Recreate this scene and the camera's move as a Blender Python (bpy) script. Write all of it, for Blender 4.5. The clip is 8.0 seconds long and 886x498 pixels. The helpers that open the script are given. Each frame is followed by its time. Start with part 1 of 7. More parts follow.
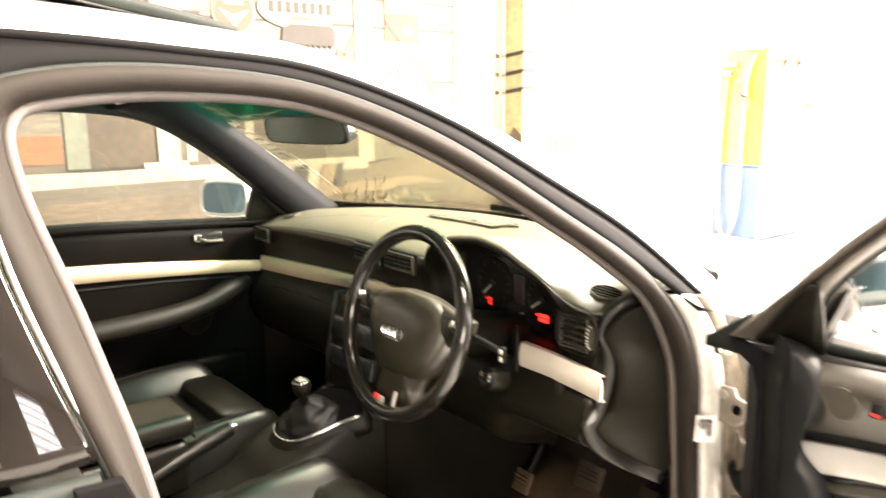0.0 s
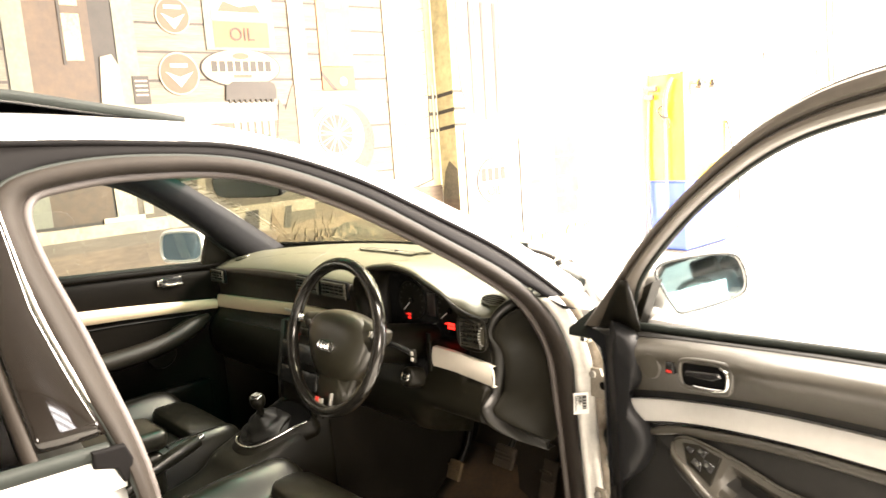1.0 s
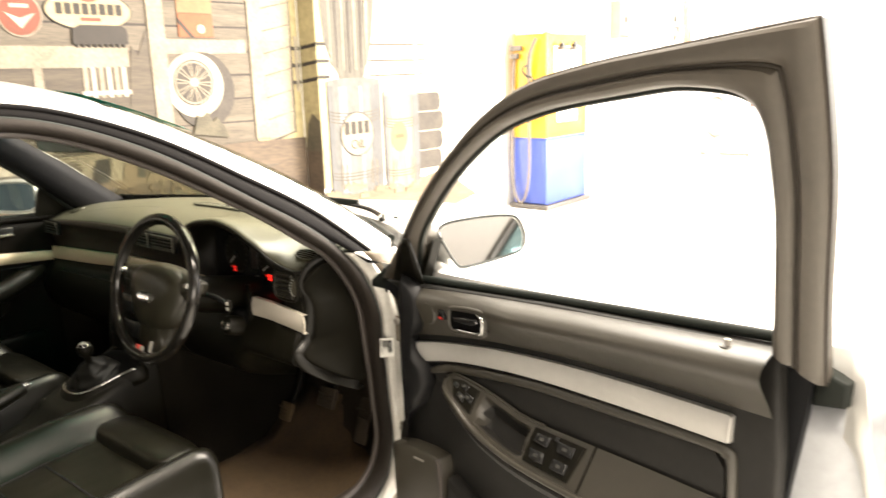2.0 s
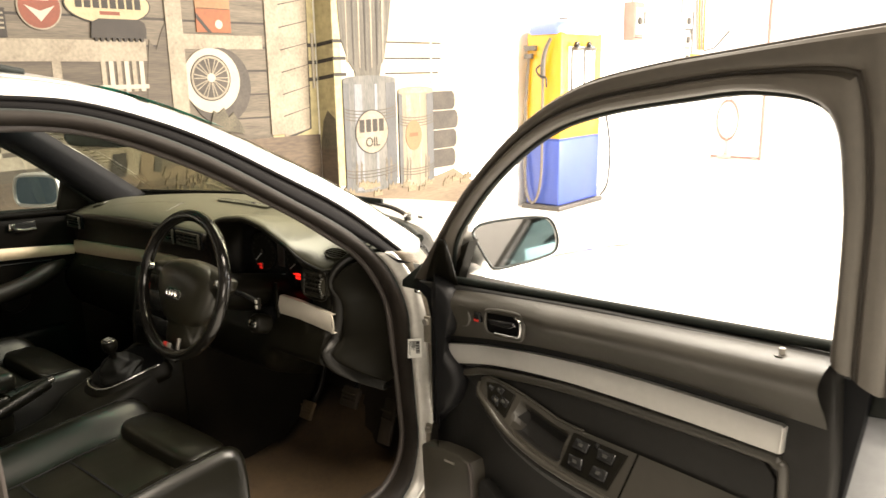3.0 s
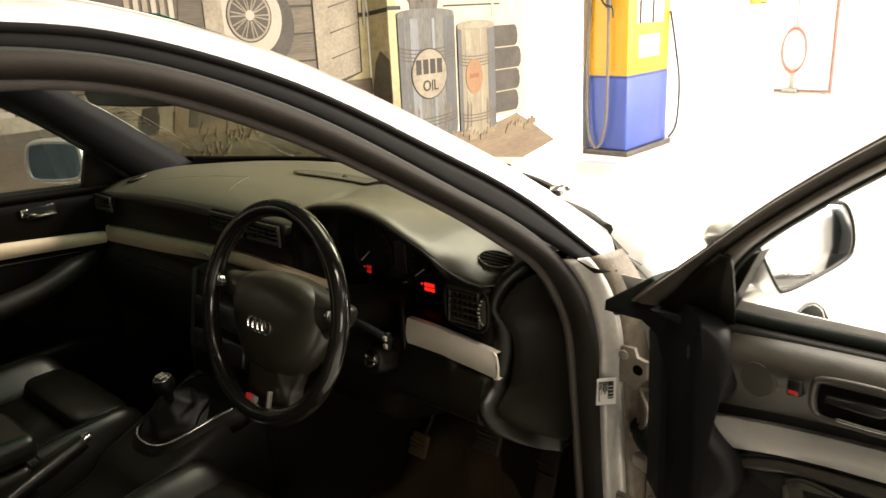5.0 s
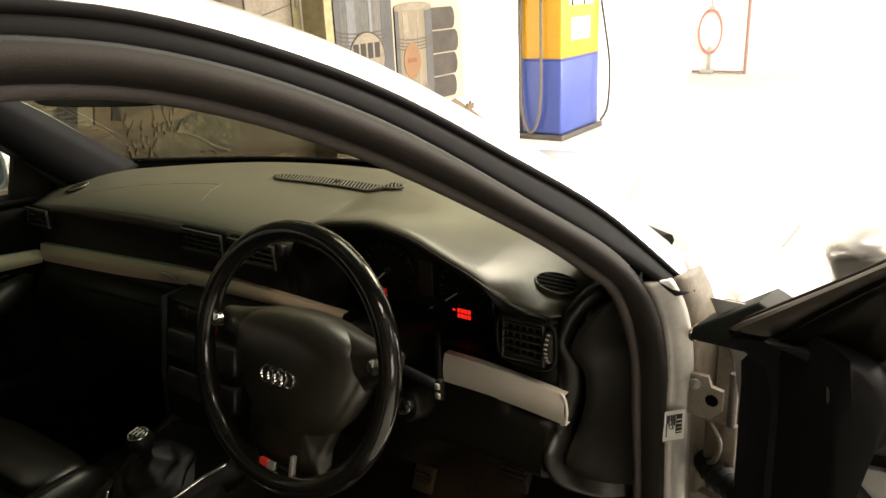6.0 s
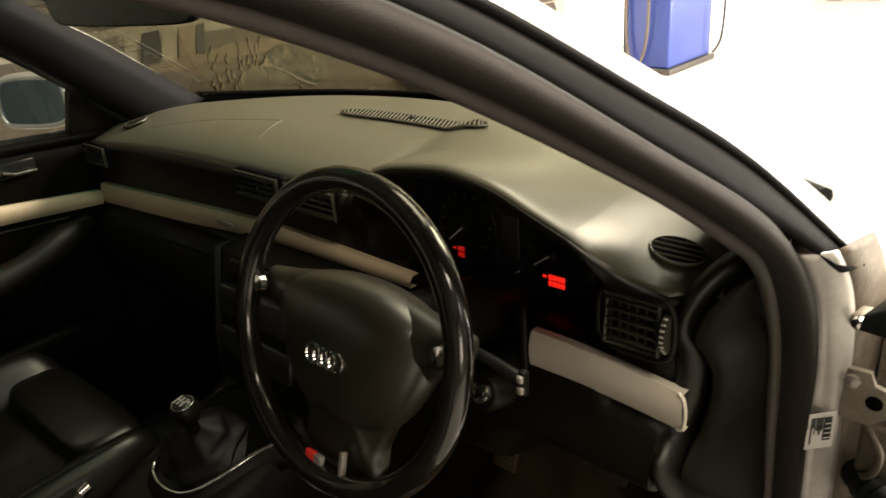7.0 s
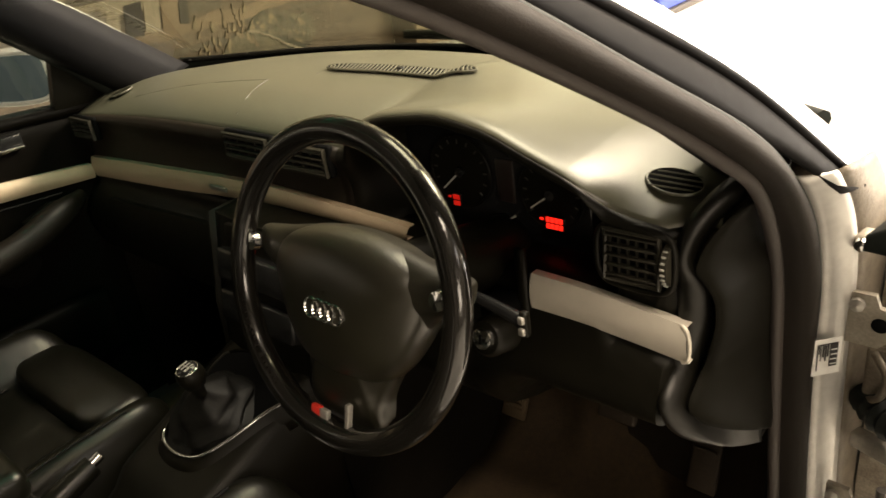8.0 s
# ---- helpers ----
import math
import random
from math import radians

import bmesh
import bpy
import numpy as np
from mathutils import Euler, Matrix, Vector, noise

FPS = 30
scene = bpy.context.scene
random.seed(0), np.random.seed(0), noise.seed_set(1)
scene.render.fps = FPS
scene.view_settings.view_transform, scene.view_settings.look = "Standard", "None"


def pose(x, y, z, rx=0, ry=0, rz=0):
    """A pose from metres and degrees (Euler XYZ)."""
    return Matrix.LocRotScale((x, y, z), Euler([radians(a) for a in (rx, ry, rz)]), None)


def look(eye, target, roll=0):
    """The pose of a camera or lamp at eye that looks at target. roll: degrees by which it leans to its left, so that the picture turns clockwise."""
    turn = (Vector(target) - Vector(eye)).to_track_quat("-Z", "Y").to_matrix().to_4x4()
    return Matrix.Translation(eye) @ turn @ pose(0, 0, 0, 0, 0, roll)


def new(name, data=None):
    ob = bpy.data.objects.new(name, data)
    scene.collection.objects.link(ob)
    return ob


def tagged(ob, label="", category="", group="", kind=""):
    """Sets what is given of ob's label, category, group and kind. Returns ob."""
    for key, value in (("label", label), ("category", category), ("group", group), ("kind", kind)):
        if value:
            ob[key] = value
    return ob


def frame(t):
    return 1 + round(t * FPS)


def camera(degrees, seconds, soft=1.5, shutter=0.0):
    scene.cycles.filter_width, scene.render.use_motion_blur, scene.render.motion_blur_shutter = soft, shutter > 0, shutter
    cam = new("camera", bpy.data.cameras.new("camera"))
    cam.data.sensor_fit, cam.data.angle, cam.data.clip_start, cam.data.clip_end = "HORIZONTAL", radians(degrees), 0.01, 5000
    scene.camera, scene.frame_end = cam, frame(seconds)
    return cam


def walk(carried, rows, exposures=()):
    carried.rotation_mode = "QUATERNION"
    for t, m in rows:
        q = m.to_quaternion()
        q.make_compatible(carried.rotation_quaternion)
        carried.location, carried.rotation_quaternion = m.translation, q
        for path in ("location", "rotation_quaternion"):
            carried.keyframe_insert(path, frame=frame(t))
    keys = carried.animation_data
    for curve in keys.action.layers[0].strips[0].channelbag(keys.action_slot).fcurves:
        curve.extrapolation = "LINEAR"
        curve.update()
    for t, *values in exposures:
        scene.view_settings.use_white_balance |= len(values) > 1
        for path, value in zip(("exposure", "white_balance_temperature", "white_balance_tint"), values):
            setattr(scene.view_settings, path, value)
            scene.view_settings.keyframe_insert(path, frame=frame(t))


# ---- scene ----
cam = camera(60.2, 8.0, shutter=0.35)
PATH = [
    (0, (1.493, -0.793, 1.358), (-0.035, 0.439, 0.976), -0.4),
    (0.5, (1.655, -0.907, 1.371), (0.303, 0.494, 0.916), 0.3),
    (1, (1.834, -0.939, 1.407), (0.362, 0.38, 1.099), -4.0),
    (1.5, (2.013, -0.931, 1.438), (0.551, 0.394, 1.112), -2.1),
    (2, (2.079, -0.925, 1.446), (0.834, 0.574, 0.995), -1.8),
    (2.2, (2.083, -0.928, 1.446), (0.9, 0.617, 0.986), -0.9),
    (3.3, (1.958, -0.966, 1.449), (0.688, 0.512, 0.995), -1.0),
    (3.5, (1.907, -0.973, 1.447), (0.663, 0.524, 0.985), -1.3),
    (4, (1.737, -0.908, 1.427), (0.426, 0.534, 0.976), -0.4),
    (4.2, (1.653, -0.839, 1.423), (0.306, 0.553, 0.926), -2.6),
    (5.3, (1.256, -0.647, 1.408), (0.017, 0.798, 0.794), -3.5),
    (5.5, (1.18, -0.647, 1.42), (-0.021, 0.827, 0.798), -5.0),
    (6, (1.075, -0.613, 1.41), (-0.025, 0.928, 0.764), -2.7),
    (6.5, (1.037, -0.511, 1.377), (-0.146, 0.904, 0.601), -2.8),
    (7, (0.958, -0.437, 1.357), (-0.305, 0.902, 0.574), -4.3),
    (7.5, (0.945, -0.443, 1.336), (-0.338, 0.825, 0.473), -6.4),
    (8, (0.96, -0.43, 1.335), (-0.287, 0.868, 0.463), -7.9),
]
EXPOSURES = [(0.0, 1.78, 6350, 16), (0.5, 1.78, 6350, 16), (1.0, 1.62, 6350, 15), (1.5, 1.01, 6300, 14), (2.0, 0.63, 6300, 13), (3.5, -0.20, 6450, 13), (5.5, -0.68, 6450, 12), (6.5, -0.84, 6500, 12), (8.0, -0.10, 6900, 14)]
walk(cam, [(t, look(eye, target, roll)) for t, eye, target, roll in PATH], EXPOSURES)

# ---- light: daylight from a wide bay opening in the east wall and roof lights over the front of the bay ----
world = bpy.data.worlds.new("world")
scene.world = world
world.use_nodes = True
wn = world.node_tree.nodes
sky = wn.new("ShaderNodeTexSky")
sky.sky_type, sky.sun_disc = "NISHITA", False
sky.sun_elevation, sky.sun_rotation = radians(50), radians(100)
world.node_tree.links.new(sky.outputs["Color"], wn["Background"].inputs["Color"])
wn["Background"].inputs["Strength"].default_value = 0.1


def area_lamp(name, where, target, sx, sy, watts, colour):
    data = bpy.data.lights.new(name, "AREA")
    data.shape, data.size, data.size_y, data.energy, data.color = "RECTANGLE", sx, sy, watts, colour
    ob = new(name, data)
    ob.matrix_world = look(where, target)
    return ob


area_lamp("bay_door_daylight", (6.4, 8.6, 1.9), (0.0, 8.0, 1.0), 4.6, 3.2, 2150, (1.0, 0.95, 0.86))
area_lamp("roof_light_daylight", (2.3, 4.8, 4.12), (2.3, 4.8, 0.0), 2.4, 3.4, 2120, (1.0, 0.89, 0.72))
area_lamp("roof_light_daylight", (0.3, 1.9, 4.12), (0.3, 1.9, 0.0), 1.6, 1.6, 205, (1.0, 0.92, 0.76))
# the third, unseen, is added to light the open door, pillar and footwell
area_lamp("roof_light_daylight", (2.6, -0.5, 4.12), (2.6, -0.5, 0.0), 1.8, 2.0, 320, (1.0, 0.87, 0.68))
area_lamp("window_daylight", (6.32, -3.0, 2.0), (0.0, -2.6, 1.6), 2.3, 1.5, 130, (1.0, 0.87, 0.68))
area_lamp("window_daylight", (6.36, 0.85, 3.54), (0.0, 0.85, 2.9), 1.48, 1.06, 60, (1.0, 0.95, 0.88))


# ---- materials ----
def mat(name, base, rough=0.5, metal=0.0, var=0.15, scale=6.0, bump=0.0, bscale=300.0, coat=0.0, spec=0.5, stretch=(1, 1, 1), rvar=0.08, tint=None):
    m = bpy.data.materials.new(name)
    m.use_nodes = True
    nt = m.node_tree
    b = nt.nodes["Principled BSDF"]
    b.inputs["Metallic"].default_value = metal
    b.inputs["Coat Weight"].default_value = coat
    b.inputs["Specular IOR Level"].default_value = spec
    co = nt.nodes.new("ShaderNodeTexCoord")
    mp = nt.nodes.new("ShaderNodeMapping")
    mp.inputs["Scale"].default_value = stretch
    nt.links.new(co.outputs["Object"], mp.inputs["Vector"])
    big, fine = nt.nodes.new("ShaderNodeTexNoise"), nt.nodes.new("ShaderNodeTexNoise")
    big.inputs["Scale"].default_value, big.inputs["Detail"].default_value = scale, 5
    fine.inputs["Scale"].default_value, fine.inputs["Detail"].default_value = scale * 9, 3
    add = nt.nodes.new("ShaderNodeMath")
    add.operation = "ADD"
    for n, k in ((big, 0), (fine, 1)):
        nt.links.new(mp.outputs["Vector"], n.inputs["Vector"])
        nt.links.new(n.outputs["Fac"], add.inputs[k])
    rng = nt.nodes.new("ShaderNodeMapRange")
    rng.inputs["From Min"].default_value, rng.inputs["From Max"].default_value = 0.6, 1.4
    nt.links.new(add.outputs[0], rng.inputs["Value"])
    mix = nt.nodes.new("ShaderNodeMix")
    mix.data_type = "RGBA"
    lo = tuple(c * (1 - var) for c in base)
    hi = tint or tuple(min(1, c * (1 + var)) for c in base)
    mix.inputs["A"].default_value, mix.inputs["B"].default_value = (*lo, 1), (*hi, 1)
    nt.links.new(rng.outputs["Result"], mix.inputs["Factor"])
    nt.links.new(mix.outputs["Result"], b.inputs["Base Color"])
    rr = nt.nodes.new("ShaderNodeMapRange")
    rr.inputs["To Min"].default_value, rr.inputs["To Max"].default_value = max(0.02, rough - rvar), min(1, rough + rvar)
    nt.links.new(fine.outputs["Fac"], rr.inputs["Value"])
    nt.links.new(rr.outputs["Result"], b.inputs["Roughness"])
    if bump:
        bn = nt.nodes.new("ShaderNodeTexNoise")
        bn.inputs["Scale"].default_value, bn.inputs["Detail"].default_value = bscale, 4
        nt.links.new(mp.outputs["Vector"], bn.inputs["Vector"])
        bp = nt.nodes.new("ShaderNodeBump")
        bp.inputs["Strength"].default_value, bp.inputs["Distance"].default_value = bump, 0.002
        nt.links.new(bn.outputs["Fac"], bp.inputs["Height"])
        nt.links.new(bp.outputs["Normal"], b.inputs["Normal"])
    return m


def glass(name, colour, rough=0.0, graze=0.6):
    m = bpy.data.materials.new(name)
    m.use_nodes = True
    nt = m.node_tree
    out = nt.nodes["Material Output"]
    nt.nodes.remove(nt.nodes["Principled BSDF"])
    tr, gl = nt.nodes.new("ShaderNodeBsdfTransparent"), nt.nodes.new("ShaderNodeBsdfGlossy")
    tr.inputs["Color"].default_value = (*colour, 1)
    gl.inputs["Roughness"].default_value = rough
    lw = nt.nodes.new("ShaderNodeLayerWeight")
    lw.inputs["Blend"].default_value = 0.25
    fr = nt.nodes.new("ShaderNodeMapRange")
    fr.inputs["To Min"].default_value, fr.inputs["To Max"].default_value = 0.03, graze
    nt.links.new(lw.outputs["Facing"], fr.inputs["Value"])
    mx = nt.nodes.new("ShaderNodeMixShader")
    nt.links.new(fr.outputs[0], mx.inputs[0])
    nt.links.new(tr.outputs[0], mx.inputs[1])
    nt.links.new(gl.outputs[0], mx.inputs[2])
    nt.links.new(mx.outputs[0], out.inputs["Surface"])
    return m


def glow(name, colour, strength):
    m = bpy.data.materials.new(name)
    m.use_nodes = True
    b = m.node_tree.nodes["Principled BSDF"]
    b.inputs["Base Color"].default_value = (*colour, 1)
    b.inputs["Emission Color"].default_value = (*colour, 1)
    b.inputs["Emission Strength"].default_value = strength
    return m


SILVER = mat("silver_paint", (0.60, 0.60, 0.58), 0.34, 0.75, 0.05, 3, coat=0.6)
JAMB = mat("silver_paint_dull", (0.52, 0.51, 0.48), 0.40, 0.35, 0.14, 9, bump=0.08, bscale=40)
RUBBER = mat("black_rubber", (0.010, 0.0125, 0.0105), 0.62, 0, 0.3, 20, bump=0.15, bscale=500, spec=0.2)
SEAL = mat("grey_brown_seal", (0.0125, 0.0098, 0.0074), 0.66, 0, 0.2, 14, bump=0.2, bscale=600, spec=0.14)
LIP = mat("worn_seal_lip", (0.036, 0.029, 0.025), 0.6, 0, 0.2, 18, bump=0.2, bscale=600)
DASH = mat("dash_plastic", (0.074, 0.0730, 0.049), 0.32, 0, 0.10, 5, bump=0.10, bscale=900, spec=1.0, rvar=0.03)
DARKP = mat("dark_plastic", (0.0046, 0.0041, 0.0023), 0.45, 0, 0.2, 8, bump=0.12, bscale=700, spec=0.17)
GLOSSP = mat("black_gloss_plastic", (0.012, 0.012, 0.012), 0.22, 0, 0.2, 8)
LEATHER = mat("black_leather", (0.0050, 0.0047, 0.0027), 0.30, 0, 0.12, 7, bump=0.08, bscale=420, rvar=0.02, spec=0.50)
PADM = mat("soft_pad_plastic", (0.0150, 0.0135, 0.0075), 0.32, 0, 0.08, 6, bump=0.1, bscale=700, spec=0.9, rvar=0.02)
RIML = mat("smooth_worn_leather", (0.0062, 0.0056, 0.0046), 0.17, 0, 0.3, 12, bump=0.08, bscale=350, coat=0.5, spec=0.4)
ALU = mat("brushed_aluminium_trim", (0.63, 0.585, 0.50), 0.45, 0.4, 0.06, 8, bump=0.1, bscale=700)
ALUD = mat("brushed_aluminium_door_strip", (0.50, 0.495, 0.475), 0.42, 0.4, 0.06, 8, bump=0.1, bscale=700)
ALUW = mat("champagne_trim", (0.47, 0.375, 0.26), 0.48, 0.15, 0.06, 8, bump=0.1, bscale=700)
CHROME = mat("chrome", (0.75, 0.75, 0.74), 0.12, 1.0, 0.05, 10, rvar=0.05)
STEEL = mat("dull_steel", (0.45, 0.43, 0.39), 0.45, 0.8, 0.2, 25)
# darker copy of the carpet, holding the footwell's shade in its colour
DARKCARPET = mat("shaded_carpet", (0.0060, 0.0048, 0.0032), 0.95, 0, 0.35, 12, bump=0.8, bscale=500, spec=0.1)
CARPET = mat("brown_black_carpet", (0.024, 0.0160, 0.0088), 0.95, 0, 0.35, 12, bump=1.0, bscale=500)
RUBMAT = mat("worn_pedal_rubber", (0.085, 0.058, 0.028), 0.8, 0, 0.3, 30, bump=0.4, bscale=200)
GREYTRIM = mat("grey_pillar_fabric", (0.0050, 0.0050, 0.0055), 0.60, 0, 0.1, 8, bump=0.3, bscale=900, spec=0.15)
HEADLINE = mat("pale_headlining", (0.33, 0.32, 0.30), 0.9, 0, 0.08, 8, bump=0.3, bscale=900)
DOORCARD = mat("grey_black_door_card", (0.033, 0.0296, 0.0225), 0.40, 0, 0.12, 7, bump=0.12, bscale=700, spec=0.8)
RED = mat("red_badge", (0.55, 0.03, 0.02), 0.35, 0, 0.1, 10)
REDGLOW = glow("red_display", (1.0, 0.02, 0.01), 1.6)
# near-black painted in for the shade inside vents, slots and recesses
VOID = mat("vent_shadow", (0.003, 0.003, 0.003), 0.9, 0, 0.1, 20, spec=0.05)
REDDIM = glow("dim_red_symbol", (0.6, 0.03, 0.02), 0.15)
REDFAINT = glow("faint_red_display", (0.9, 0.02, 0.01), 0.35)
INSERT = mat("black_door_leather", (0.0150, 0.0145, 0.0135), 0.5, 0, 0.2, 7, bump=0.1, bscale=500, spec=0.25)
# frame grey-brown with some of the bright haze put into the colour
FRAME = mat("haze_lightened_frame_paint", (0.066, 0.057, 0.046), 0.5, 0, 0.15, 9, bump=0.1, bscale=300)
CAPM = mat("dark_end_cap_plastic", (0.0048, 0.0044, 0.0030), 0.60, 0, 0.10, 8, bump=0.1, bscale=700, spec=0.03, rvar=0.02)
BORDERM = mat("satin_black_border_plastic", (0.0045, 0.0041, 0.0028), 0.36, 0, 0.1, 8, bump=0.1, bscale=700, spec=0.30, rvar=0.02)
HUBM = mat("black_hub_plastic", (0.0125, 0.0113, 0.0064), 0.36, 0, 0.08, 8, bump=0.1, bscale=700, spec=0.6, rvar=0.02)
BOOT = mat("soft_black_gaiter", (0.0030, 0.0029, 0.0020), 0.5, 0, 0.2, 9, bump=0.2, bscale=200, spec=0.25)
GUN = mat("oily_grey_metal", (0.10, 0.09, 0.08), 0.45, 0.6, 0.3, 20)
MOULD = mat("satin_black_moulding", (0.0042, 0.0038, 0.0038), 0.60, 0, 0.2, 12, spec=0.05)
FRAMED = mat("grey_brown_frame_rubber", (0.034, 0.029, 0.024), 0.6, 0, 0.2, 12, bump=0.15, bscale=400, spec=0.2)
SHUT = mat("silver_shut_face_paint", (0.34, 0.355, 0.38), 0.38, 0.45, 0.12, 6, bump=0.06, bscale=30)
HINGEM = mat("dusty_grey_hinge_steel", (0.30, 0.27, 0.22), 0.5, 0.3, 0.3, 30, bump=0.2, bscale=120)
PALERED = mat("sun_bleached_red_hose", (0.42, 0.16, 0.13), 0.6, 0, 0.2, 12)
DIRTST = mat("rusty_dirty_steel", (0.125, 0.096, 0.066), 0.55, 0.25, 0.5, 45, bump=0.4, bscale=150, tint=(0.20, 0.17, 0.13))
PILLARG = mat("black_brown_gloss_panel", (0.005, 0.004, 0.0032), 0.05, 0, 0.2, 5, coat=0.0, spec=0.5, rvar=0.02)
WHITEMARK = mat("pale_print", (0.6, 0.6, 0.56), 0.6, 0, 0.1, 30)
PAPER = mat("white_label", (0.78, 0.78, 0.74), 0.55, 0, 0.06, 30)
BLACKINK = mat("black_print", (0.02, 0.02, 0.02), 0.6, 0, 0.2, 30)
CLEAR = glass("clear_glass", (0.90, 0.93, 0.90))
TINT = glass("windscreen_glass", (0.64, 0.65, 0.57), graze=0.3)
BAND = glass("teal_sun_band", (0.03, 0.50, 0.42))
DARKGLASS = glass("rear_tinted_glass", (0.10, 0.10, 0.095))
MIRRORG = mat("mirror_glass", (0.80, 0.82, 0.84), 0.03, 1.0, 0.01, 4, rvar=0.01)
MIRRORB = mat("blue_tinted_mirror_glass", (0.28, 0.40, 0.50), 0.05, 1.0, 0.03, 4, rvar=0.02)
FLOOR = mat("pale_concrete", (0.52, 0.51, 0.48), 0.55, 0, 0.12, 0.9, bump=0.15, bscale=60)
# walls out of view, coloured dim to hold down bounced light
DIMWALL = mat("dim_unseen_wall", (0.13, 0.12, 0.11), 0.7, 0, 0.08, 1.5)
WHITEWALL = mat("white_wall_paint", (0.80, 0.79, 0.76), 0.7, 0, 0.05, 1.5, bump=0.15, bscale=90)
CEIL = mat("grey_roof_sheet", (0.15, 0.14, 0.125), 0.7, 0, 0.1, 1.0)
YELLOW = mat("yellow_enamel", (0.47, 0.245, 0.003), 0.35, 0, 0.08, 5, coat=0.3)
BLUE = mat("blue_enamel", (0.030, 0.058, 0.27), 0.38, 0, 0.12, 6, coat=0.3)
BLUECAP = mat("pale_blue_enamel", (0.13, 0.17, 0.38), 0.45, 0, 0.12, 6)
HOSE = mat("grey_brown_hose", (0.12, 0.10, 0.08), 0.6, 0, 0.2, 20)
BLACKHOSE = mat("black_cable", (0.02, 0.02, 0.02), 0.5, 0, 0.2, 20)
REDPIPE = mat("faded_red_paint", (0.27, 0.15, 0.12), 0.6, 0, 0.2, 12)
ORANGEP = mat("orange_paint", (0.50, 0.19, 0.03), 0.6, 0, 0.15, 12)
OCHREP = mat("yellow_ochre_paint", (0.55, 0.36, 0.08), 0.6, 0, 0.15, 12)
TYRE = mat("tyre_rubber", (0.022, 0.021, 0.020), 0.8, 0, 0.2, 14, bump=0.3, bscale=200)


# ---- mesh helpers ----
def finish(ob, material, parent, label, smooth=True, angle=50):
    me = ob.data
    if material:
        me.materials.append(material)
    if smooth:
        me.polygons.foreach_set("use_smooth", [True] * len(me.polygons))
        me.set_sharp_from_angle(angle=radians(angle))
    if parent:
        ob.parent = parent
    if label:
        ob["label"] = label
    return ob


def part(name, bm, material, parent, label="", smooth=True, angle=50):
    bmesh.ops.recalc_face_normals(bm, faces=bm.faces)
    me = bpy.data.meshes.new(name)
    bm.to_mesh(me)
    bm.free()
    return finish(new(name, me), material, parent, label, smooth, angle)


def thing(name, label, category, group="", kind=""):
    return tagged(new(name), label, category, group, kind)


def spline(pts, n=8, closed=False):
    """Catmull-Rom through the points, n steps a span."""
    p = [Vector(q) for q in pts]
    m, out = len(p), []
    for i in range(m if closed else m - 1):
        if closed:
            a, b, c, d = p[i - 1], p[i], p[(i + 1) % m], p[(i + 2) % m]
        else:
            a, b, c, d = p[max(i - 1, 0)], p[i], p[i + 1], p[min(i + 2, m - 1)]
        for k in range(n):
            t = k / n
            out.append(0.5 * ((2 * b) + (c - a) * t + (2 * a - 5 * b + 4 * c - d) * t * t + (3 * b - a - 3 * c + d) * t ** 3))
    if not closed:
        out.append(p[-1])
    return out


def bm_box(c, s, bevel=0.0, seg=2, m=None, bm=None):
    bm = bm or bmesh.new()
    made = bmesh.ops.create_cube(bm, size=1.0)["verts"]
    bmesh.ops.scale(bm, vec=s, verts=made)
    if bevel:
        es = {e for v in made for e in v.link_edges}
        made = list({v for f in bmesh.ops.bevel(bm, geom=list(es), offset=bevel, segments=seg, affect="EDGES", profile=0.5)["faces"] for v in f.verts} | {v for v in made if v.is_valid})
    bmesh.ops.transform(bm, matrix=Matrix.Translation(c) @ (m or Matrix()), verts=made)
    return bm


def bm_prism(pts, vec, bevel=0.0, seg=2, bm=None):
    """A flat outline pushed along vec."""
    bm = bm or bmesh.new()
    vec = Vector(vec)
    lo = [bm.verts.new(p) for p in pts]
    hi = [bm.verts.new(Vector(p) + vec) for p in pts]
    bm.faces.new(lo[::-1])
    top = bm.faces.new(hi)
    n = len(pts)
    for i in range(n):
        bm.faces.new((lo[i], lo[(i + 1) % n], hi[(i + 1) % n], hi[i]))
    if bevel:
        bmesh.ops.recalc_face_normals(bm, faces=bm.faces)
        bmesh.ops.bevel(bm, geom=list(top.edges), offset=bevel, segments=seg, affect="EDGES", profile=0.5)
    return bm


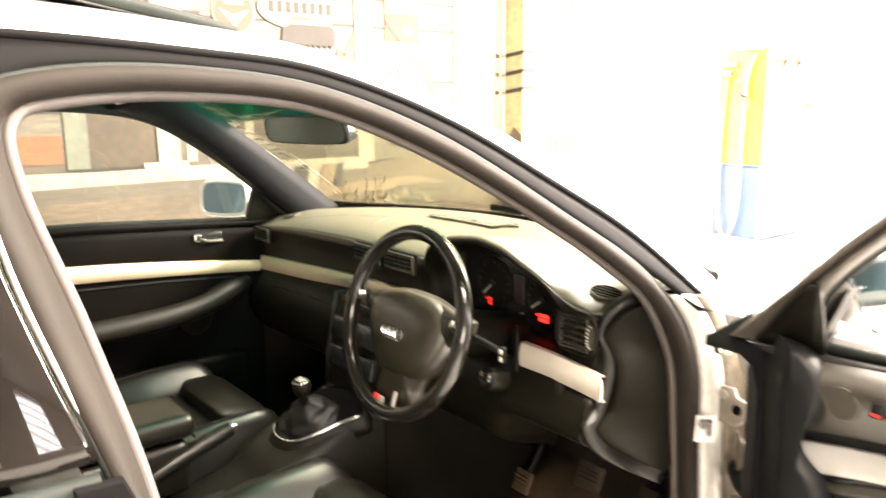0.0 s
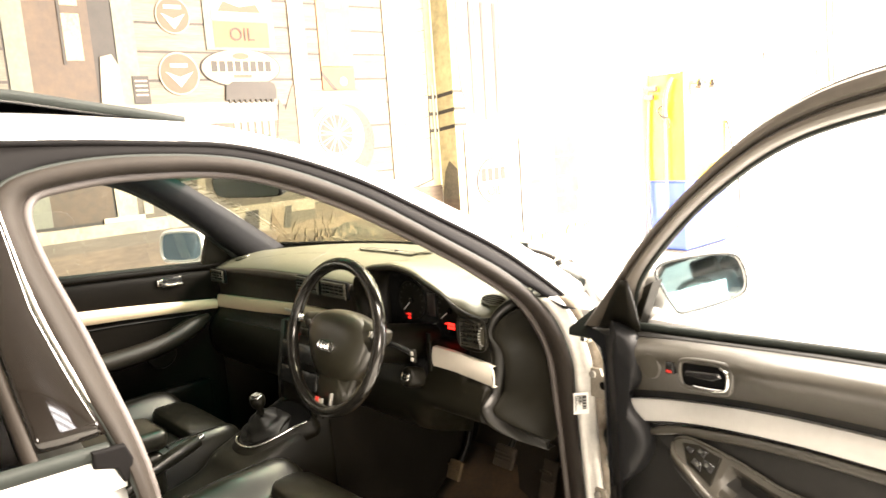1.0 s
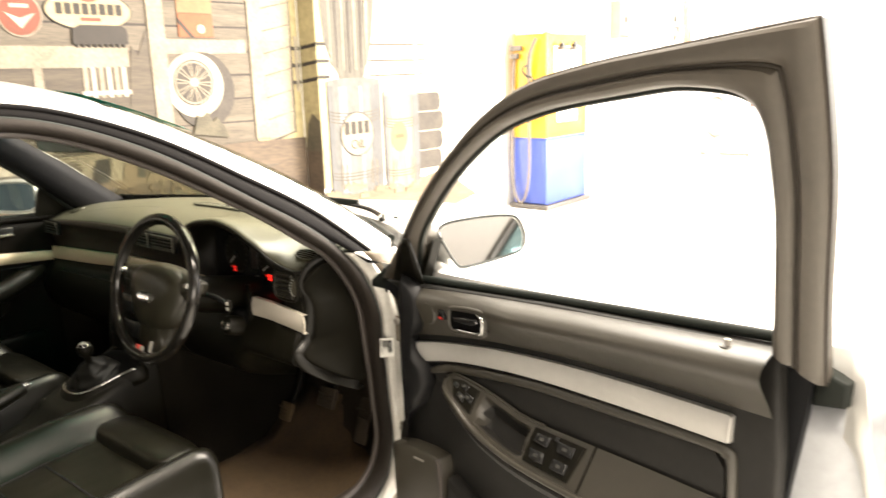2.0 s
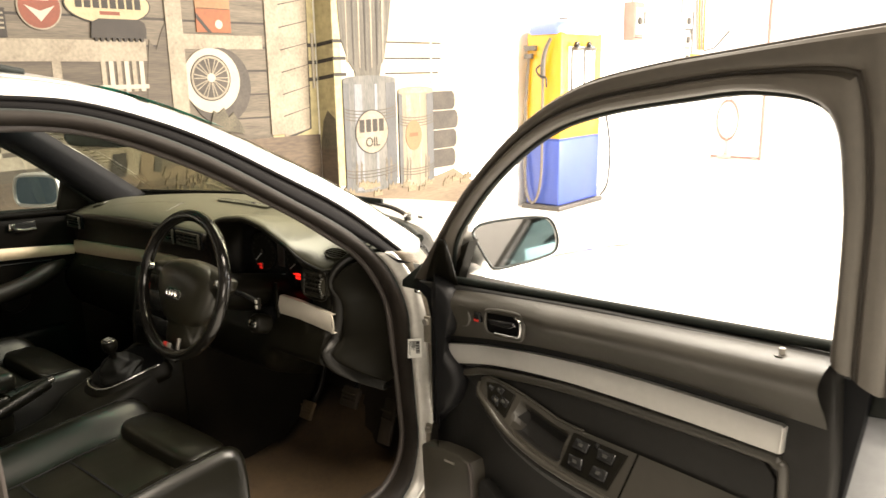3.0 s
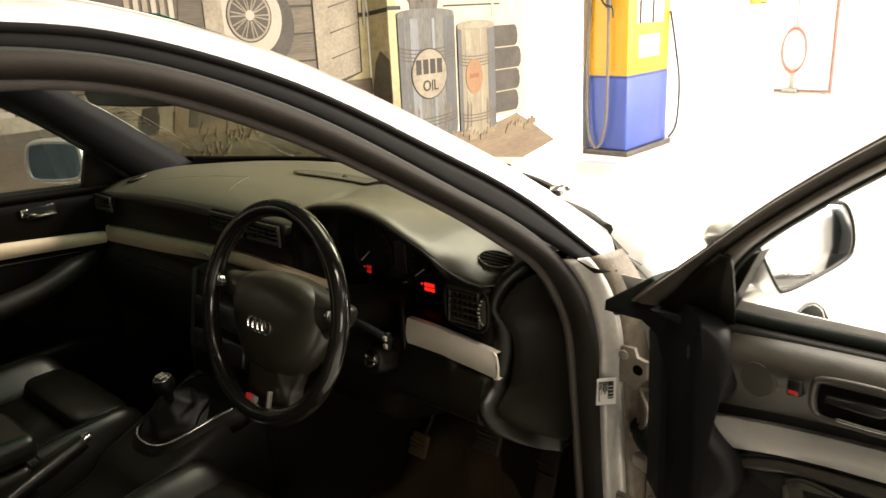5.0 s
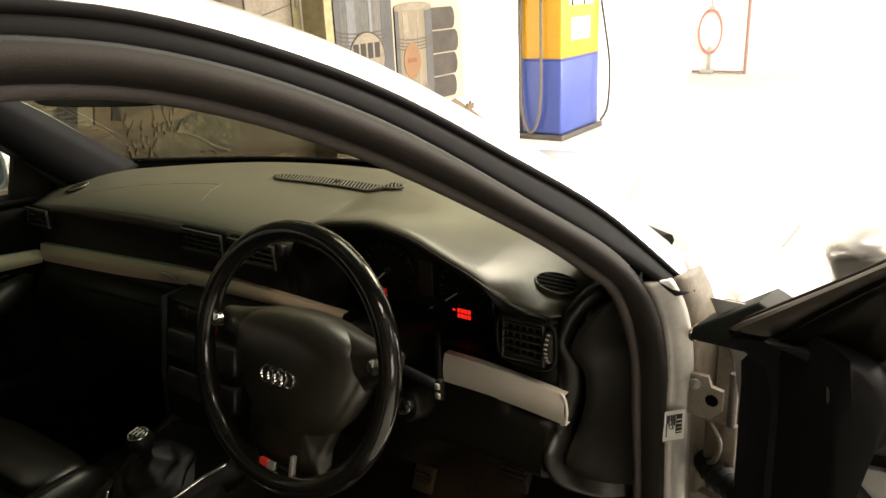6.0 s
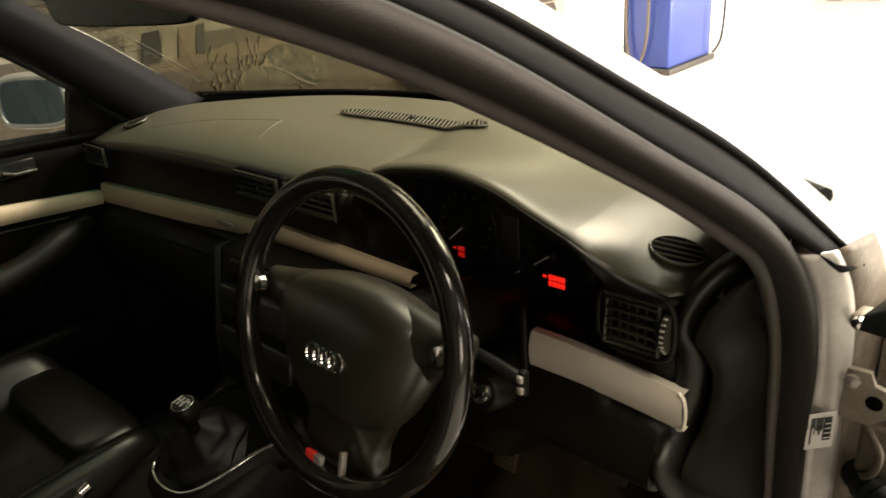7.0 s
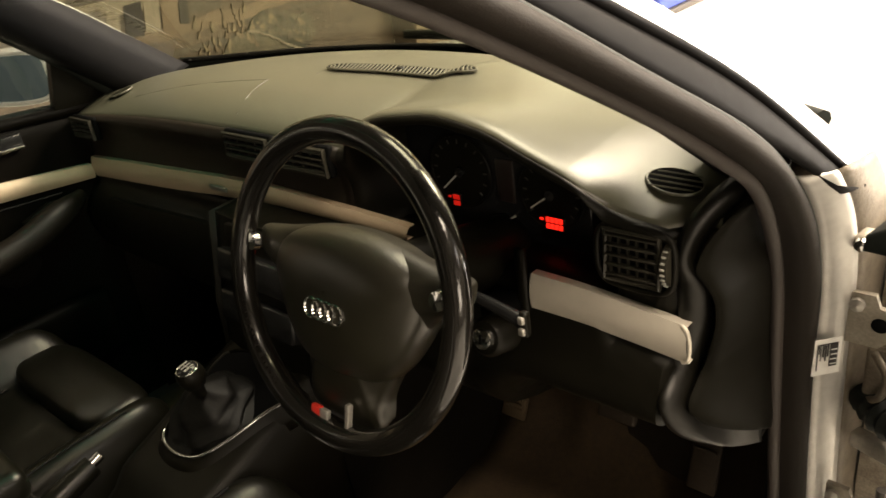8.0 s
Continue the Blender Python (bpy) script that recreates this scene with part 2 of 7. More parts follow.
def bm_tube(pts, r, seg=10, closed=False, bm=None, flat=1.0, up=None, ends=True):
    """A round (or flattened) section carried along the points."""
    bm = bm or bmesh.new()
    p = [Vector(q) for q in pts]
    n, rings, side = len(p), [], None
    for i in range(n):
        if closed:
            tan = (p[(i + 1) % n] - p[i - 1]).normalized()
        else:
            tan = (p[min(i + 1, n - 1)] - p[max(i - 1, 0)]).normalized()
        if up is not None:
            side = Vector(up).cross(tan).normalized()
        elif side is None:
            side = tan.orthogonal().normalized()
        else:
            side = (side - tan * side.dot(tan)).normalized()
        oth = tan.cross(side)
        rr = r(i / max(1, n - 1)) if callable(r) else r
        rings.append([bm.verts.new(p[i] + rr * (math.cos(a) * side + flat * math.sin(a) * oth)) for a in (2 * math.pi * k / seg for k in range(seg))])
    for i in range(n if closed else n - 1):
        a, b = rings[i], rings[(i + 1) % n]
        if closed and i == n - 1:
            off = min(range(seg), key=lambda k: (b[k].co - a[0].co).length)
            b = b[off:] + b[:off]
        for k in range(seg):
            bm.faces.new((a[k], a[(k + 1) % seg], b[(k + 1) % seg], b[k]))
    if ends and not closed:
        bm.faces.new(rings[0][::-1])
        bm.faces.new(rings[-1])
    return bm


def bm_grid(rows, closed=False, bm=None):
    """A skin over rows of points of one length."""
    bm = bm or bmesh.new()
    vs = [[bm.verts.new(p) for p in row] for row in rows]
    for a, b in zip(vs, vs[1:]):
        n = len(a)
        for k in range(n if closed else n - 1):
            bm.faces.new((a[k], a[(k + 1) % n], b[(k + 1) % n], b[k]))
    return bm


def skin(name, rows, thick, material, parent, label="", closed=False, offset=-1.0, angle=40):
    ob = part(name, bm_grid(rows, closed), material, parent, label, True, angle)
    if thick:
        mod = ob.modifiers.new("thickness", "SOLIDIFY")
        mod.thickness, mod.offset = thick, offset
    return ob


def bm_lathe(profile, m, seg=24, bm=None):
    """(radius, height) pairs turned about the local z axis, placed by m."""
    bm = bm or bmesh.new()
    rings = []
    for r, h in profile:
        rings.append([bm.verts.new(m @ Vector((r * math.cos(2 * math.pi * k / seg), r * math.sin(2 * math.pi * k / seg), h))) for k in range(seg)])
    for a, b in zip(rings, rings[1:]):
        for k in range(seg):
            bm.faces.new((a[k], a[(k + 1) % seg], b[(k + 1) % seg], b[k]))
    bm.faces.new(rings[0][::-1])
    bm.faces.new(rings[-1])
    return bm


def axes(origin, x, y, z):
    m = Matrix((x, y, z)).transposed().to_4x4()
    m.translation = origin
    return m


def lettering(name, body, size, m, material, parent):
    cu = bpy.data.curves.new(name, "FONT")
    cu.body, cu.size, cu.extrude, cu.align_x, cu.align_y = body, size, 0.001, "CENTER", "CENTER"
    tmp = new(name + "_src", cu)
    me = bpy.data.meshes.new_from_object(tmp)
    bpy.data.objects.remove(tmp)
    me.transform(m)
    return finish(new(name, me), material, parent, "", False)


# ---- the garage ----
X1, X2, X3, YSTEP, YBACK = -2.392, -2.20, -2.66, 2.873, 5.20
Y0, Y1, XE, ZC = -6.0, 11.5, 6.2, 4.2


def wall(name, boxes, material, label):
    bm = bmesh.new()
    for lo, hi in boxes:
        bm_box([(a + b) / 2 for a, b in zip(lo, hi)], [b - a for a, b in zip(lo, hi)], bm=bm)
    ob = part(name, bm, material, None, "", False)
    return tagged(ob, label, "wall", kind="structure")


tagged(part("floor", bm_box((1.7, 2.7, -0.1), (9.4, 17.6, 0.2)), FLOOR, None, "", False), "pale smooth concrete garage floor in bright daylight", "floor", kind="structure")
wall("wall_west", [((X1 - 0.6, Y0, 0), (X1, YSTEP, ZC)), ((X1 - 0.6, YSTEP, 0), (X2, YBACK, ZC)), ((X1 - 0.6, YBACK, 0), (X3, Y1, ZC))], WHITEWALL, "white painted garage wall carrying a filling station mural")
wall("wall_north", [((X1 - 0.6, Y1, 0), (XE, Y1 + 0.25, ZC))], WHITEWALL, "white painted far garage wall with pipes")
wall("wall_south", [((X1 - 0.6, Y0 - 0.25, 0), (XE, Y0, ZC))], DIMWALL, "plain garage wall out of view, kept dim")
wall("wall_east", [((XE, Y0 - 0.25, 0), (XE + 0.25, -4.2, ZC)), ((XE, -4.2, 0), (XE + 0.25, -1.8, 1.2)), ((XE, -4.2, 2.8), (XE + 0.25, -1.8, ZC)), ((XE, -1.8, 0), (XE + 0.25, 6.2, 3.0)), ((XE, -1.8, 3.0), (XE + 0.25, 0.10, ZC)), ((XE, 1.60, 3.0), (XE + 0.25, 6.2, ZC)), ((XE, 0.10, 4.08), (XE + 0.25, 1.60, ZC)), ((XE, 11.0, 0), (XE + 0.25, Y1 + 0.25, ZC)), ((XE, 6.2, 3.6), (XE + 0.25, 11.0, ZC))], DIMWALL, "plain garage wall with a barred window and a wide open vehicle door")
win = thing("window_1", "wide barred garage window letting in daylight", "window", kind="structure")
for lo, hi in (((-4.2, 1.2), (-4.14, 2.8)), ((-1.86, 1.2), (-1.8, 2.8)), ((-4.14, 1.2), (-1.86, 1.26)), ((-4.14, 2.74), (-1.86, 2.8))):
    part("window_frame", bm_box((XE + 0.04, (lo[0] + hi[0]) / 2, (lo[1] + hi[1]) / 2), (0.06, hi[0] - lo[0], hi[1] - lo[1]), 0.006), STEEL, win)
for k in range(4):
    part("window_bar", bm_box((XE + 0.04, -3.0, 1.55 + 0.3 * k), (0.03, 2.28, 0.035), 0.004), STEEL, win)
clere = thing("window_2", "high louvred garage window under the roof", "window", kind="structure")
for k in range(7):
    part("window_louvre", bm_box((XE + 0.08, 0.85, 3.06 + 0.16 * k), (0.03, 1.49, 0.055), 0.004), STEEL, clere)
for y in (0.13, 1.57):
    part("window_frame", bm_box((XE + 0.13, y, 3.54), (0.05, 0.06, 1.08), 0.006), STEEL, clere)
bm = bmesh.new()
for lo, hi in [((-3.0, Y0 - 0.25), (XE + 0.25, -1.6)), ((-3.0, -1.6), (1.6, 0.6)), ((3.6, -1.6), (XE + 0.25, 0.6)), ((-3.0, 0.6), (XE + 0.25, 1.1)), ((-3.0, 1.1), (-0.5, 2.7)), ((1.1, 1.1), (XE + 0.25, 2.7)), ((-3.0, 2.7), (XE + 0.25, 3.0)), ((-3.0, 3.0), (1.0, 6.6)), ((3.6, 3.0), (XE + 0.25, 6.6)), ((-3.0, 6.6), (XE + 0.25, Y1 + 0.25))]:
    bm_box(((lo[0] + hi[0]) / 2, (lo[1] + hi[1]) / 2, ZC + 0.06), (hi[0] - lo[0], hi[1] - lo[1], 0.12), bm=bm)
tagged(part("ceiling", bm, CEIL, None, "", False), "grey roof lining with open roof lights", "ceiling", kind="structure")
tagged(part("ground", bm_box((15.7, 6.0, -0.15), (18.5, 60.0, 0.2)), FLOOR, None, "", False), "pale concrete yard outside the vehicle door", "ground", kind="structure")

# ---- the mural, paint on the west wall ----
mural = thing("mural", "faded sepia mural of an old roadside filling station", "mural", kind="structure")
def pmat(name, base, rough, metal, var, scale, keep=0.46, tint=None, **kw):
    """Old wall paint, dulled with age."""
    tint = tint or tuple(c * (1 + var) for c in base)
    warm = (0.90, 0.84, 0.78)
    return mat(name, tuple(c * keep * w for c, w in zip(base, warm)), rough, metal, min(0.6, var * 1.3), scale, tint=tuple(c * keep * w for c, w in zip(tint, warm)), bump=0.1, bscale=120, **kw)


P_BOARD = pmat("paint_weathered_board", (0.163, 0.136, 0.101), 0.8, 0, 0.35, 3, stretch=(1, 0.5, 6), tint=(0.272, 0.239, 0.185))
P_BOARDD = pmat("paint_shaded_board", (0.109, 0.090, 0.066), 0.8, 0, 0.35, 3, stretch=(1, 0.5, 6), tint=(0.179, 0.152, 0.114))
P_CREAM = pmat("paint_cream_timber", (0.326, 0.283, 0.212), 0.8, 0, 0.3, 4, keep=0.60, stretch=(1, 1.5, 1.5), tint=(0.402, 0.370, 0.299))
P_TEAL = pmat("paint_grey_green_timber", (0.196, 0.206, 0.163), 0.8, 0, 0.25, 4)
P_DOOR = pmat("paint_brown_shadow", (0.100, 0.070, 0.044), 0.8, 0, 0.35, 3)
P_LAMP = pmat("paint_lit_window", (0.462, 0.338, 0.142), 0.8, 0, 0.15, 8, tint=(0.517, 0.462, 0.326))
P_DARK = pmat("paint_dark_outline", (0.046, 0.038, 0.030), 0.8, 0, 0.3, 10)
P_RED = pmat("paint_faded_red", (0.272, 0.082, 0.046), 0.8, 0, 0.2, 8)
P_ORANGE = pmat("paint_faded_orange", (0.338, 0.125, 0.052), 0.8, 0, 0.2, 6)
P_PEACH = pmat("paint_pale_orange", (0.381, 0.218, 0.109), 0.8, 0, 0.2, 6)
P_WHITE = pmat("paint_white", (0.402, 0.381, 0.326), 0.8, 0, 0.1, 8, keep=0.68)
P_TYRE = pmat("paint_grey_black_tyre", (0.066, 0.057, 0.046), 0.8, 0, 0.35, 8, tint=(0.130, 0.114, 0.093))
P_DRUM = pmat("paint_blue_grey_drum", (0.150, 0.164, 0.180), 0.8, 0, 0.4, 3, keep=0.50, stretch=(1, 4, 0.7), tint=(0.272, 0.272, 0.250))
P_DRUM2 = pmat("paint_cream_drum", (0.272, 0.234, 0.158), 0.8, 0, 0.25, 3, keep=0.55, stretch=(1, 4, 0.7), tint=(0.370, 0.338, 0.256))
P_CACT = pmat("paint_grey_cactus", (0.120, 0.114, 0.093), 0.8, 0, 0.5, 4, keep=0.42, stretch=(1, 9, 0.6), tint=(0.250, 0.234, 0.196))
P_SKY = pmat("paint_pale_yellow_sky", (0.36, 0.325, 0.235), 0.8, 0, 0.10, 1.2, keep=0.95, tint=(0.40, 0.38, 0.33))
P_OLIVE = pmat("paint_olive_yellow", (0.264, 0.240, 0.136), 0.8, 0, 0.35, 2.5, keep=1.1)
P_EARTH = pmat("paint_brown_earth", (0.118, 0.083, 0.052), 0.8, 0, 0.4, 2.2, stretch=(1, 0.7, 3), tint=(0.225, 0.172, 0.118))
P_STREAK = pmat("paint_pale_earth_streak", (0.235, 0.180, 0.120), 0.8, 0, 0.3, 3, keep=0.55, stretch=(1, 0.5, 4))
P_GOLD = pmat("paint_old_gold_cream", (0.36, 0.315, 0.20), 0.8, 0, 0.2, 5, keep=0.72)
P_TUFT = pmat("paint_dry_tuft", (0.20, 0.165, 0.105), 0.8, 0, 0.4, 9, keep=0.7)
P_SHEEN = pmat("paint_drum_sheen", (0.25, 0.275, 0.31), 0.8, 0, 0.3, 4, keep=0.55, stretch=(1, 4, 0.6))
P_DRUMSH = pmat("paint_drum_shade", (0.115, 0.120, 0.128), 0.8, 0, 0.3, 4, keep=0.55, stretch=(1, 4, 0.6))
P_GRASS = pmat("paint_grey_green_scrub", (0.120, 0.109, 0.066), 0.8, 0, 0.45, 9, tint=(0.229, 0.206, 0.142))
LAYER = 0.0015
PAINTED = [0]


def paint(name, pts, layer, material, x=X1, label=""):
    """A flat painted shape given as (y, z) pairs; later layers lie on earlier ones."""
    PAINTED[0] += 1
    return part(name, bm_prism([(x, y, z) for y, z in pts], (LAYER * layer + 0.001 + 0.0000025 * PAINTED[0], 0, 0)), material, mural, label, False)


def rect(y0, z0, y1, z1):
    return [(y0, z0), (y1, z0), (y1, z1), (y0, z1)]


def oval(cy, cz, a, b, n=32, t0=0.0, t1=2 * math.pi):
    return [(cy + a * math.cos(t0 + (t1 - t0) * k / n), cz + b * math.sin(t0 + (t1 - t0) * k / n)) for k in range(n)]


def rough_line(y0, y1, z, amp, n, seed):
    rnd = random.Random(seed)
    return [(y0 + (y1 - y0) * k / n, z + amp * (rnd.random() - 0.5)) for k in range(n + 1)]


def plank(y0, z0, y1, z1, layer, material, x=X1, seed=0, name="painted_board"):
    """A board with slightly uneven edges."""
    rnd = random.Random(seed)
    j = lambda: 0.006 * (rnd.random() - 0.5)
    n = max(2, int((y1 - y0) / 0.25))
    lo = [(y0 + (y1 - y0) * k / n, z0 + j()) for k in range(n + 1)]
    hi = [(y0 + (y1 - y0) * k / n, z1 + j()) for k in range(n, -1, -1)]
    return paint(name, lo + hi, layer, material, x)


# shed siding
paint("painted_siding_shadow", rect(-1.6, 0.98, 2.45, 2.9), 1, P_DARK)
rows_z = [1.0 + 0.156 * k for k in range(13)]
for k, z in enumerate(rows_z):
    cuts = [(-1.6, 0.08), (0.62, 1.70), (1.70, 2.44)]
    for c, (ya, yb) in enumerate(cuts):
        plank(ya, z + 0.007, yb, z + 0.151, 2, P_BOARDD if (c == 1 and z < 1.5) or c == 0 and k % 3 == 0 else P_BOARD, seed=k * 7 + c)
# doorway with a lit window
paint("painted_doorway", rect(0.19, 1.05, 0.50, 2.9), 3, P_DOOR)
paint("painted_door_post", rect(0.09, 1.05, 0.19, 2.9), 4, P_TEAL)
paint("painted_door_post", rect(0.62, 1.55, 0.73, 2.9), 4, P_TEAL)
paint("painted_lit_window", rect(0.365, 1.885, 0.452, 2.12), 5, P_LAMP)
paint("painted_lit_window", rect(0.365, 2.16, 0.452, 2.30), 5, P_LAMP)
paint("painted_window_bar", rect(0.35, 1.865, 0.365, 2.32), 6, P_DARK)
paint("painted_timber_stump", [(0.515, 1.06), (0.625, 1.06), (0.622, 1.86), (0.59, 1.92), (0.53, 1.905), (0.505, 1.6)], 6, P_CREAM)
paint("painted_timber_foot", rect(0.44, 1.035, 0.66, 1.062), 7, P_WHITE)
paint("painted_crate", rect(-0.25, 1.08, 0.075, 1.21), 6, P_ORANGE)
paint("painted_crate", rect(-0.75, 1.06, -0.30, 1.35), 6, P_ORANGE)
paint("painted_oil_tin", rect(0.684, 1.658, 0.772, 1.806), 7, P_DARK)
for z in (1.70, 1.725, 1.75, 1.775):
    paint("painted_tin_stripe", rect(0.695, z, 0.762, z + 0.010), 8, P_CREAM)
# bench with a slatted chair below
plank(0.60, 1.535, 1.545, 1.652, 6, P_CREAM, seed=51, name="painted_bench_plank")
paint("painted_bench_shadow", rect(0.62, 1.06, 1.70, 1.535), 3, P_BOARDD)
for y in (0.66, 0.98, 1.60):
    paint("painted_bench_leg", rect(y, 1.06, y + 0.05, 1.535), 5, P_CREAM)
for k in range(6):
    paint("painted_chair_slat", rect(1.255 + 0.047 * k, 1.36, 1.283 + 0.047 * k, 1.535), 6, P_WHITE if k % 2 else P_CREAM)
paint("painted_chair_rail", rect(1.24, 1.375, 1.54, 1.40), 7, P_WHITE)
paint("painted_shadow_scrub", [(1.50, 1.06), (1.70, 1.06), (1.70, 1.78), (1.66, 1.72), (1.61, 1.60), (1.57, 1.66), (1.545, 1.5)], 5, P_BOARDD)
# round red sign, oval sign, tool case, big oil sign
for cz, r in ((1.818, 0.118), (2.135, 0.10)):
    paint("painted_round_sign_rim", oval(0.952, cz, r, r), 7, P_CREAM)
    paint("painted_round_sign", oval(0.952, cz, r * 0.93, r * 0.93), 8, P_RED)
    paint("painted_round_sign_wing", [(0.952 - 0.08 * r / 0.118, cz + 0.01), (0.952, cz - 0.02), (0.952 + 0.08 * r / 0.118, cz + 0.01), (0.975, cz - 0.05), (0.952, cz - 0.075), (0.93, cz - 0.05)], 9, P_WHITE)
    paint("painted_lettering_bar", rect(0.952 - 0.05, cz + 0.035, 0.952 + 0.05, cz + 0.055), 9, P_WHITE)
paint("painted_oval_sign_rim", oval(1.338, 1.850, 0.258, 0.112), 7, P_DARK)
paint("painted_oval_sign", oval(1.338, 1.850, 0.250, 0.104), 8, P_GOLD)
for k in range(8):
    paint("painted_lettering_bar", rect(1.145 + 0.050 * k, 1.828, 1.183 + 0.050 * k, 1.890), 9, P_DARK)
paint("painted_oval_sign_dot", oval(1.338, 1.918, 0.055, 0.020, 14), 9, P_RED)
paint("painted_oval_sign_flash", rect(1.28, 1.792, 1.40, 1.812), 9, P_RED)
paint("painted_tool_case", [(1.215, 1.665), (1.55, 1.665), (1.555, 1.72), (1.545, 1.755), (1.51, 1.772), (1.27, 1.772), (1.225, 1.75)], 10, P_DARK)
for k in range(9):
    paint("painted_case_tooth", rect(1.235 + 0.035 * k, 1.645, 1.252 + 0.035 * k, 1.667), 10, P_DARK)
paint("painted_sign_frame", rect(1.132, 1.952, 1.582, 2.5), 7, P_TEAL)
paint("painted_sign_field", rect(1.185, 2.125, 1.54, 2.46), 8, P_WHITE)
paint("painted_sign_panel", rect(1.185, 1.968, 1.54, 2.115), 8, P_ORANGE)
paint("painted_sign_motif", [(1.22, 2.17), (1.50, 2.17), (1.47, 2.22), (1.36, 2.20), (1.26, 2.23)], 9, P_RED)
lettering("painted_word", "OIL", 0.105, axes((X1 + LAYER * 10 + 0.001 + 0.0000025 * PAINTED[0], 1.362, 2.04), Vector((0, 1, 0)), Vector((0, 0, 1)), Vector((1, 0, 0))), P_DARK, mural)
# cream post, tall orange sign, shelf, whitewall wheel
plank(1.688, 1.0, 1.80, 2.9, 9, P_CREAM, seed=61, name="painted_post")
paint("painted_tall_sign", rect(1.90, 1.862, 2.156, 2.9), 7, P_PEACH)
for k in range(3):
    paint("painted_lettering_bar", rect(1.975, 1.96 + 0.135 * k, 2.085, 2.06 + 0.135 * k), 8, P_CREAM)
paint("painted_tall_sign_foot", rect(1.90, 1.713, 2.156, 1.858), 7, P_ORANGE)
paint("painted_sign_stripe", [(1.90, 1.80), (1.90, 1.832), (2.01, 1.713), (1.98, 1.713)], 8, P_DARK)
paint("painted_sign_disc", oval(2.065, 1.765, 0.028, 0.028, 16), 8, P_WHITE)
plank(1.80, 1.61, 2.40, 1.70, 6, P_CREAM, seed=63, name="painted_shelf_board")
paint("painted_tyre", oval(2.045, 1.375, 0.235, 0.245, 40), 7, P_TYRE)
paint("painted_whitewall", oval(1.982, 1.412, 0.212, 0.205, 40), 8, P_WHITE)
paint("painted_wheel_ring", oval(1.972, 1.428, 0.150, 0.146, 36), 9, P_DARK)
paint("painted_wheel_rim", oval(1.972, 1.428, 0.142, 0.138, 36), 10, P_CREAM)
paint("painted_wheel_dark", oval(1.972, 1.428, 0.128, 0.124, 36), 11, P_TYRE)
for k in range(20):
    a = 2 * math.pi * k / 20 + 0.1 * (k % 2)
    c, s_ = math.cos(a), math.sin(a)
    w = 0.0035
    paint("painted_spoke", [(1.972 + 0.03 * c - w * s_, 1.428 + 0.03 * s_ + w * c), (1.972 + 0.03 * c + w * s_, 1.428 + 0.03 * s_ - w * c), (1.972 + 0.126 * c + w * s_, 1.428 + 0.122 * s_ - w * c), (1.972 + 0.126 * c - w * s_, 1.428 + 0.122 * s_ + w * c)], 12, P_CREAM)
paint("painted_hub", oval(1.972, 1.430, 0.030, 0.028, 16), 13, P_WHITE)
paint("painted_scrub", [(1.93, 1.10), (2.20, 1.06), (2.17, 1.13), (2.12, 1.20), (2.08, 1.17), (2.05, 1.235), (2.0, 1.20), (1.97, 1.22)], 14, P_GRASS)
# corner of the shed, its sunlit side, the fence
paint("painted_yellow_sky", rect(2.45, 0.2, YSTEP - 0.001, 2.9), 1, P_OLIVE)
plank(2.432, 1.03, 2.545, 2.9, 9, P_CREAM, seed=71, name="painted_corner_board")
side_w = lambda z: 2.785 + 0.02 * (z - 1.1)
for k in range(12):
    z = 1.0 + 0.152 * k
    paint("painted_side_board", [(2.55, z + 0.004), (side_w(z), z + 0.055), (side_w(z + 0.15), z + 0.203), (2.55, z + 0.148)], 5, P_CREAM)
paint("painted_side_shadow", [(2.55, 0.98), (2.80, 1.05), (2.82, 2.9), (2.55, 2.9)], 3, P_DARK)
for z in (1.645, 1.525, 1.405):
    paint("painted_fence_rail", rect(2.80, z - 0.013, YSTEP - 0.001, z + 0.013), 7, P_DARK)
paint("painted_fence_post", rect(2.832, 1.34, 2.852, 1.73), 8, P_WHITE)
# earth, porch edge and scrub along the foot of the wall
paint("painted_earth", [(-1.6, 0.12), (YSTEP - 0.001, 0.12)] + [(y, z) for y, z in rough_line(YSTEP - 0.001, -1.6, 1.0, 0.03, 24, 5)], 10, P_EARTH)
plank(-1.6, 0.965, 1.75, 1.035, 12, P_CREAM, seed=75, name="painted_porch_edge")
paint("painted_porch_shadow", rect(-1.6, 0.90, 1.75, 0.965), 11, P_BOARDD)
rnd = random.Random(9)
for k in range(40):
    y, z = -1.2 + 3.7 * rnd.random(), 0.35 + 0.52 * rnd.random()
    w = 0.15 + 0.30 * rnd.random()
    h = 0.012 + 0.022 * rnd.random()
    pts = [(y + w * math.cos(a) * (0.8 + 0.4 * rnd.random()), z + h * math.sin(a) * (0.4 + 1.2 * rnd.random())) for a in (2 * math.pi * i / 16 for i in range(16))]
    paint("painted_earth_streak", pts, 13, P_EARTH if k % 3 == 0 else P_BOARDD if k % 3 == 1 else P_STREAK)
for k in range(9):
    y, z = 1.78 + 0.055 * k, 0.67 + 0.05 * rnd.random()
    pts = [(y + 0.075 * math.cos(a) * (0.7 + 0.6 * rnd.random()), z + 0.075 * math.sin(a) * (0.7 + 0.6 * rnd.random())) for a in (2 * math.pi * i / 14 for i in range(14))]
    paint("painted_bush", pts, 15, P_GRASS)
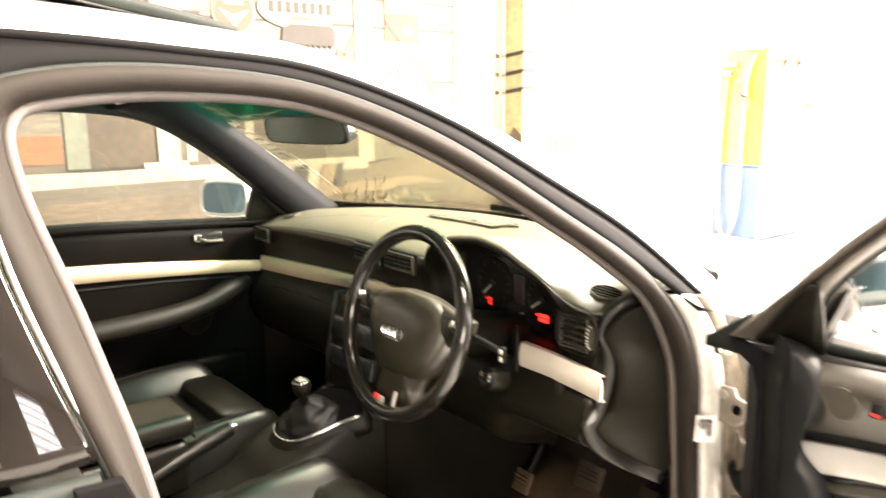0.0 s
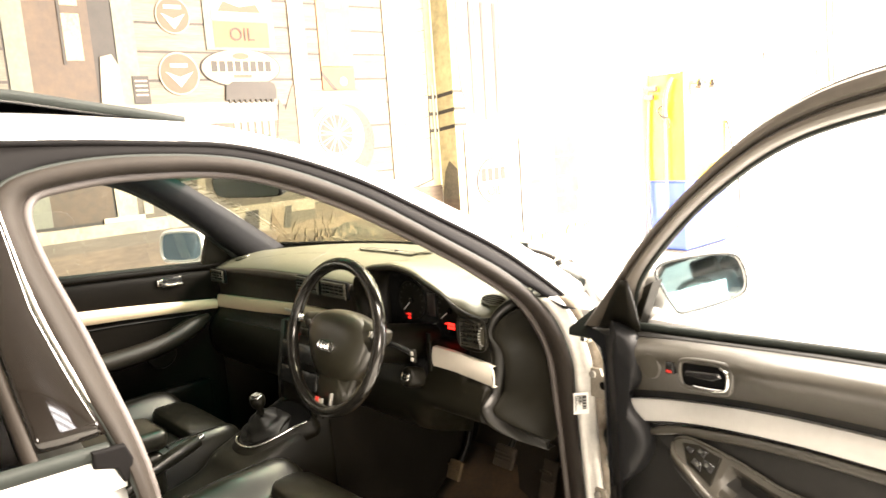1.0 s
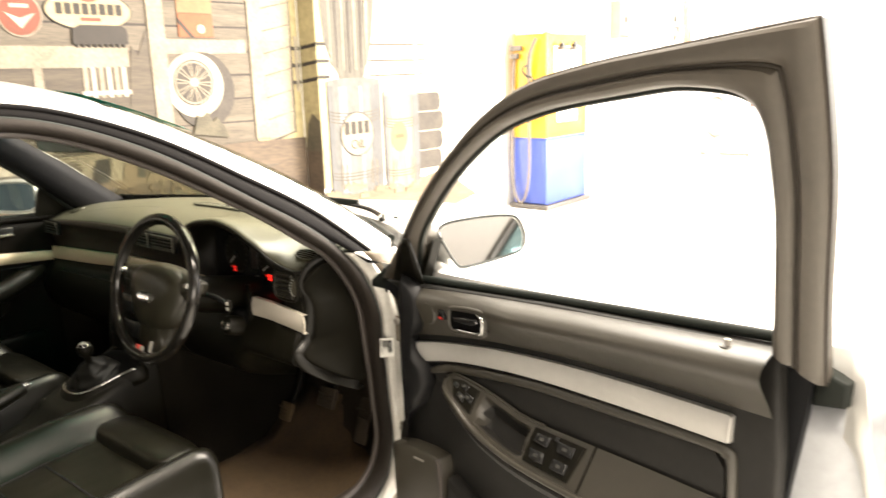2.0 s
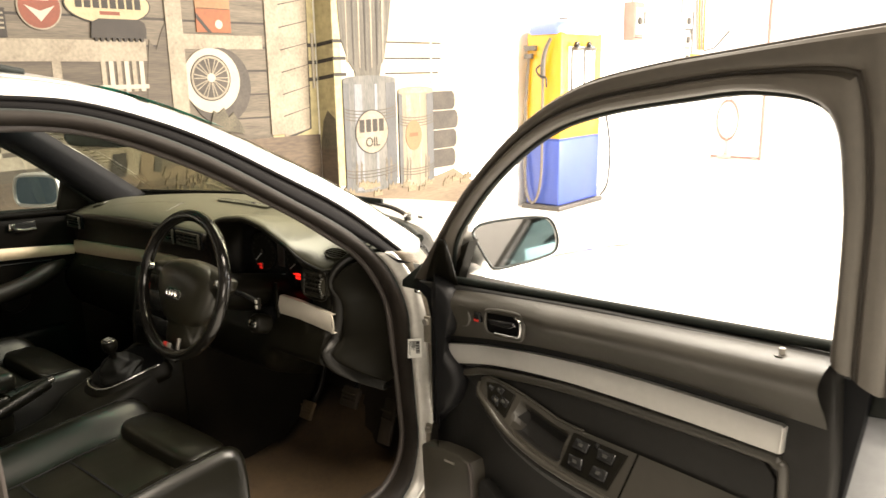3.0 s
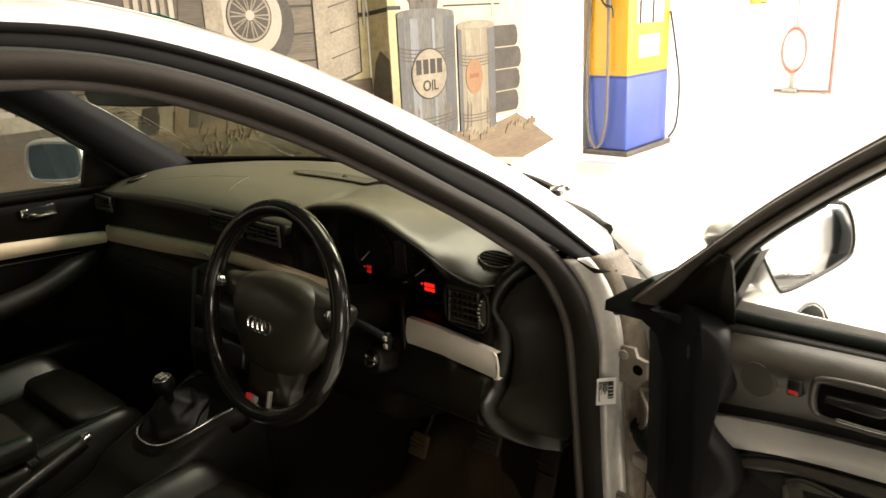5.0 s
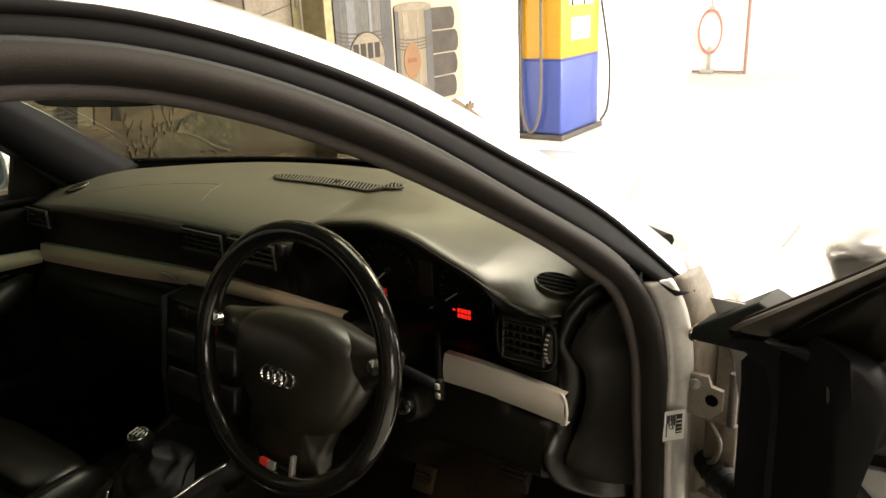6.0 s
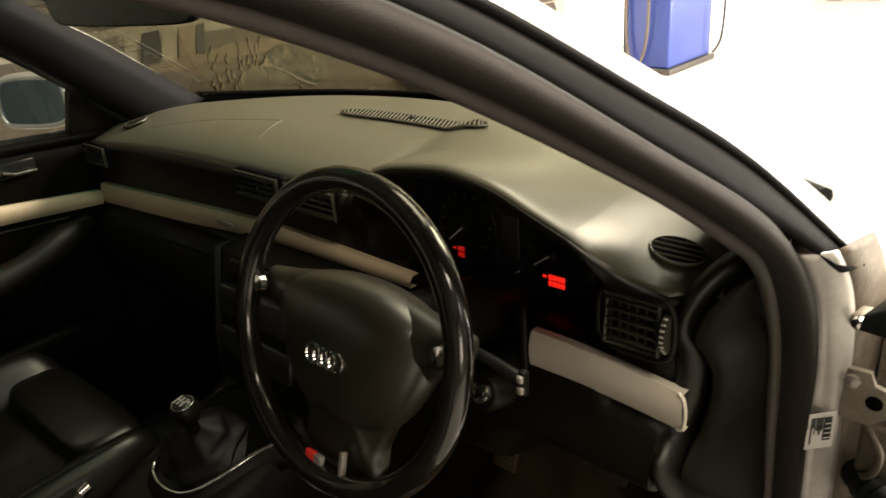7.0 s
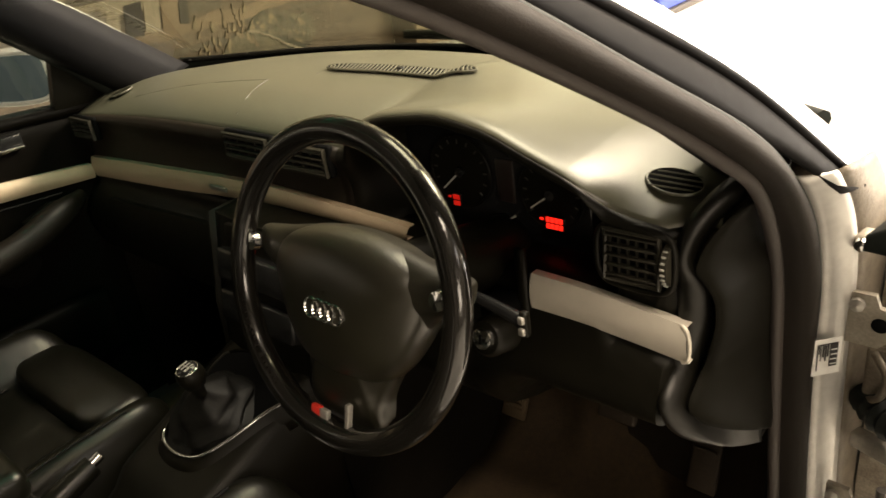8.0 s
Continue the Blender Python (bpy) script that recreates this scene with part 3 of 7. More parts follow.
for k, (y, w, m) in enumerate(((1.06, 0.07, P_BOARD), (1.15, 0.06, P_CREAM), (1.235, 0.085, P_DARK), (1.33, 0.075, P_CREAM), (1.415, 0.085, P_STREAK), (1.508, 0.045, P_DARK))):
    paint("painted_trunk", [(y, 0.868 + 0.006 * (k % 2)), (y + w, 0.862), (y + w + 0.025, 1.005), (y + 0.025, 1.0)], 14, m)
# heap of stones with a pale rim, and tufts beside it
P_HEAP = pmat("paint_dark_green_heap", (0.060, 0.058, 0.034), 0.8, 0, 0.5, 14)
paint("painted_heap", [(1.86, 0.765), (1.90, 0.815), (1.97, 0.842), (2.05, 0.832), (2.13, 0.785), (2.20, 0.715), (2.235, 0.64), (2.20, 0.605), (2.12, 0.605), (2.05, 0.655), (1.98, 0.715), (1.91, 0.745)], 16, P_HEAP)
for k in range(150):
    f, g = rnd.random(), rnd.random()
    y = 1.885 + 0.335 * f
    top = 0.832 - 0.10 * ((f - 0.35) / 0.65) ** 2 if f > 0.35 else 0.832 - 0.06 * ((0.35 - f) / 0.35) ** 2
    low = 0.748 - 0.135 * f ** 1.4
    z = low + (top - low) * g
    r = 0.011 + 0.008 * rnd.random()
    a0 = rnd.random()
    pts = [(y + r * (0.8 + 0.4 * rnd.random()) * math.cos(a0 + a), z + 0.75 * r * (0.8 + 0.4 * rnd.random()) * math.sin(a0 + a)) for a in (2 * math.pi * i / 7 for i in range(7))]
    paint("painted_stone", pts, 17 + 0.4 * (k % 3), (P_GRASS, P_BOARDD, P_TUFT, P_GRASS)[k % 4])
for k in range(24):
    f = k / 23
    paint("painted_rim_stone", oval(1.865 + 0.32 * f, 0.758 - 0.06 * f - 0.10 * math.sin(1.5 * f) ** 2 + 0.006 * rnd.random(), 0.008 + 0.004 * rnd.random(), 0.006, 8), 19, P_CREAM)
for k in range(40):
    y, z = 1.55 + 0.34 * rnd.random(), 0.66 + 0.20 * rnd.random()
    paint("painted_tuft", [(y, z), (y + 0.02, z), (y + 0.035 * (rnd.random() - 0.2), z + 0.03 + 0.03 * rnd.random())], 16, (P_TUFT, P_STREAK)[k % 2])
# return of the wall
def strip(name, pts, layer, material):
    return part(name, bm_prism([(x, YSTEP, z) for x, z in pts], (0, -(LAYER * layer + 0.001), 0)), material, mural, "", False)
strip("painted_olive_return", rect(X1 + 0.02, 0.9, X2, 2.9), 1, P_OLIVE)
strip("painted_earth_return", rect(X1 + 0.02, 0.12, X2, 0.9), 1, P_EARTH)
for z in (1.65, 1.53, 1.412):
    strip("painted_fence_rail", [(X1 + 0.03, z - 0.016), (X2, z + 0.004), (X2, z + 0.030), (X1 + 0.03, z + 0.010)], 2, P_DARK)
strip("painted_scrub_return", [(X1 + 0.02, 0.9), (X2, 0.9), (X2, 1.12), (X2 - 0.08, 1.18), (X1 + 0.06, 1.10)], 2, P_GRASS)
# cactus, drums and tyres beyond the return
W2 = dict(x=X2)
paint("painted_pale_sky", rect(YSTEP, 0.62, 4.35, 2.9), 1, P_SKY, **W2)
paint("painted_olive_corner", [(YSTEP, 0.62), (2.95, 0.62), (2.945, 1.5), (2.925, 2.2), (2.93, 2.9), (YSTEP, 2.9)], 2, P_OLIVE, **W2)
for z in (1.671, 1.55, 1.436):
    paint("painted_fence_rail", rect(YSTEP, z - 0.012, 2.99, z + 0.012), 3, P_DARK, **W2)
for z, y1 in ((1.671, 4.07), (1.55, 4.07), (1.436, 4.03)):
    paint("painted_far_rail", rect(3.40, z - 0.006, y1, z + 0.006), 2, P_DARK, **W2)
paint("painted_fence_post", rect(3.930, 1.35, 3.955, 1.69), 3, P_WHITE, **W2)
paint("painted_cactus_stem", [(3.08, 1.40), (3.33, 1.40), (3.37, 1.55), (3.36, 2.2), (3.30, 2.9), (3.10, 2.9), (3.06, 2.2), (3.05, 1.6)], 4, P_CACT, **W2)
paint("painted_cactus_arm", [(3.10, 1.43), (3.02, 1.52), (2.95, 1.68), (2.925, 1.95), (2.95, 2.3), (3.03, 2.32), (3.06, 1.9), (3.10, 1.62)], 5, P_CACT, **W2)
paint("painted_cactus_arm", [(3.30, 1.42), (3.39, 1.55), (3.44, 1.75), (3.48, 1.98), (3.46, 2.4), (3.38, 2.42), (3.37, 1.95), (3.31, 1.64)], 5, P_CACT, **W2)
for k in range(7):
    y = 3.0 + 0.062 * k
    paint("painted_cactus_rib", [(y, 1.46 + 0.02 * abs(k - 3)), (y + 0.008, 1.46 + 0.02 * abs(k - 3)), (y + 0.014 + 0.004 * k, 2.3), (y, 2.3)], 6, P_DARK if k % 2 else P_CREAM, **W2)
for y0, y1, z0, z1, m, nm in ((2.945, 3.500, 0.585, 1.395, P_DRUM, "painted_drum"), (3.530, 3.950, 0.560, 1.300, P_DRUM2, "painted_drum")):
    c, a = (y0 + y1) / 2, (y1 - y0) / 2
    lower = [(c + a * math.cos(t), z0 + 0.04 * math.sin(t)) for t in (math.pi + math.pi * k / 14 for k in range(15))]
    upper = [(c + a * math.cos(t), z1 + 0.03 * math.sin(t)) for t in (math.pi * k / 14 for k in range(15))]
    paint(nm, lower + upper, 7, m, **W2)
    paint("painted_drum_lid", oval(c, z1, a * 0.97, 0.022, 28), 8, P_CREAM if m is P_DRUM2 else P_DRUM, **W2)
    hgt = z1 - z0
    for f in (0.13, 0.16, 0.19, 0.66, 0.69, 0.72, 0.75):
        z = z0 + f * hgt
        pts = [(c + a * math.cos(t), z + 0.035 * math.sin(t)) for t in (math.pi + math.pi * k / 14 for k in range(15))]
        pts += [(y, zz + 0.007) for y, zz in reversed(pts)]
        paint("painted_drum_rib", pts, 9, P_BOARDD, **W2)
    for f0, f1, mm in ((0.0, 0.10, P_DRUMSH), (0.80, 1.0, P_DRUMSH), (0.20, 0.34, P_SHEEN if m is P_DRUM else P_CREAM), (0.58, 0.63, P_SHEEN if m is P_DRUM else P_CREAM)):
        ya, yb = y0 + (y1 - y0) * f0, y0 + (y1 - y0) * f1
        dip = lambda y: 0.035 * math.sqrt(max(0.0, 1 - ((y - c) / a) ** 2))
        paint("painted_drum_tone", [(ya, z0 - dip(ya) + 0.01), (yb, z0 - dip(yb) + 0.01), (yb, z1 - 0.02 - dip(yb) * 0.4), (ya, z1 - 0.02 - dip(ya) * 0.4)], 8, mm, **W2)
    for k in range(4):
        y = y0 + 0.03 + (y1 - y0 - 0.1) * random.Random(k).random()
        paint("painted_drum_streak", [(y, z0 + 0.03), (y + 0.02, z0 + 0.02), (y + 0.03, z0 + 0.18), (y + 0.01, z0 + 0.22)], 8, P_BOARD, **W2)
paint("painted_drum_label_rim", oval(3.225, 1.004, 0.178, 0.168), 10, P_DARK, **W2)
paint("painted_drum_label", oval(3.225, 1.004, 0.170, 0.160), 11, P_CREAM, **W2)
for k in range(4):
    paint("painted_lettering_bar", rect(3.092 + 0.069 * k, 1.005, 3.142 + 0.069 * k, 1.10), 12, P_DARK, **W2)
lettering("painted_word", "OIL", 0.10, axes((X2 + LAYER * 13 + 0.001 + 0.0000025 * PAINTED[0], 3.225, 0.925), Vector((0, 1, 0)), Vector((0, 0, 1)), Vector((1, 0, 0))), P_DARK, mural)
paint("painted_drum_label", oval(3.70, 0.945, 0.095, 0.122), 10, P_PEACH, **W2)
paint("painted_lettering_bar", rect(3.65, 0.935, 3.75, 0.965), 11, P_ORANGE, **W2)
for k in range(4):
    z, j = 0.645 + 0.161 * k, 0.02 * ((k * 7) % 3 - 1)
    pts = [(3.955, z + 0.004), (4.23 + j, z + 0.004), (4.255 + j, z + 0.03), (4.262 + j, z + 0.08), (4.25 + j, z + 0.13), (4.225 + j, z + 0.155), (3.955, z + 0.155)]
    paint("painted_stacked_tyre", pts, 6, P_TYRE, **W2)
paint("painted_earth", [(YSTEP, 0.10), (3.6, 0.16), (4.2, 0.24), (4.75, 0.33), (4.62, 0.40), (4.45, 0.50), (4.22, 0.62)] + [(y, z) for y, z in rough_line(4.0, YSTEP, 0.60, 0.06, 9, 4)], 5, P_STREAK, **W2)
rnd = random.Random(21)
for k in range(18):
    y = 2.92 + 1.5 * rnd.random()
    z = 0.55 + 0.09 * rnd.random() - 0.05 * (y - 2.9)
    paint("painted_grass_tuft", [(y - 0.05, z - 0.03), (y + 0.05, z - 0.03), (y + 0.045, z + 0.012), (y + 0.02, z - 0.004), (y + 0.006, z + 0.032), (y - 0.015, z), (y - 0.04, z + 0.018)], 10, P_TUFT, **W2)

# ---- petrol pump against the west wall ----
def petrol_pump():
    p = thing("petrol_pump", "vintage yellow and blue petrol pump standing on the floor", "petrol pump")
    x0, x1, y0, y1 = -2.53, -2.120, 5.850, 6.690
    cx, cy, dx, dy = (x0 + x1) / 2, (y0 + y1) / 2, x1 - x0, y1 - y0
    part("plinth", bm_box((cx, cy + 0.01, 0.025), (dx + 0.06, dy + 0.08, 0.05), 0.006), GUN, p, "grey metal plinth")
    part("lower_cabinet", bm_box((cx, cy, 0.395), (dx, dy, 0.69), 0.02, 3), BLUE, p, "blue enamel lower cabinet")
    part("upper_cabinet", bm_box((cx, cy, 1.275), (dx, dy, 1.07), 0.02, 3), YELLOW, p, "yellow enamel upper cabinet")
    rows = []
    for f, z in ((1.04, 1.79), (1.06, 1.82), (1.04, 1.86), (0.96, 1.90), (0.80, 1.925), (0.5, 1.94), (0.05, 1.945)):
        ring = []
        for k in range(32):
            a = 2 * math.pi * k / 32
            c, s_ = math.cos(a), math.sin(a)
            e = 0.35
            ring.append((cx + f * dx / 2 * math.copysign(abs(c) ** e, c), cy + f * dy / 2 * math.copysign(abs(s_) ** e, s_), z))
        rows.append(ring)
    part("cap", bm_grid(rows, True), BLUECAP, p, "rounded pale blue cap")
    part("cap_vent", bm_tube([(cx, cy - 0.05, 1.935), (cx, cy - 0.05, 1.965)], 0.05, 14), GUN, p)
    part("trim_band", bm_box((cx, cy, 0.742), (dx + 0.008, dy + 0.008, 0.012), 0.003), BLUE, p)
    fy = cy - 0.02
    dial = part("display_frame", bm_box((x1 + 0.006, fy, 1.44), (0.02, 0.52, 0.46), 0.008), PAPER, p, "white price display panel")
    for k in range(2):
        w = fy - 0.125 + 0.25 * k
        part("dial_window", bm_box((x1 + 0.018, w, 1.42), (0.008, 0.185, 0.40), 0.003), PAPER, dial)
        part("dial_bar", bm_box((x1 + 0.026, w - 0.100, 1.43), (0.016, 0.018, 0.44), 0.003), GUN, dial)
        part("dial_bar", bm_box((x1 + 0.022, w + 0.072, 1.43), (0.010, 0.012, 0.42), 0.003), GUN, dial)
        part("dial_hood", bm_box((x1 + 0.045, w - 0.03, 1.645), (0.085, 0.15, 0.030), 0.008), GUN, dial, "dark metal hood over the display")
        part("hood_lamp", bm_lathe([(0.0, 0.0), (0.030, 0.0), (0.034, 0.03), (0.022, 0.06), (0.0, 0.065)], Matrix.Translation((x1 + 0.06, w - 0.07, 1.655)), 14), GLOSSP, dial)
    part("name_plate", bm_box((x1 + 0.004, fy, 1.00), (0.008, 0.40, 0.20), 0.003), PAPER, p, "pale worn badge plate")
    part("nozzle_cradle", bm_box((x0 + 0.06, y0 - 0.02, 1.66), (0.13, 0.06, 0.05), 0.006), GUN, p)
    part("nozzle_hook", bm_box((x0 + 0.045, y0 - 0.03, 1.58), (0.09, 0.05, 0.05), 0.006), GUN, p)
    nz = part("nozzle", bm_tube(spline([(-2.300, y0 - 0.05, 1.36), (-2.295, y0 - 0.06, 1.46), (-2.280, y0 - 0.065, 1.58), (-2.250, y0 - 0.055, 1.68), (-2.215, y0 - 0.045, 1.75)], 5), lambda t: 0.03 - 0.014 * t, 10), GUN, p, "grey metal nozzle on its hook")
    part("trigger", bm_tube(spline([(-2.300, y0 - 0.06, 1.50), (-2.360, y0 - 0.08, 1.45), (-2.310, y0 - 0.09, 1.38), (-2.250, y0 - 0.07, 1.36), (-2.250, y0 - 0.06, 1.27)], 4), 0.009, 8), GLOSSP, nz)
    part("delivery_hose", bm_tube(spline([(-2.300, y0 - 0.05, 1.36), (-2.300, y0 - 0.05, 0.9), (-2.305, y0 - 0.05, 0.40), (-2.345, y0 - 0.055, 0.15), (-2.415, y0 - 0.055, 0.07), (-2.485, y0 - 0.05, 0.18), (-2.515, y0 - 0.045, 0.45), (-2.520, y0 - 0.03, 1.0), (-2.490, y0 - 0.02, 1.60)], 8), 0.014, 8), HOSE, p, "grey brown rubber hose")
    part("side_cable", bm_tube(spline([(x1 + 0.01, y1 - 0.02, 1.30), (x1 + 0.03, y1 + 0.06, 1.0), (x1 + 0.06, y1 + 0.13, 0.6), (x1 + 0.06, y1 + 0.10, 0.2), (x1 + 0.02, y1 + 0.02, 0.06)], 8), 0.012, 8), BLACKHOSE, p, "thin black side hose")


petrol_pump()

# ---- fittings on the far walls ----
def wall_pipe(x, y, z0, z1, r, material, label):
    t = thing("wall_pipe", label, "pipe")
    part("pipe", bm_tube([(x, y, z0), (x, y, z1)], r, 10), material, t)
    for z in (z0 + 0.3, (z0 + z1) / 2, z1 - 0.4):
        part("clip", bm_box((x, y + 0.02, z), (r * 3.2, 0.05, 0.025), 0.004), STEEL, t)


wall_pipe(-1.88, Y1 - 0.05, 0.0, 4.1, 0.022, REDPIPE, "thin faded red pipe running up the white wall")
rail = thing("floor_rail", "thin faded rail along the foot of the white wall", "rail")
part("bar", bm_tube([(-2.88, Y1 - 0.06, 0.03), (-1.88, Y1 - 0.06, 0.03)], 0.014, 8), REDPIPE, rail)
for x in (-2.88, -2.5, -1.95):
    part("foot", bm_box((x, Y1 - 0.06, 0.012), (0.07, 0.06, 0.024), 0.004), STEEL, rail)
ring = thing("hanging_hose", "coil of red hose hanging on the white wall", "hose")
for k in range(2):
    part("loop", bm_tube([(-2.42 + 0.17 * math.cos(a), Y1 - 0.05 - 0.02 * k, 0.62 + 0.31 * math.sin(a) - 0.02 * k) for a in (2 * math.pi * i / 28 for i in range(28))], 0.012, 7, True), PALERED, ring)
part("hook", bm_box((-2.42, Y1 - 0.04, 0.95), (0.06, 0.08, 0.05), 0.006), STEEL, ring)
part("hanger", bm_tube([(-2.42, Y1 - 0.04, 0.95), (-2.40, Y1 - 0.04, 1.6)], 0.008, 6), PALERED, ring)


def meter_box(y, z, h, w, material, label, rows):
    t = thing("wall_box", label, "wall box")
    b = part("casing", bm_box((X3 + 0.08, y, z), (0.15, w, h), 0.012), material, t)
    for k in range(rows):
        zz = z - h / 2 + h * (k + 0.5) / rows
        part("cover", bm_box((X3 + 0.16, y, zz), (0.014, w * 0.78, 0.72 * h / rows), 0.004), STEEL, b)
        part("dial", bm_lathe([(0.0, 0), (0.045, 0), (0.04, 0.02), (0.0, 0.024)], axes((X3 + 0.167, y - 0.02, zz), Vector((0, 1, 0)), Vector((0, 0, 1)), Vector((1, 0, 0))), 16), GUN, b)
        part("gap", bm_box((X3 + 0.157, y, zz - 0.44 * h / rows), (0.012, w * 0.9, 0.012), 0.002), GLOSSP, b)
    part("conduit", bm_tube([(X3 + 0.05, y, z + h / 2), (X3 + 0.05, y, z + h / 2 + 0.6)], 0.012, 8), GUN, t)
    part("switch", bm_box((X3 + 0.12, y + w * 0.5, z + 0.1 * h), (0.10, 0.06, 0.16), 0.01), GUN, t)


meter_box(8.35, 2.02, 0.46, 0.26, REDPIPE, "faded red control box on the white wall", 1)
meter_box(9.88, 1.82, 0.76, 0.24, STEEL, "tall grey meter box on the white wall", 3)
meter_box(10.31, 1.46, 0.34, 0.26, OCHREP, "yellow ochre and grey box with hanging pipes", 1)
drops = thing("wall_pipe", "bundle of thin orange pipes on the white wall", "pipe")
for k in range(4):
    part("pipe", bm_tube(spline([(X3 + 0.05, 10.36 + 0.10 * k, 3.2), (X3 + 0.06, 10.38 + 0.10 * k, 2.4), (X3 + 0.08, 10.44 + 0.08 * k, 1.69)], 5), 0.016, 8), ORANGEP if k % 2 else REDPIPE, drops)
part("lever", bm_tube([(X3 + 0.10, 10.66, 1.68), (X3 + 0.14, 10.95, 1.72), (X3 + 0.18, 11.42, 1.98)], 0.014, 8), GUN, drops)
for z0, dx in ((0.0, 0.0), (0.0, 0.5)):
    t = thing("floor_bracket", "small rusty bracket at the foot of the wall", "bracket")
    part("foot", bm_box((-2.92 + dx, Y1 - 0.10, 0.03), (0.2, 0.12, 0.06), 0.008), STEEL, t)
    part("upright", bm_box((-2.92 + dx, Y1 - 0.04, 0.22), (0.05, 0.04, 0.34), 0.006), STEEL, t)

# ---- the car ----
car = thing("car", "silver saloon car with its driver door open and black leather interior", "car")


def smooth(t):
    t = max(0.0, min(1.0, t))
    return t * t * (3 - 2 * t)


def flip(pts):
    return [Vector((-p[0], p[1], p[2])) for p in pts]


def lean(z, x=0.80):
    return x - 0.465 * (z - 0.93)


def resample(p, n):
    d = [0.0]
    for a, b in zip(p, p[1:]):
        d.append(d[-1] + (b - a).length)
    out, j = [], 0
    for k in range(n):
        t = d[-1] * k / (n - 1)
        while j < len(d) - 2 and d[j + 1] < t:
            j += 1
        out.append(p[j].lerp(p[j + 1], (t - d[j]) / max(1e-9, d[j + 1] - d[j])))
    return out


EDGE = [(-2.0, 1.30), (-1.5, 1.41), (-1.0, 1.438), (-0.65, 1.430), (-0.44, 1.417), (-0.27, 1.397), (-0.08, 1.33), (0.10, 1.229), (0.26, 1.127), (0.415, 0.985)]
EDGE = [(lean(z), y, z) for y, z in EDGE]
SHOULDER = [(0.44, -2.0, 1.335), (0.455, -1.5, 1.455), (0.46, -1.0, 1.482), (0.475, -0.65, 1.478), (0.504, -0.427, 1.458), (0.517, -0.24, 1.430), (0.55, -0.025, 1.357), (0.61, 0.224, 1.222), (0.66, 0.37, 1.125), (0.704, 0.513, 1.02)]
E_, S_ = spline(EDGE, 8), spline(SHOULDER, 8)


def between(a, b, bulge, n=4):
    """Rows from line a to line b, bowed outwards by bulge."""
    rows = []
    for k in range(n + 1):
        t = k / n
        rows.append([p.lerp(q, t) + Vector(bulge) * 4 * t * (1 - t) for p, q in zip(a, b)])
    return rows


for side, tr in (("right", lambda q: q), ("left", flip)):
    sg = 1 if side == "right" else -1
    skin("roof_rail", between(tr(E_), tr(S_), (sg * 0.006, 0.002, 0.005)), 0.003, SILVER, car)
# roof, from the screen's head to the back
NR = 49
roof_rows = []
for i in range(0, NR - 4):
    p = S_[i]
    fwd = 0.10 * max(0.0, (p.y + 0.6) / 0.6) if p.y > -0.6 else 0.0
    roof_rows.append([Vector((p.x * u, p.y + fwd * (1 - u * u), p.z + 0.028 * (1 - u * u))) for u in (k / 8 - 1 for k in range(17))])
skin("roof", roof_rows, 0.003, SILVER, car)
skin("headlining", [[v + Vector((0, 0, -0.022)) for v in row] for row in roof_rows], 0.006, HEADLINE, car, "pale fabric headlining")
sr = []
for k in range(7):
    t = k / 6
    y = -0.30 - 0.56 * t
    q = min(S_, key=lambda v: abs(v.y - y))
    sr.append([Vector((0.40 * u, y, q.z + 0.028 * (1 - (0.40 * u / q.x) ** 2) + 0.003 + 0.050 * t)) for u in (j / 5 - 1 for j in range(11))])
sun = skin("sunroof", sr, 0.012, GLOSSP, car, "dark sunroof panel tilted up")
part("sunroof_seal", bm_tube([r[-1] for r in sr], 0.009, 8), RUBBER, sun)
part("sunroof_seal", bm_tube([r[0] for r in sr], 0.009, 8), RUBBER, sun)
part("sunroof_seal", bm_tube(sr[-1], 0.009, 8), RUBBER, sun)

# windscreen between the pillars
ws_rows = []
top_row = roof_rows[-1]
for i in range(NR - 5, len(S_)):
    p = S_[i]
    t = (i - (NR - 5)) / (len(S_) - 1 - (NR - 5))
    mid = Vector((0, top_row[8].y, top_row[8].z)).lerp(Vector((0, 0.80, 1.00)), t) + Vector((0, 0.03, 0.03)) * 4 * t * (1 - t)
    ws_rows.append([Vector((p.x * u, mid.y + (p.y - mid.y) * u * u, mid.z + (p.z - mid.z) * u * u)) for u in (k / 8 - 1 for k in range(17))])
ws = skin("windscreen", ws_rows, 0.005, TINT, car, "clear slightly green windscreen")
ws.visible_shadow = False
part("windscreen_seal", bm_tube(ws_rows[-1], 0.012, 8), RUBBER, ws)
part("windscreen_seal", bm_tube([r[0] + Vector((0.014, -0.010, -0.008)) for r in ws_rows], 0.008, 10), RUBBER, ws)
part("windscreen_seal", bm_tube([r[-1] + Vector((-0.010, -0.006, -0.010)) for r in ws_rows], 0.005, 8), RUBBER, ws)
lo_band = [[v + Vector((0, 0, -0.006)) for v in row] for row in ws_rows[-3:]]
band_rows = [[v + Vector((0, 0.004, 0.006)) for v in row[:-3]] for row in ws_rows[:9]]
skin("sun_band", band_rows, 0.001, BAND, ws, "teal sun band along the top of the screen")
skin("screen_border", lo_band, 0.001, GLOSSP, ws, "black printed border")

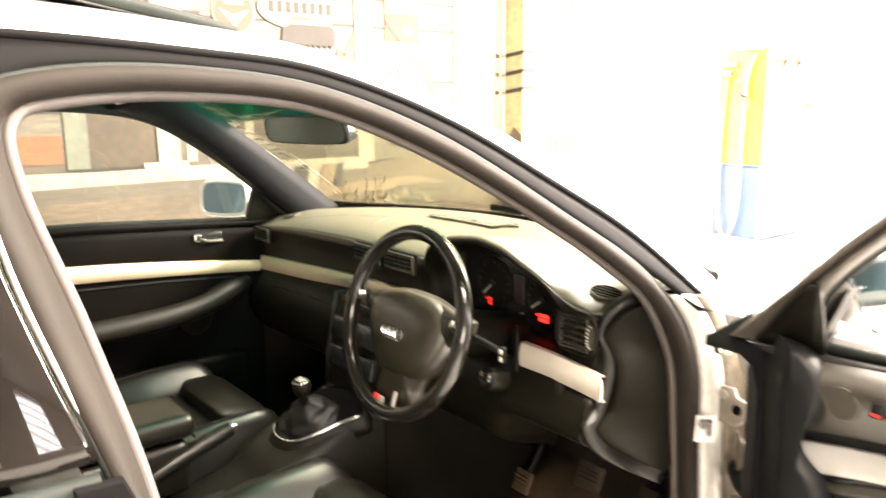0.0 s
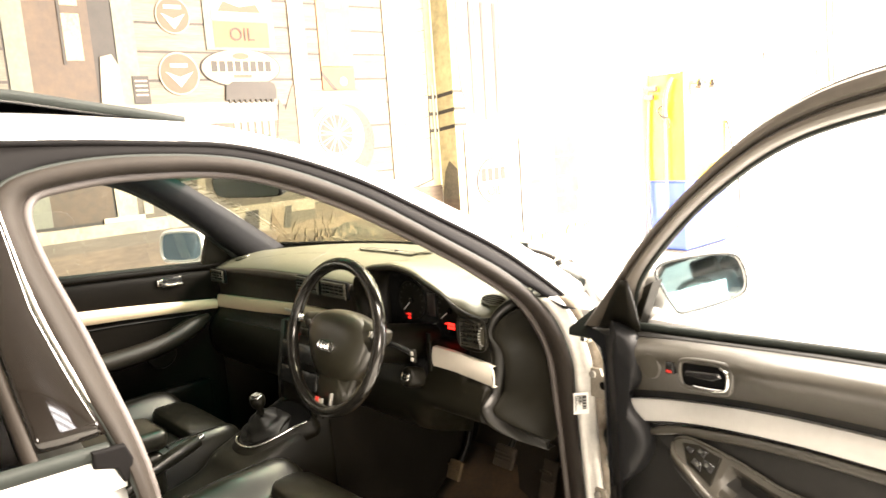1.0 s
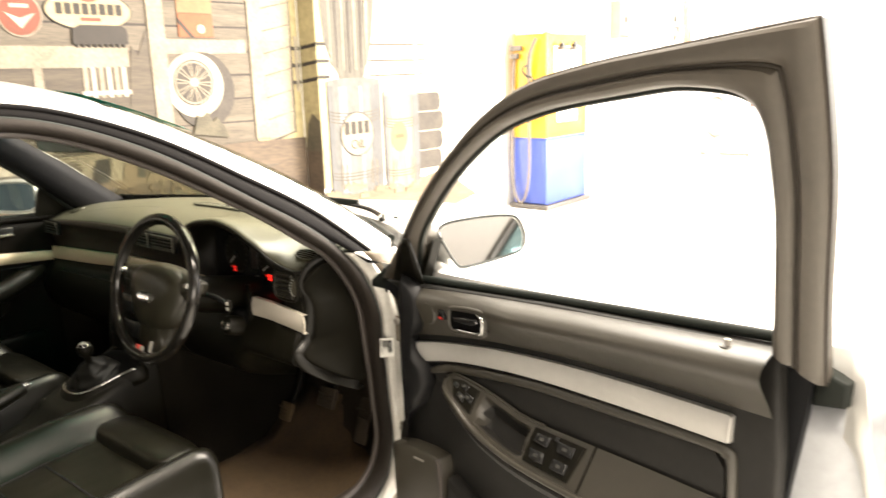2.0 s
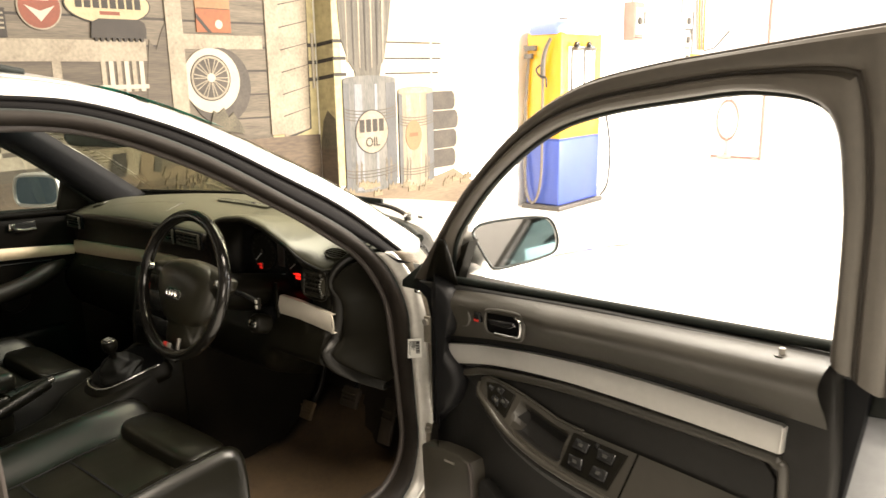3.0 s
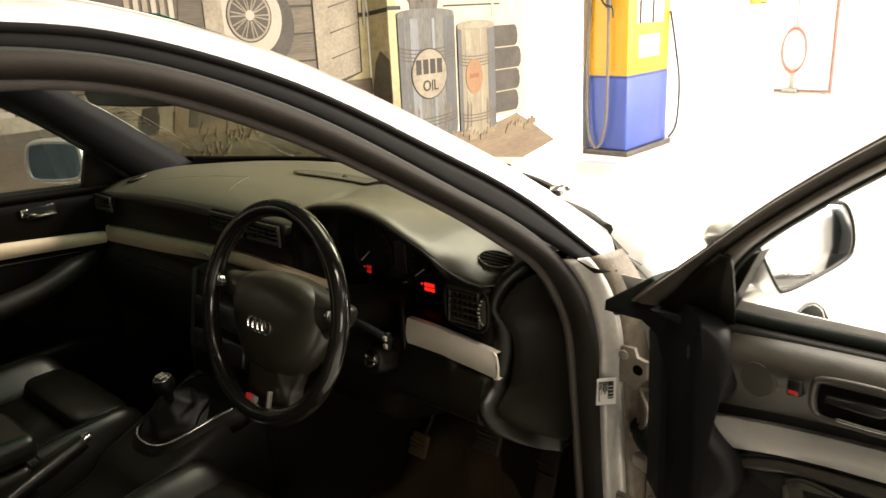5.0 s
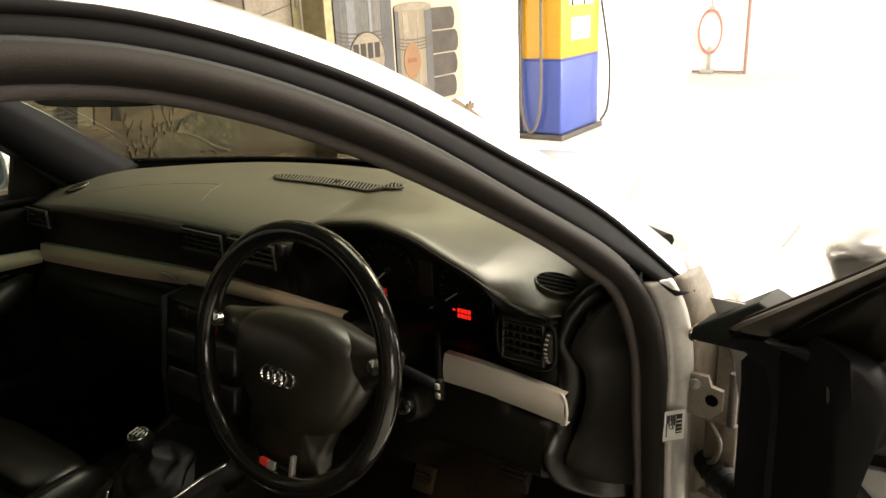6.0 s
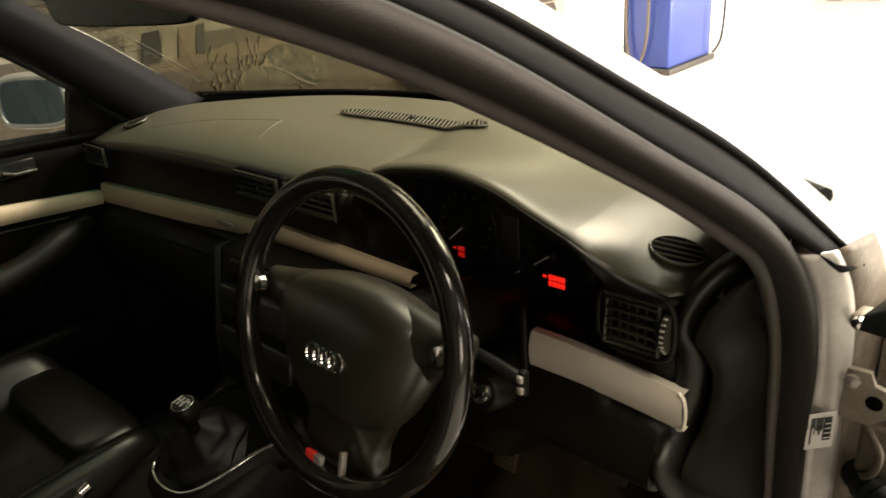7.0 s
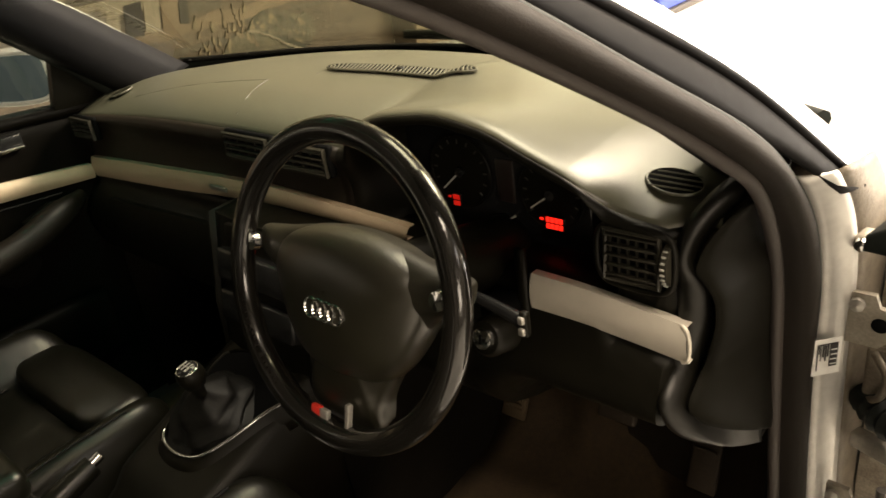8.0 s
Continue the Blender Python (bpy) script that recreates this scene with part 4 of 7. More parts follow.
# inner pillar trims
for tr, sg in ((lambda q: q, 1), (flip, -1)):
    inner_a = spline([(0.575 + 0.0, -0.24, 1.345), (0.60, -0.08, 1.295), (0.628, 0.07, 1.205), (0.655, 0.237, 1.08), (0.675, 0.34, 1.00)], 6)
    inner_b = spline([(0.49, -0.10, 1.395), (0.535, 0.03, 1.335), (0.565, 0.16, 1.255), (0.62, 0.36, 1.12), (0.655, 0.50, 1.02)], 6)
    rows = between(tr(inner_a), tr(inner_b), (-sg * 0.022, -0.02, -0.012), 5)
    skin("pillar_trim", rows, 0.004, GREYTRIM, car, "grey pillar trim")

# door aperture of the driver's side
INNER = [(0.77, -0.555, 0.40), (0.775, -0.568, 0.65), (0.78, -0.578, 0.93)]
INNER += [(lean(z, 0.78), y, z) for y, z in ((-0.606, 1.12), (-0.640, 1.27), (-0.636, 1.340), (-0.58, 1.360), (-0.45, 1.366), (-0.28, 1.349), (-0.10, 1.276), (0.10, 1.154), (0.20, 1.078))]
INNER += [(0.716, 0.268, 1.028), (0.712, 0.332, 0.955), (0.708, 0.378, 0.87), (0.708, 0.396, 0.75), (0.71, 0.41, 0.60), (0.715, 0.41, 0.48), (0.722, 0.35, 0.40), (0.73, 0.20, 0.375), (0.74, -0.30, 0.375)]
OUTER = [(0.80, -0.59, 0.38), (0.80, -0.592, 0.65), (0.80, -0.602, 0.93)]
OUTER += [(lean(z), y, z) for y, z in ((-0.650, 1.12), (-0.684, 1.27), (-0.684, 1.358), (-0.60, 1.392), (-0.45, 1.397), (-0.27, 1.373), (-0.08, 1.297), (0.12, 1.169), (0.225, 1.097))]
OUTER += [(0.735, 0.31, 1.025), (0.742, 0.37, 0.950), (0.741, 0.415, 0.85), (0.739, 0.424, 0.75), (0.74, 0.435, 0.60), (0.745, 0.435, 0.46), (0.755, 0.37, 0.36), (0.765, 0.20, 0.335), (0.77, -0.30, 0.335)]
I_, O_ = spline(INNER, 6, True), spline(OUTER, 6, True)
OUTW = Vector((0.92, -0.36, 0.0))
SEAL_PROFILE = ((0.0, 0.0), (0.05, -0.002), (0.10, 0.0), (0.16, 0.006), (0.26, 0.011), (0.38, 0.0135), (0.50, 0.0135), (0.60, 0.0105), (0.67, 0.0055), (0.72, 0.0), (0.77, -0.004), (0.84, -0.004), (1.0, -0.002))
ap_rows = [[p.lerp(q, t) + OUTW * h for p, q in zip(O_, I_)] for t, h in SEAL_PROFILE]
aperture = part("door_seal", bm_grid([list(c) for c in zip(*ap_rows)] + [[r[0] for r in ap_rows]]), SEAL, car, "dusty grey rubber door seal", True, 70)
mod = aperture.modifiers.new("thickness", "SOLIDIFY")
mod.thickness = 0.006
part("seal_lip", bm_tube(I_, 0.0078, 14, True), LIP, aperture, "paler worn seal lip")
part("seal_groove", bm_tube([p.lerp(q, 0.04) + Vector((0.002, -0.001, 0)) for p, q in zip(O_, I_)], 0.0055, 10, True), RUBBER, aperture)
e_cut = [p for p in E_ if p.y >= -0.70]
o_cut = [p for p in spline(OUTER[5:12] + [(lean(1.047), 0.298, 1.047), (0.772, 0.361, 0.995)], 8)]
mould = skin("roof_moulding", between(resample(o_cut, 60), resample(e_cut, 60), (0.004, 0, 0.0), 3), 0.004, MOULD, car, "black roof and pillar moulding")
part("moulding_bead", bm_tube(resample(e_cut, 70), 0.006, 8), MOULD, mould)
for y in (-0.43, -0.36):
    q = min(e_cut, key=lambda v: abs(v.y - y))
    part("moulding_clip", bm_box(q + Vector((0.004, 0, -0.016)), (0.006, 0.006, 0.008), 0.001), CHROME, mould)

# hinge pillar, painted
jo = [p for p in O_[72:111]]
j_rows = [jo,
          [p + Vector((0.016, 0.010, 0)) for p in jo],
          [p + Vector((0.030, 0.026, 0)) for p in jo],
          [p + Vector((0.034, 0.036, 0)) for p in jo]]
jamb = skin("hinge_pillar", j_rows, 0.003, JAMB, car, "dusty silver door pillar")
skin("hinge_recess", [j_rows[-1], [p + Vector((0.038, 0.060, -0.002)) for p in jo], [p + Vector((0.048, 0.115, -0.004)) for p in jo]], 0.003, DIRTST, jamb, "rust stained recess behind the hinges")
base = Vector((0.7545, 0.428, 0.752))
jx, jz = Vector((0.018, 0.020, 0)).normalized(), Vector((0, 0, 1))
jn = jx.cross(jz)
jn = jn if jn.y < 0 else -jn
part("sticker", bm_prism([base + jx * a + jz * b + jn * 0.004 for a, b in ((-0.018, -0.026), (0.018, -0.026), (0.018, 0.026), (-0.018, 0.026))], jn * 0.0012), PAPER, jamb, "white printed label", False)
bars = [(-0.0135, -0.018, 0.0016, 0.036), (-0.0110, 0.006, 0.0012, 0.012), (-0.0090, -0.004, 0.0010, 0.022)]
bars += [(-0.0065 + 0.0030 * k, 0.001 - 0.006 * (k * 3 % 2), 0.0021, 0.017 + 0.006 * (k * 3 % 2)) for k in range(3)]
bars += [(0.0030, -0.014, 0.0100, 0.032), (-0.0135, 0.0185, 0.0265, 0.0012)]
for a, b, w, h in bars:
    part("print_bar", bm_prism([base + jx * (a + u) + jz * (b + v) + jn * 0.0054 for u, v in ((0, 0), (w, 0), (w, h), (0, h))], jn * 0.0008), BLACKINK, jamb, "", False)
for k in range(4):
    part("print_gap", bm_prism([base + jx * (0.0040 + u) + jz * (-0.011 + 0.007 * k + v) + jn * 0.0063 for u, v in ((0, 0), (0.008, 0), (0.008, 0.0012), (0, 0.0012))], jn * 0.0004), PAPER, jamb, "", False)
for z in (0.80, 0.50):
    hg = part("door_hinge", bm_prism([(0.782 + a, 0.448, z + b) for a, b in ((-0.012, -0.034), (0.024, -0.034), (0.040, -0.018), (0.040, 0.016), (0.022, 0.020), (0.016, 0.036), (-0.012, 0.036))], (0, 0.010, 0), 0.002), HINGEM, car, "dusty grey steel door hinge")
    part("hinge_hole", bm_lathe([(0.0, 0), (0.010, 0), (0.009, 0.001), (0.0, 0.001)], axes((0.806, 0.4475, z - 0.002), Vector((1, 0, 0)), Vector((0, 0, 1)), Vector((0, -1, 0))), 14), VOID, hg)
    part("hinge_pin", bm_tube([(0.834, 0.462, z - 0.045), (0.834, 0.462, z + 0.045)], 0.007, 10), GUN, hg)
    part("hinge_bolt", bm_lathe([(0.0, 0), (0.009, 0), (0.009, 0.006), (0.0, 0.008)], axes((0.780, 0.447, z + 0.022), Vector((1, 0, 0)), Vector((0, 0, 1)), Vector((0, -1, 0))), 8), STEEL, hg)
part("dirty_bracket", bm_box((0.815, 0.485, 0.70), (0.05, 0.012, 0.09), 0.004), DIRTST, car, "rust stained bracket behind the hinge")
part("cable_clip", bm_tube(spline([(0.80, 0.47, 0.745), (0.82, 0.455, 0.725), (0.815, 0.46, 0.69), (0.80, 0.475, 0.67)], 5), 0.005, 8), DIRTST, car)
part("upper_hinge_arm", bm_box((0.784, 0.43, 0.915), (0.022, 0.03, 0.020), 0.005), HINGEM, car, "steel bracket with a bolt")
part("bracket_bolt", bm_lathe([(0.0, 0), (0.008, 0), (0.007, 0.006), (0.0, 0.008)], axes((0.783, 0.414, 0.916), Vector((1, 0, 0)), Vector((0, 0, 1)), Vector((0, -1, 0))), 10), CHROME, car)
part("wiring_boot", bm_tube(spline([(0.79, 0.50, 0.66), (0.82, 0.47, 0.655), (0.86, 0.44, 0.66), (0.89, 0.42, 0.67)], 6), lambda t: 0.022 + 0.003 * math.sin(60 * t), 12), RUBBER, car, "ribbed rubber wiring boot")
part("door_check_strap", bm_box((0.83, 0.47, 0.60), (0.09, 0.02, 0.025), 0.004, m=pose(0, 0, 0, 0, 0, -20)), STEEL, car)
# sheet added for the shade behind the hinges, in the rusty steel colour
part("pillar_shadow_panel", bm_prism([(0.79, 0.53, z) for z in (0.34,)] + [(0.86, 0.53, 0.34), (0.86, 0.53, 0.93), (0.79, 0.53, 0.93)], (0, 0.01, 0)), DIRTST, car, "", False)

# body sides
ZS = [0.26, 0.34, 0.45, 0.60, 0.75, 0.84, 0.905, 0.935]
XS = [0.81, 0.845, 0.858, 0.866, 0.852, 0.825, 0.800, 0.782]


AXLES = (1.17, -1.45)


def arch_z(y):
    """Lower edge of the body side, lifted over the wheels."""
    out = 0.26
    for a in AXLES:
        if abs(y - a) < 0.365:
            out = max(out, 0.31 + math.sqrt(0.365 ** 2 - (y - a) ** 2))
    return out


def side_x(z):
    return float(np.interp(z, ZS, XS))


def body_side(name, y0, y1, sg, material=SILVER, zlo=0, inset=0.0, ntop=8, pin=None):
    rows = []
    for q in range(11):
        row = []
        for k in range(49):
            y = y0 + (y1 - y0) * k / 48
            top = 0.905 - 0.17 * max(0.0, (y - 0.6) / 1.3) ** 1.6 - 0.05 * max(0.0, (-y - 1.9) / 0.7)
            z = arch_z(y) + (top - arch_z(y)) * min(q, 9) / 9 + (0.006 if q == 10 else 0)
            x = side_x(z) - ((0.03 if sg < 0 else 0.09) if q == 10 else 0)
            taper = 0.10 * max(0, (y - 1.1) / 0.95) ** 2 + 0.12 * max(0, (-y - 1.7) / 0.95) ** 2
            row.append((sg * (x - taper - inset), y, z))
        rows.append(row)
    return skin(name, rows, 0.004, material, car)


body_side("front_wing", 0.515, 2.02, 1)
body_side("front_wing", 0.515, 2.02, -1)
body_side("rear_door_skin", -0.612, -1.55, 1)
body_side("rear_quarter", -1.56, -2.62, 1)
body_side("front_door_skin", 0.505, -0.64, -1)
body_side("rear_door_skin", -0.65, -1.55, -1)
body_side("rear_quarter", -1.56, -2.62, -1)
skin("sill_panel", [[(x, y, z) for y in (-0.62, -0.2, 0.2, 0.50)] for x, z in ((0.765, 0.34), (0.79, 0.338), (0.825, 0.32), (0.835, 0.28), (0.81, 0.24))], 0.003, SILVER, car)
skin("sill_carpet", [[(x, y, z) for y in (-0.60, -0.2, 0.2, 0.40)] for x, z in ((0.74, 0.372), (0.70, 0.375), (0.665, 0.35), (0.655, 0.28))], 0.004, CARPET, car)
# bonnet, cowl, wipers
hood = []
for k in range(13):
    t = k / 12
    hw = 0.800 - 0.10 * t * t
    hood.append([Vector((hw * u, 0.885 + 1.15 * t - (0.35 - 0.23 * t) * u * u, 0.968 - 0.030 * u * u - 0.012 * u ** 12 - 0.17 * t ** 1.6 + 0.010 * math.cos(3.1 * u) * (1 - t))) for u in (j / 8 - 1 for j in range(17))])
skin("bonnet", hood, 0.004, SILVER, car, "silver bonnet")
wb = resample(ws_rows[-1], 33)
skin("cowl", [[Vector((v.x, v.y - 0.01, v.z - 0.025)) for v in wb], [Vector((v.x, v.y + 0.02, min(v.z - 0.012, 0.998))) for v in wb], [Vector((v.x * 1.01, v.y + 0.06, min(v.z - 0.008, 1.000) - 0.6 * max(0.0, abs(v.x) - 0.60))) for v in wb], [Vector((v.x * 1.01, v.y + 0.085, min(v.z - 0.02, 0.990) - 0.6 * max(0.0, abs(v.x) - 0.58))) for v in wb], [Vector((v.x * 1.03, v.y + 0.098, 0.955 - 0.05 * v.x * v.x)) for v in wb]], 0.003, DARKP, car, "black plastic scuttle")
wip = part("wiper_arm", bm_tube(spline([(0.43, 0.775, 1.006), (0.30, 0.83, 1.016), (0.10, 0.86, 1.020), (-0.15, 0.86, 1.022)], 6), 0.008, 8, flat=0.6), GLOSSP, car, "black wiper arm")
part("wiper_blade", bm_box((-0.02, 0.842, 1.026), (0.52, 0.012, 0.02), 0.003, m=pose(0, 0, 0, 0, 0, 2)), RUBBER, wip)
part("wiper_cap", bm_lathe([(0.0, 0.0), (0.017, 0.0), (0.016, 0.014), (0.0, 0.018)], Matrix.Translation((0.43, 0.775, 1.002)) @ pose(0, 0, 0, 20, 0, 0), 16), CHROME, wip, "shiny wiper pivot cap")
part("washer_jet", bm_box((0.385, 0.885, 0.985), (0.025, 0.02, 0.012), 0.004), CHROME, car)
skin("front_panel", [[(x * 0.62, 2.02 - 0.05 * x * x, z) for x in (j / 5 - 1 for j in range(11))] for z in (0.745, 0.66, 0.5, 0.3)], 0.004, SILVER, car)
rear = []
for y, z, hw in ((-2.0, 1.335, 0.44), (-2.2, 1.20, 0.52), (-2.38, 1.03, 0.60), (-2.5, 1.005, 0.66), (-2.72, 0.99, 0.62), (-2.76, 0.9, 0.64), (-2.78, 0.6, 0.66), (-2.76, 0.32, 0.62)):
    rear.append([Vector((hw * u, y + 0.05 * u * u, z + 0.02 * (1 - u * u))) for u in (j / 6 - 1 for j in range(13))])
skin("rear_screen", rear[:3], 0.005, DARKGLASS, car)
skin("boot_lid", rear[2:], 0.004, SILVER, car)
for sg in (1, -1):
    skin("rear_pillar", [[(sg * 0.80, -1.56, 0.965), (sg * 0.795, -2.05, 0.965), (sg * 0.78, -2.5, 0.965)], [(sg * 0.60, -1.85, 1.33), (sg * 0.57, -2.02, 1.29), (sg * 0.64, -2.42, 1.02)]], 0.004, SILVER, car)
for x, y in ((0.74, 1.17), (-0.74, 1.17), (0.74, -1.45), (-0.74, -1.45)):
    w = part("wheel", bm_lathe([(0.17, -0.09), (0.27, -0.10), (0.305, -0.08), (0.31, 0.0), (0.305, 0.08), (0.27, 0.10), (0.17, 0.09)], axes((x, y, 0.31), Vector((0, 1, 0)), Vector((0, 0, 1)), Vector((1, 0, 0))), 28), TYRE, car)
    skin("arch_liner", [[(x + math.copysign(d, x), y + 0.372 * math.cos(a), 0.31 + 0.372 * math.sin(a)) for d in (-0.12, 0.0, 0.105)] for a in (math.pi * k / 16 for k in range(17))], 0.004, DARKP, car)
    part("rim", bm_lathe([(0.03, -0.085), (0.2, -0.095), (0.21, 0.0), (0.2, 0.095), (0.03, 0.085)], axes((x, y, 0.31), Vector((0, 1, 0)), Vector((0, 0, 1)), Vector((1, 0, 0))), 24), STEEL, w)

# rear door: gloss pillar panel, glass, belt
bp = [(-0.622, 1.012), (-0.712, 1.012), (-0.750, 1.385), (-0.692, 1.39), (-0.684, 1.30), (-0.676, 1.20), (-0.650, 1.10)]
panel = []
for z in [0.93 + 0.47 * k / 24 for k in range(25)]:
    edge = [(y0 + (z - z0) / (z1 - z0) * (y1 - y0)) for (y0, z0), (y1, z1) in zip(bp, bp[1:] + bp[:1]) if min(z0, z1) <= z < max(z0, z1)]
    if len(edge) > 1:
        a, b = min(edge), max(edge)
        panel.append([Vector((lean(z, 0.803) + 0.006 + 0.009 * smooth((z - 0.93) / 0.20) + 0.0045 * (1 - (2 * u - 1) ** 2), a + (b - a) * u, z)) for u in (j / 12 for j in range(13))])
skin("centre_pillar_panel", panel, 0.006, PILLARG, car, "gloss black pillar panel", offset=0)
part("pillar_edge_strip", bm_tube(spline([(lean(1.0, 0.808), -0.612, 1.0), (lean(1.10, 0.808), -0.643, 1.10), (lean(1.20, 0.808), -0.668, 1.20), (lean(1.30, 0.808), -0.680, 1.30), (lean(1.36, 0.808), -0.684, 1.36)], 5), 0.0035, 8), STEEL, car, "bright window edge strip")
part("window_channel", bm_tube([(lean(1.015, 0.808), -0.722, 1.015), (lean(1.39, 0.808), -0.762, 1.39)], 0.010, 8), SEAL, car)
part("rear_door_glass", bm_prism([(lean(z, 0.800), y, z) for y, z in ((-0.735, 1.02), (-1.40, 1.04), (-1.62, 1.30), (-1.40, 1.385), (-0.772, 1.395))], (0.004, 0, 0)), DARKGLASS, car, "dark tinted rear side glass", False)
part("belt_moulding", bm_tube([(0.778, -0.63, 1.008), (0.772, -1.1, 1.018), (0.765, -1.5, 1.03)], 0.012, 8), RUBBER, car)
part("belt_end_cap", bm_prism([(0.785, y, z) for y, z in ((-0.655, 1.016), (-0.612, 1.014), (-0.603, 0.992), (-0.608, 0.962), (-0.619, 0.962), (-0.628, 0.984), (-0.655, 0.992))], (0.010, 0, 0), 0.003), MOULD, car, "dark rubber belt end cap", False)
part("rear_shoulder", bm_prism([(0.781, y, z) for y, z in ((-0.612, 0.95), (-1.55, 0.96), (-1.55, 1.015), (-0.612, 1.000))], (-0.01, 0, 0)), SILVER, car, "", False)
rear_side = []
for z, x in ((0.965, 0.772), (0.93, 0.789), (0.86, 0.803), (0.75, 0.812), (0.60, 0.815), (0.42, 0.806), (0.30, 0.785)):
    rear_side.append([Vector((x - 0.03 * max(0.0, (-1.1 - y) / 0.5) ** 2, y, z)) for y in (-0.615, -0.64, -0.9, -1.1, -1.3, -1.55)])
skin("rear_door_panel", rear_side, 0.004, SILVER, car, "silver rear door skin")
skin("interior_back_panel", [[(x, -1.05, z) for x in (-0.7, 0.7)] for z in (0.35, 0.95)], 0.01, LEATHER, car)

# floor and bulkhead
fl = []
for y, z in ((-1.05, 0.36), (-0.6, 0.30), (0.0, 0.27), (0.35, 0.27), (0.52, 0.31), (0.68, 0.43), (0.78, 0.60), (0.80, 0.95)):
    fl.append([Vector((0.72 * u, y - 0.9 * max(0.0, y - 0.5) * u * u, z)) for u in (j / 8 - 1 for j in range(17))])
skin("floor_carpet", fl, 0.01, CARPET, car, "dark brown carpet")
MATC = mat("brown_floor_mat", (0.064, 0.041, 0.0195), 0.95, 0, 0.3, 10, bump=1.0, bscale=350)
for sg in (1, -1):
    rows = []
    for y, z in ((-0.12, 0.292), (0.1, 0.288), (0.33, 0.286), (0.46, 0.302), (0.56, 0.355), (0.65, 0.42)):
        rows.append([Vector((sg * (0.14 + 0.50 * u), y, z + 0.004 * math.sin(9 * u + 7 * y))) for u in (j / 8 for j in range(9))])
    tagged(skin("floor_mat", rows, 0.008, MATC, None), "worn brown carpet mat lying on the car floor", "floor mat", "floor mats")
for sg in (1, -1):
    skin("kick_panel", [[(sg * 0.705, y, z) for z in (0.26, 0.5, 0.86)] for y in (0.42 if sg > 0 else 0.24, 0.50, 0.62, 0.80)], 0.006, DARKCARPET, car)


def pedal(x, y, z, w, h, tilt, material, label):
    p = part("pedal", bm_box((x, y, z), (w, 0.014, h), 0.005, m=pose(0, 0, 0, tilt, 0, 0)), material, car, label)
    part("pedal_arm", bm_tube(spline([(x, y + 0.015, z + 0.01), (x, y + 0.06, z + 0.07), (x, y + 0.10, z + 0.2)], 4), 0.009, 8), DARKP, p)
    for k in range(4):
        part("tread_bar", bm_box((x, y - 0.009 - 0.0, z - h * 0.3 + h * 0.2 * k), (w * 0.8, 0.006, 0.006), 0.002, m=pose(0, 0, 0, tilt, 0, 0)), material, p)


# worn pedal rubber darkened for the two pedals deep in shade
WORNP = mat("dim_worn_pedal_rubber", (0.030, 0.021, 0.012), 0.7, 0, 0.3, 30, bump=0.4, bscale=200)
pedal(0.175, 0.535, 0.372, 0.055, 0.060, -25, RUBMAT, "worn tan clutch pedal rubber")
pedal(0.435, 0.490, 0.505, 0.070, 0.060, -25, WORNP, "worn brake pedal rubber")
pedal(0.588, 0.490, 0.470, 0.048, 0.130, -20, WORNP, "worn accelerator pedal")
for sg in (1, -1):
    skin("tunnel_carpet", [[(sg * x, y, z) for x, z in ((0.17, 0.27), (0.145, 0.34), (0.128, 0.50), (0.122, 0.66), (0.115, 0.72))] for y in (0.14, 0.3, 0.5, 0.65, 0.80)], 0.006, DARKCARPET, car, "carpet on the tunnel side darkened for shade")

# ---- dashboard ----
def hood_w(x):
    return smooth((x - 0.150) / 0.05) * smooth((0.578 - x) / 0.028)  # recess of the dials


def crown_w(x):
    return smooth((x - 0.150) / 0.05) * smooth((0.622 - x) / 0.105)


def lip_z(x):
    return sum(float(np.interp(x + d, (0.13, 0.17, 0.22, 0.265, 0.36, 0.435, 0.49, 0.55, 0.58, 0.62), (0.99, 1.03, 1.065, 1.080, 1.092, 1.080, 1.056, 1.036, 1.026, 1.010))) for d in (-0.02, -0.01, 0, 0.01, 0.02)) / 5


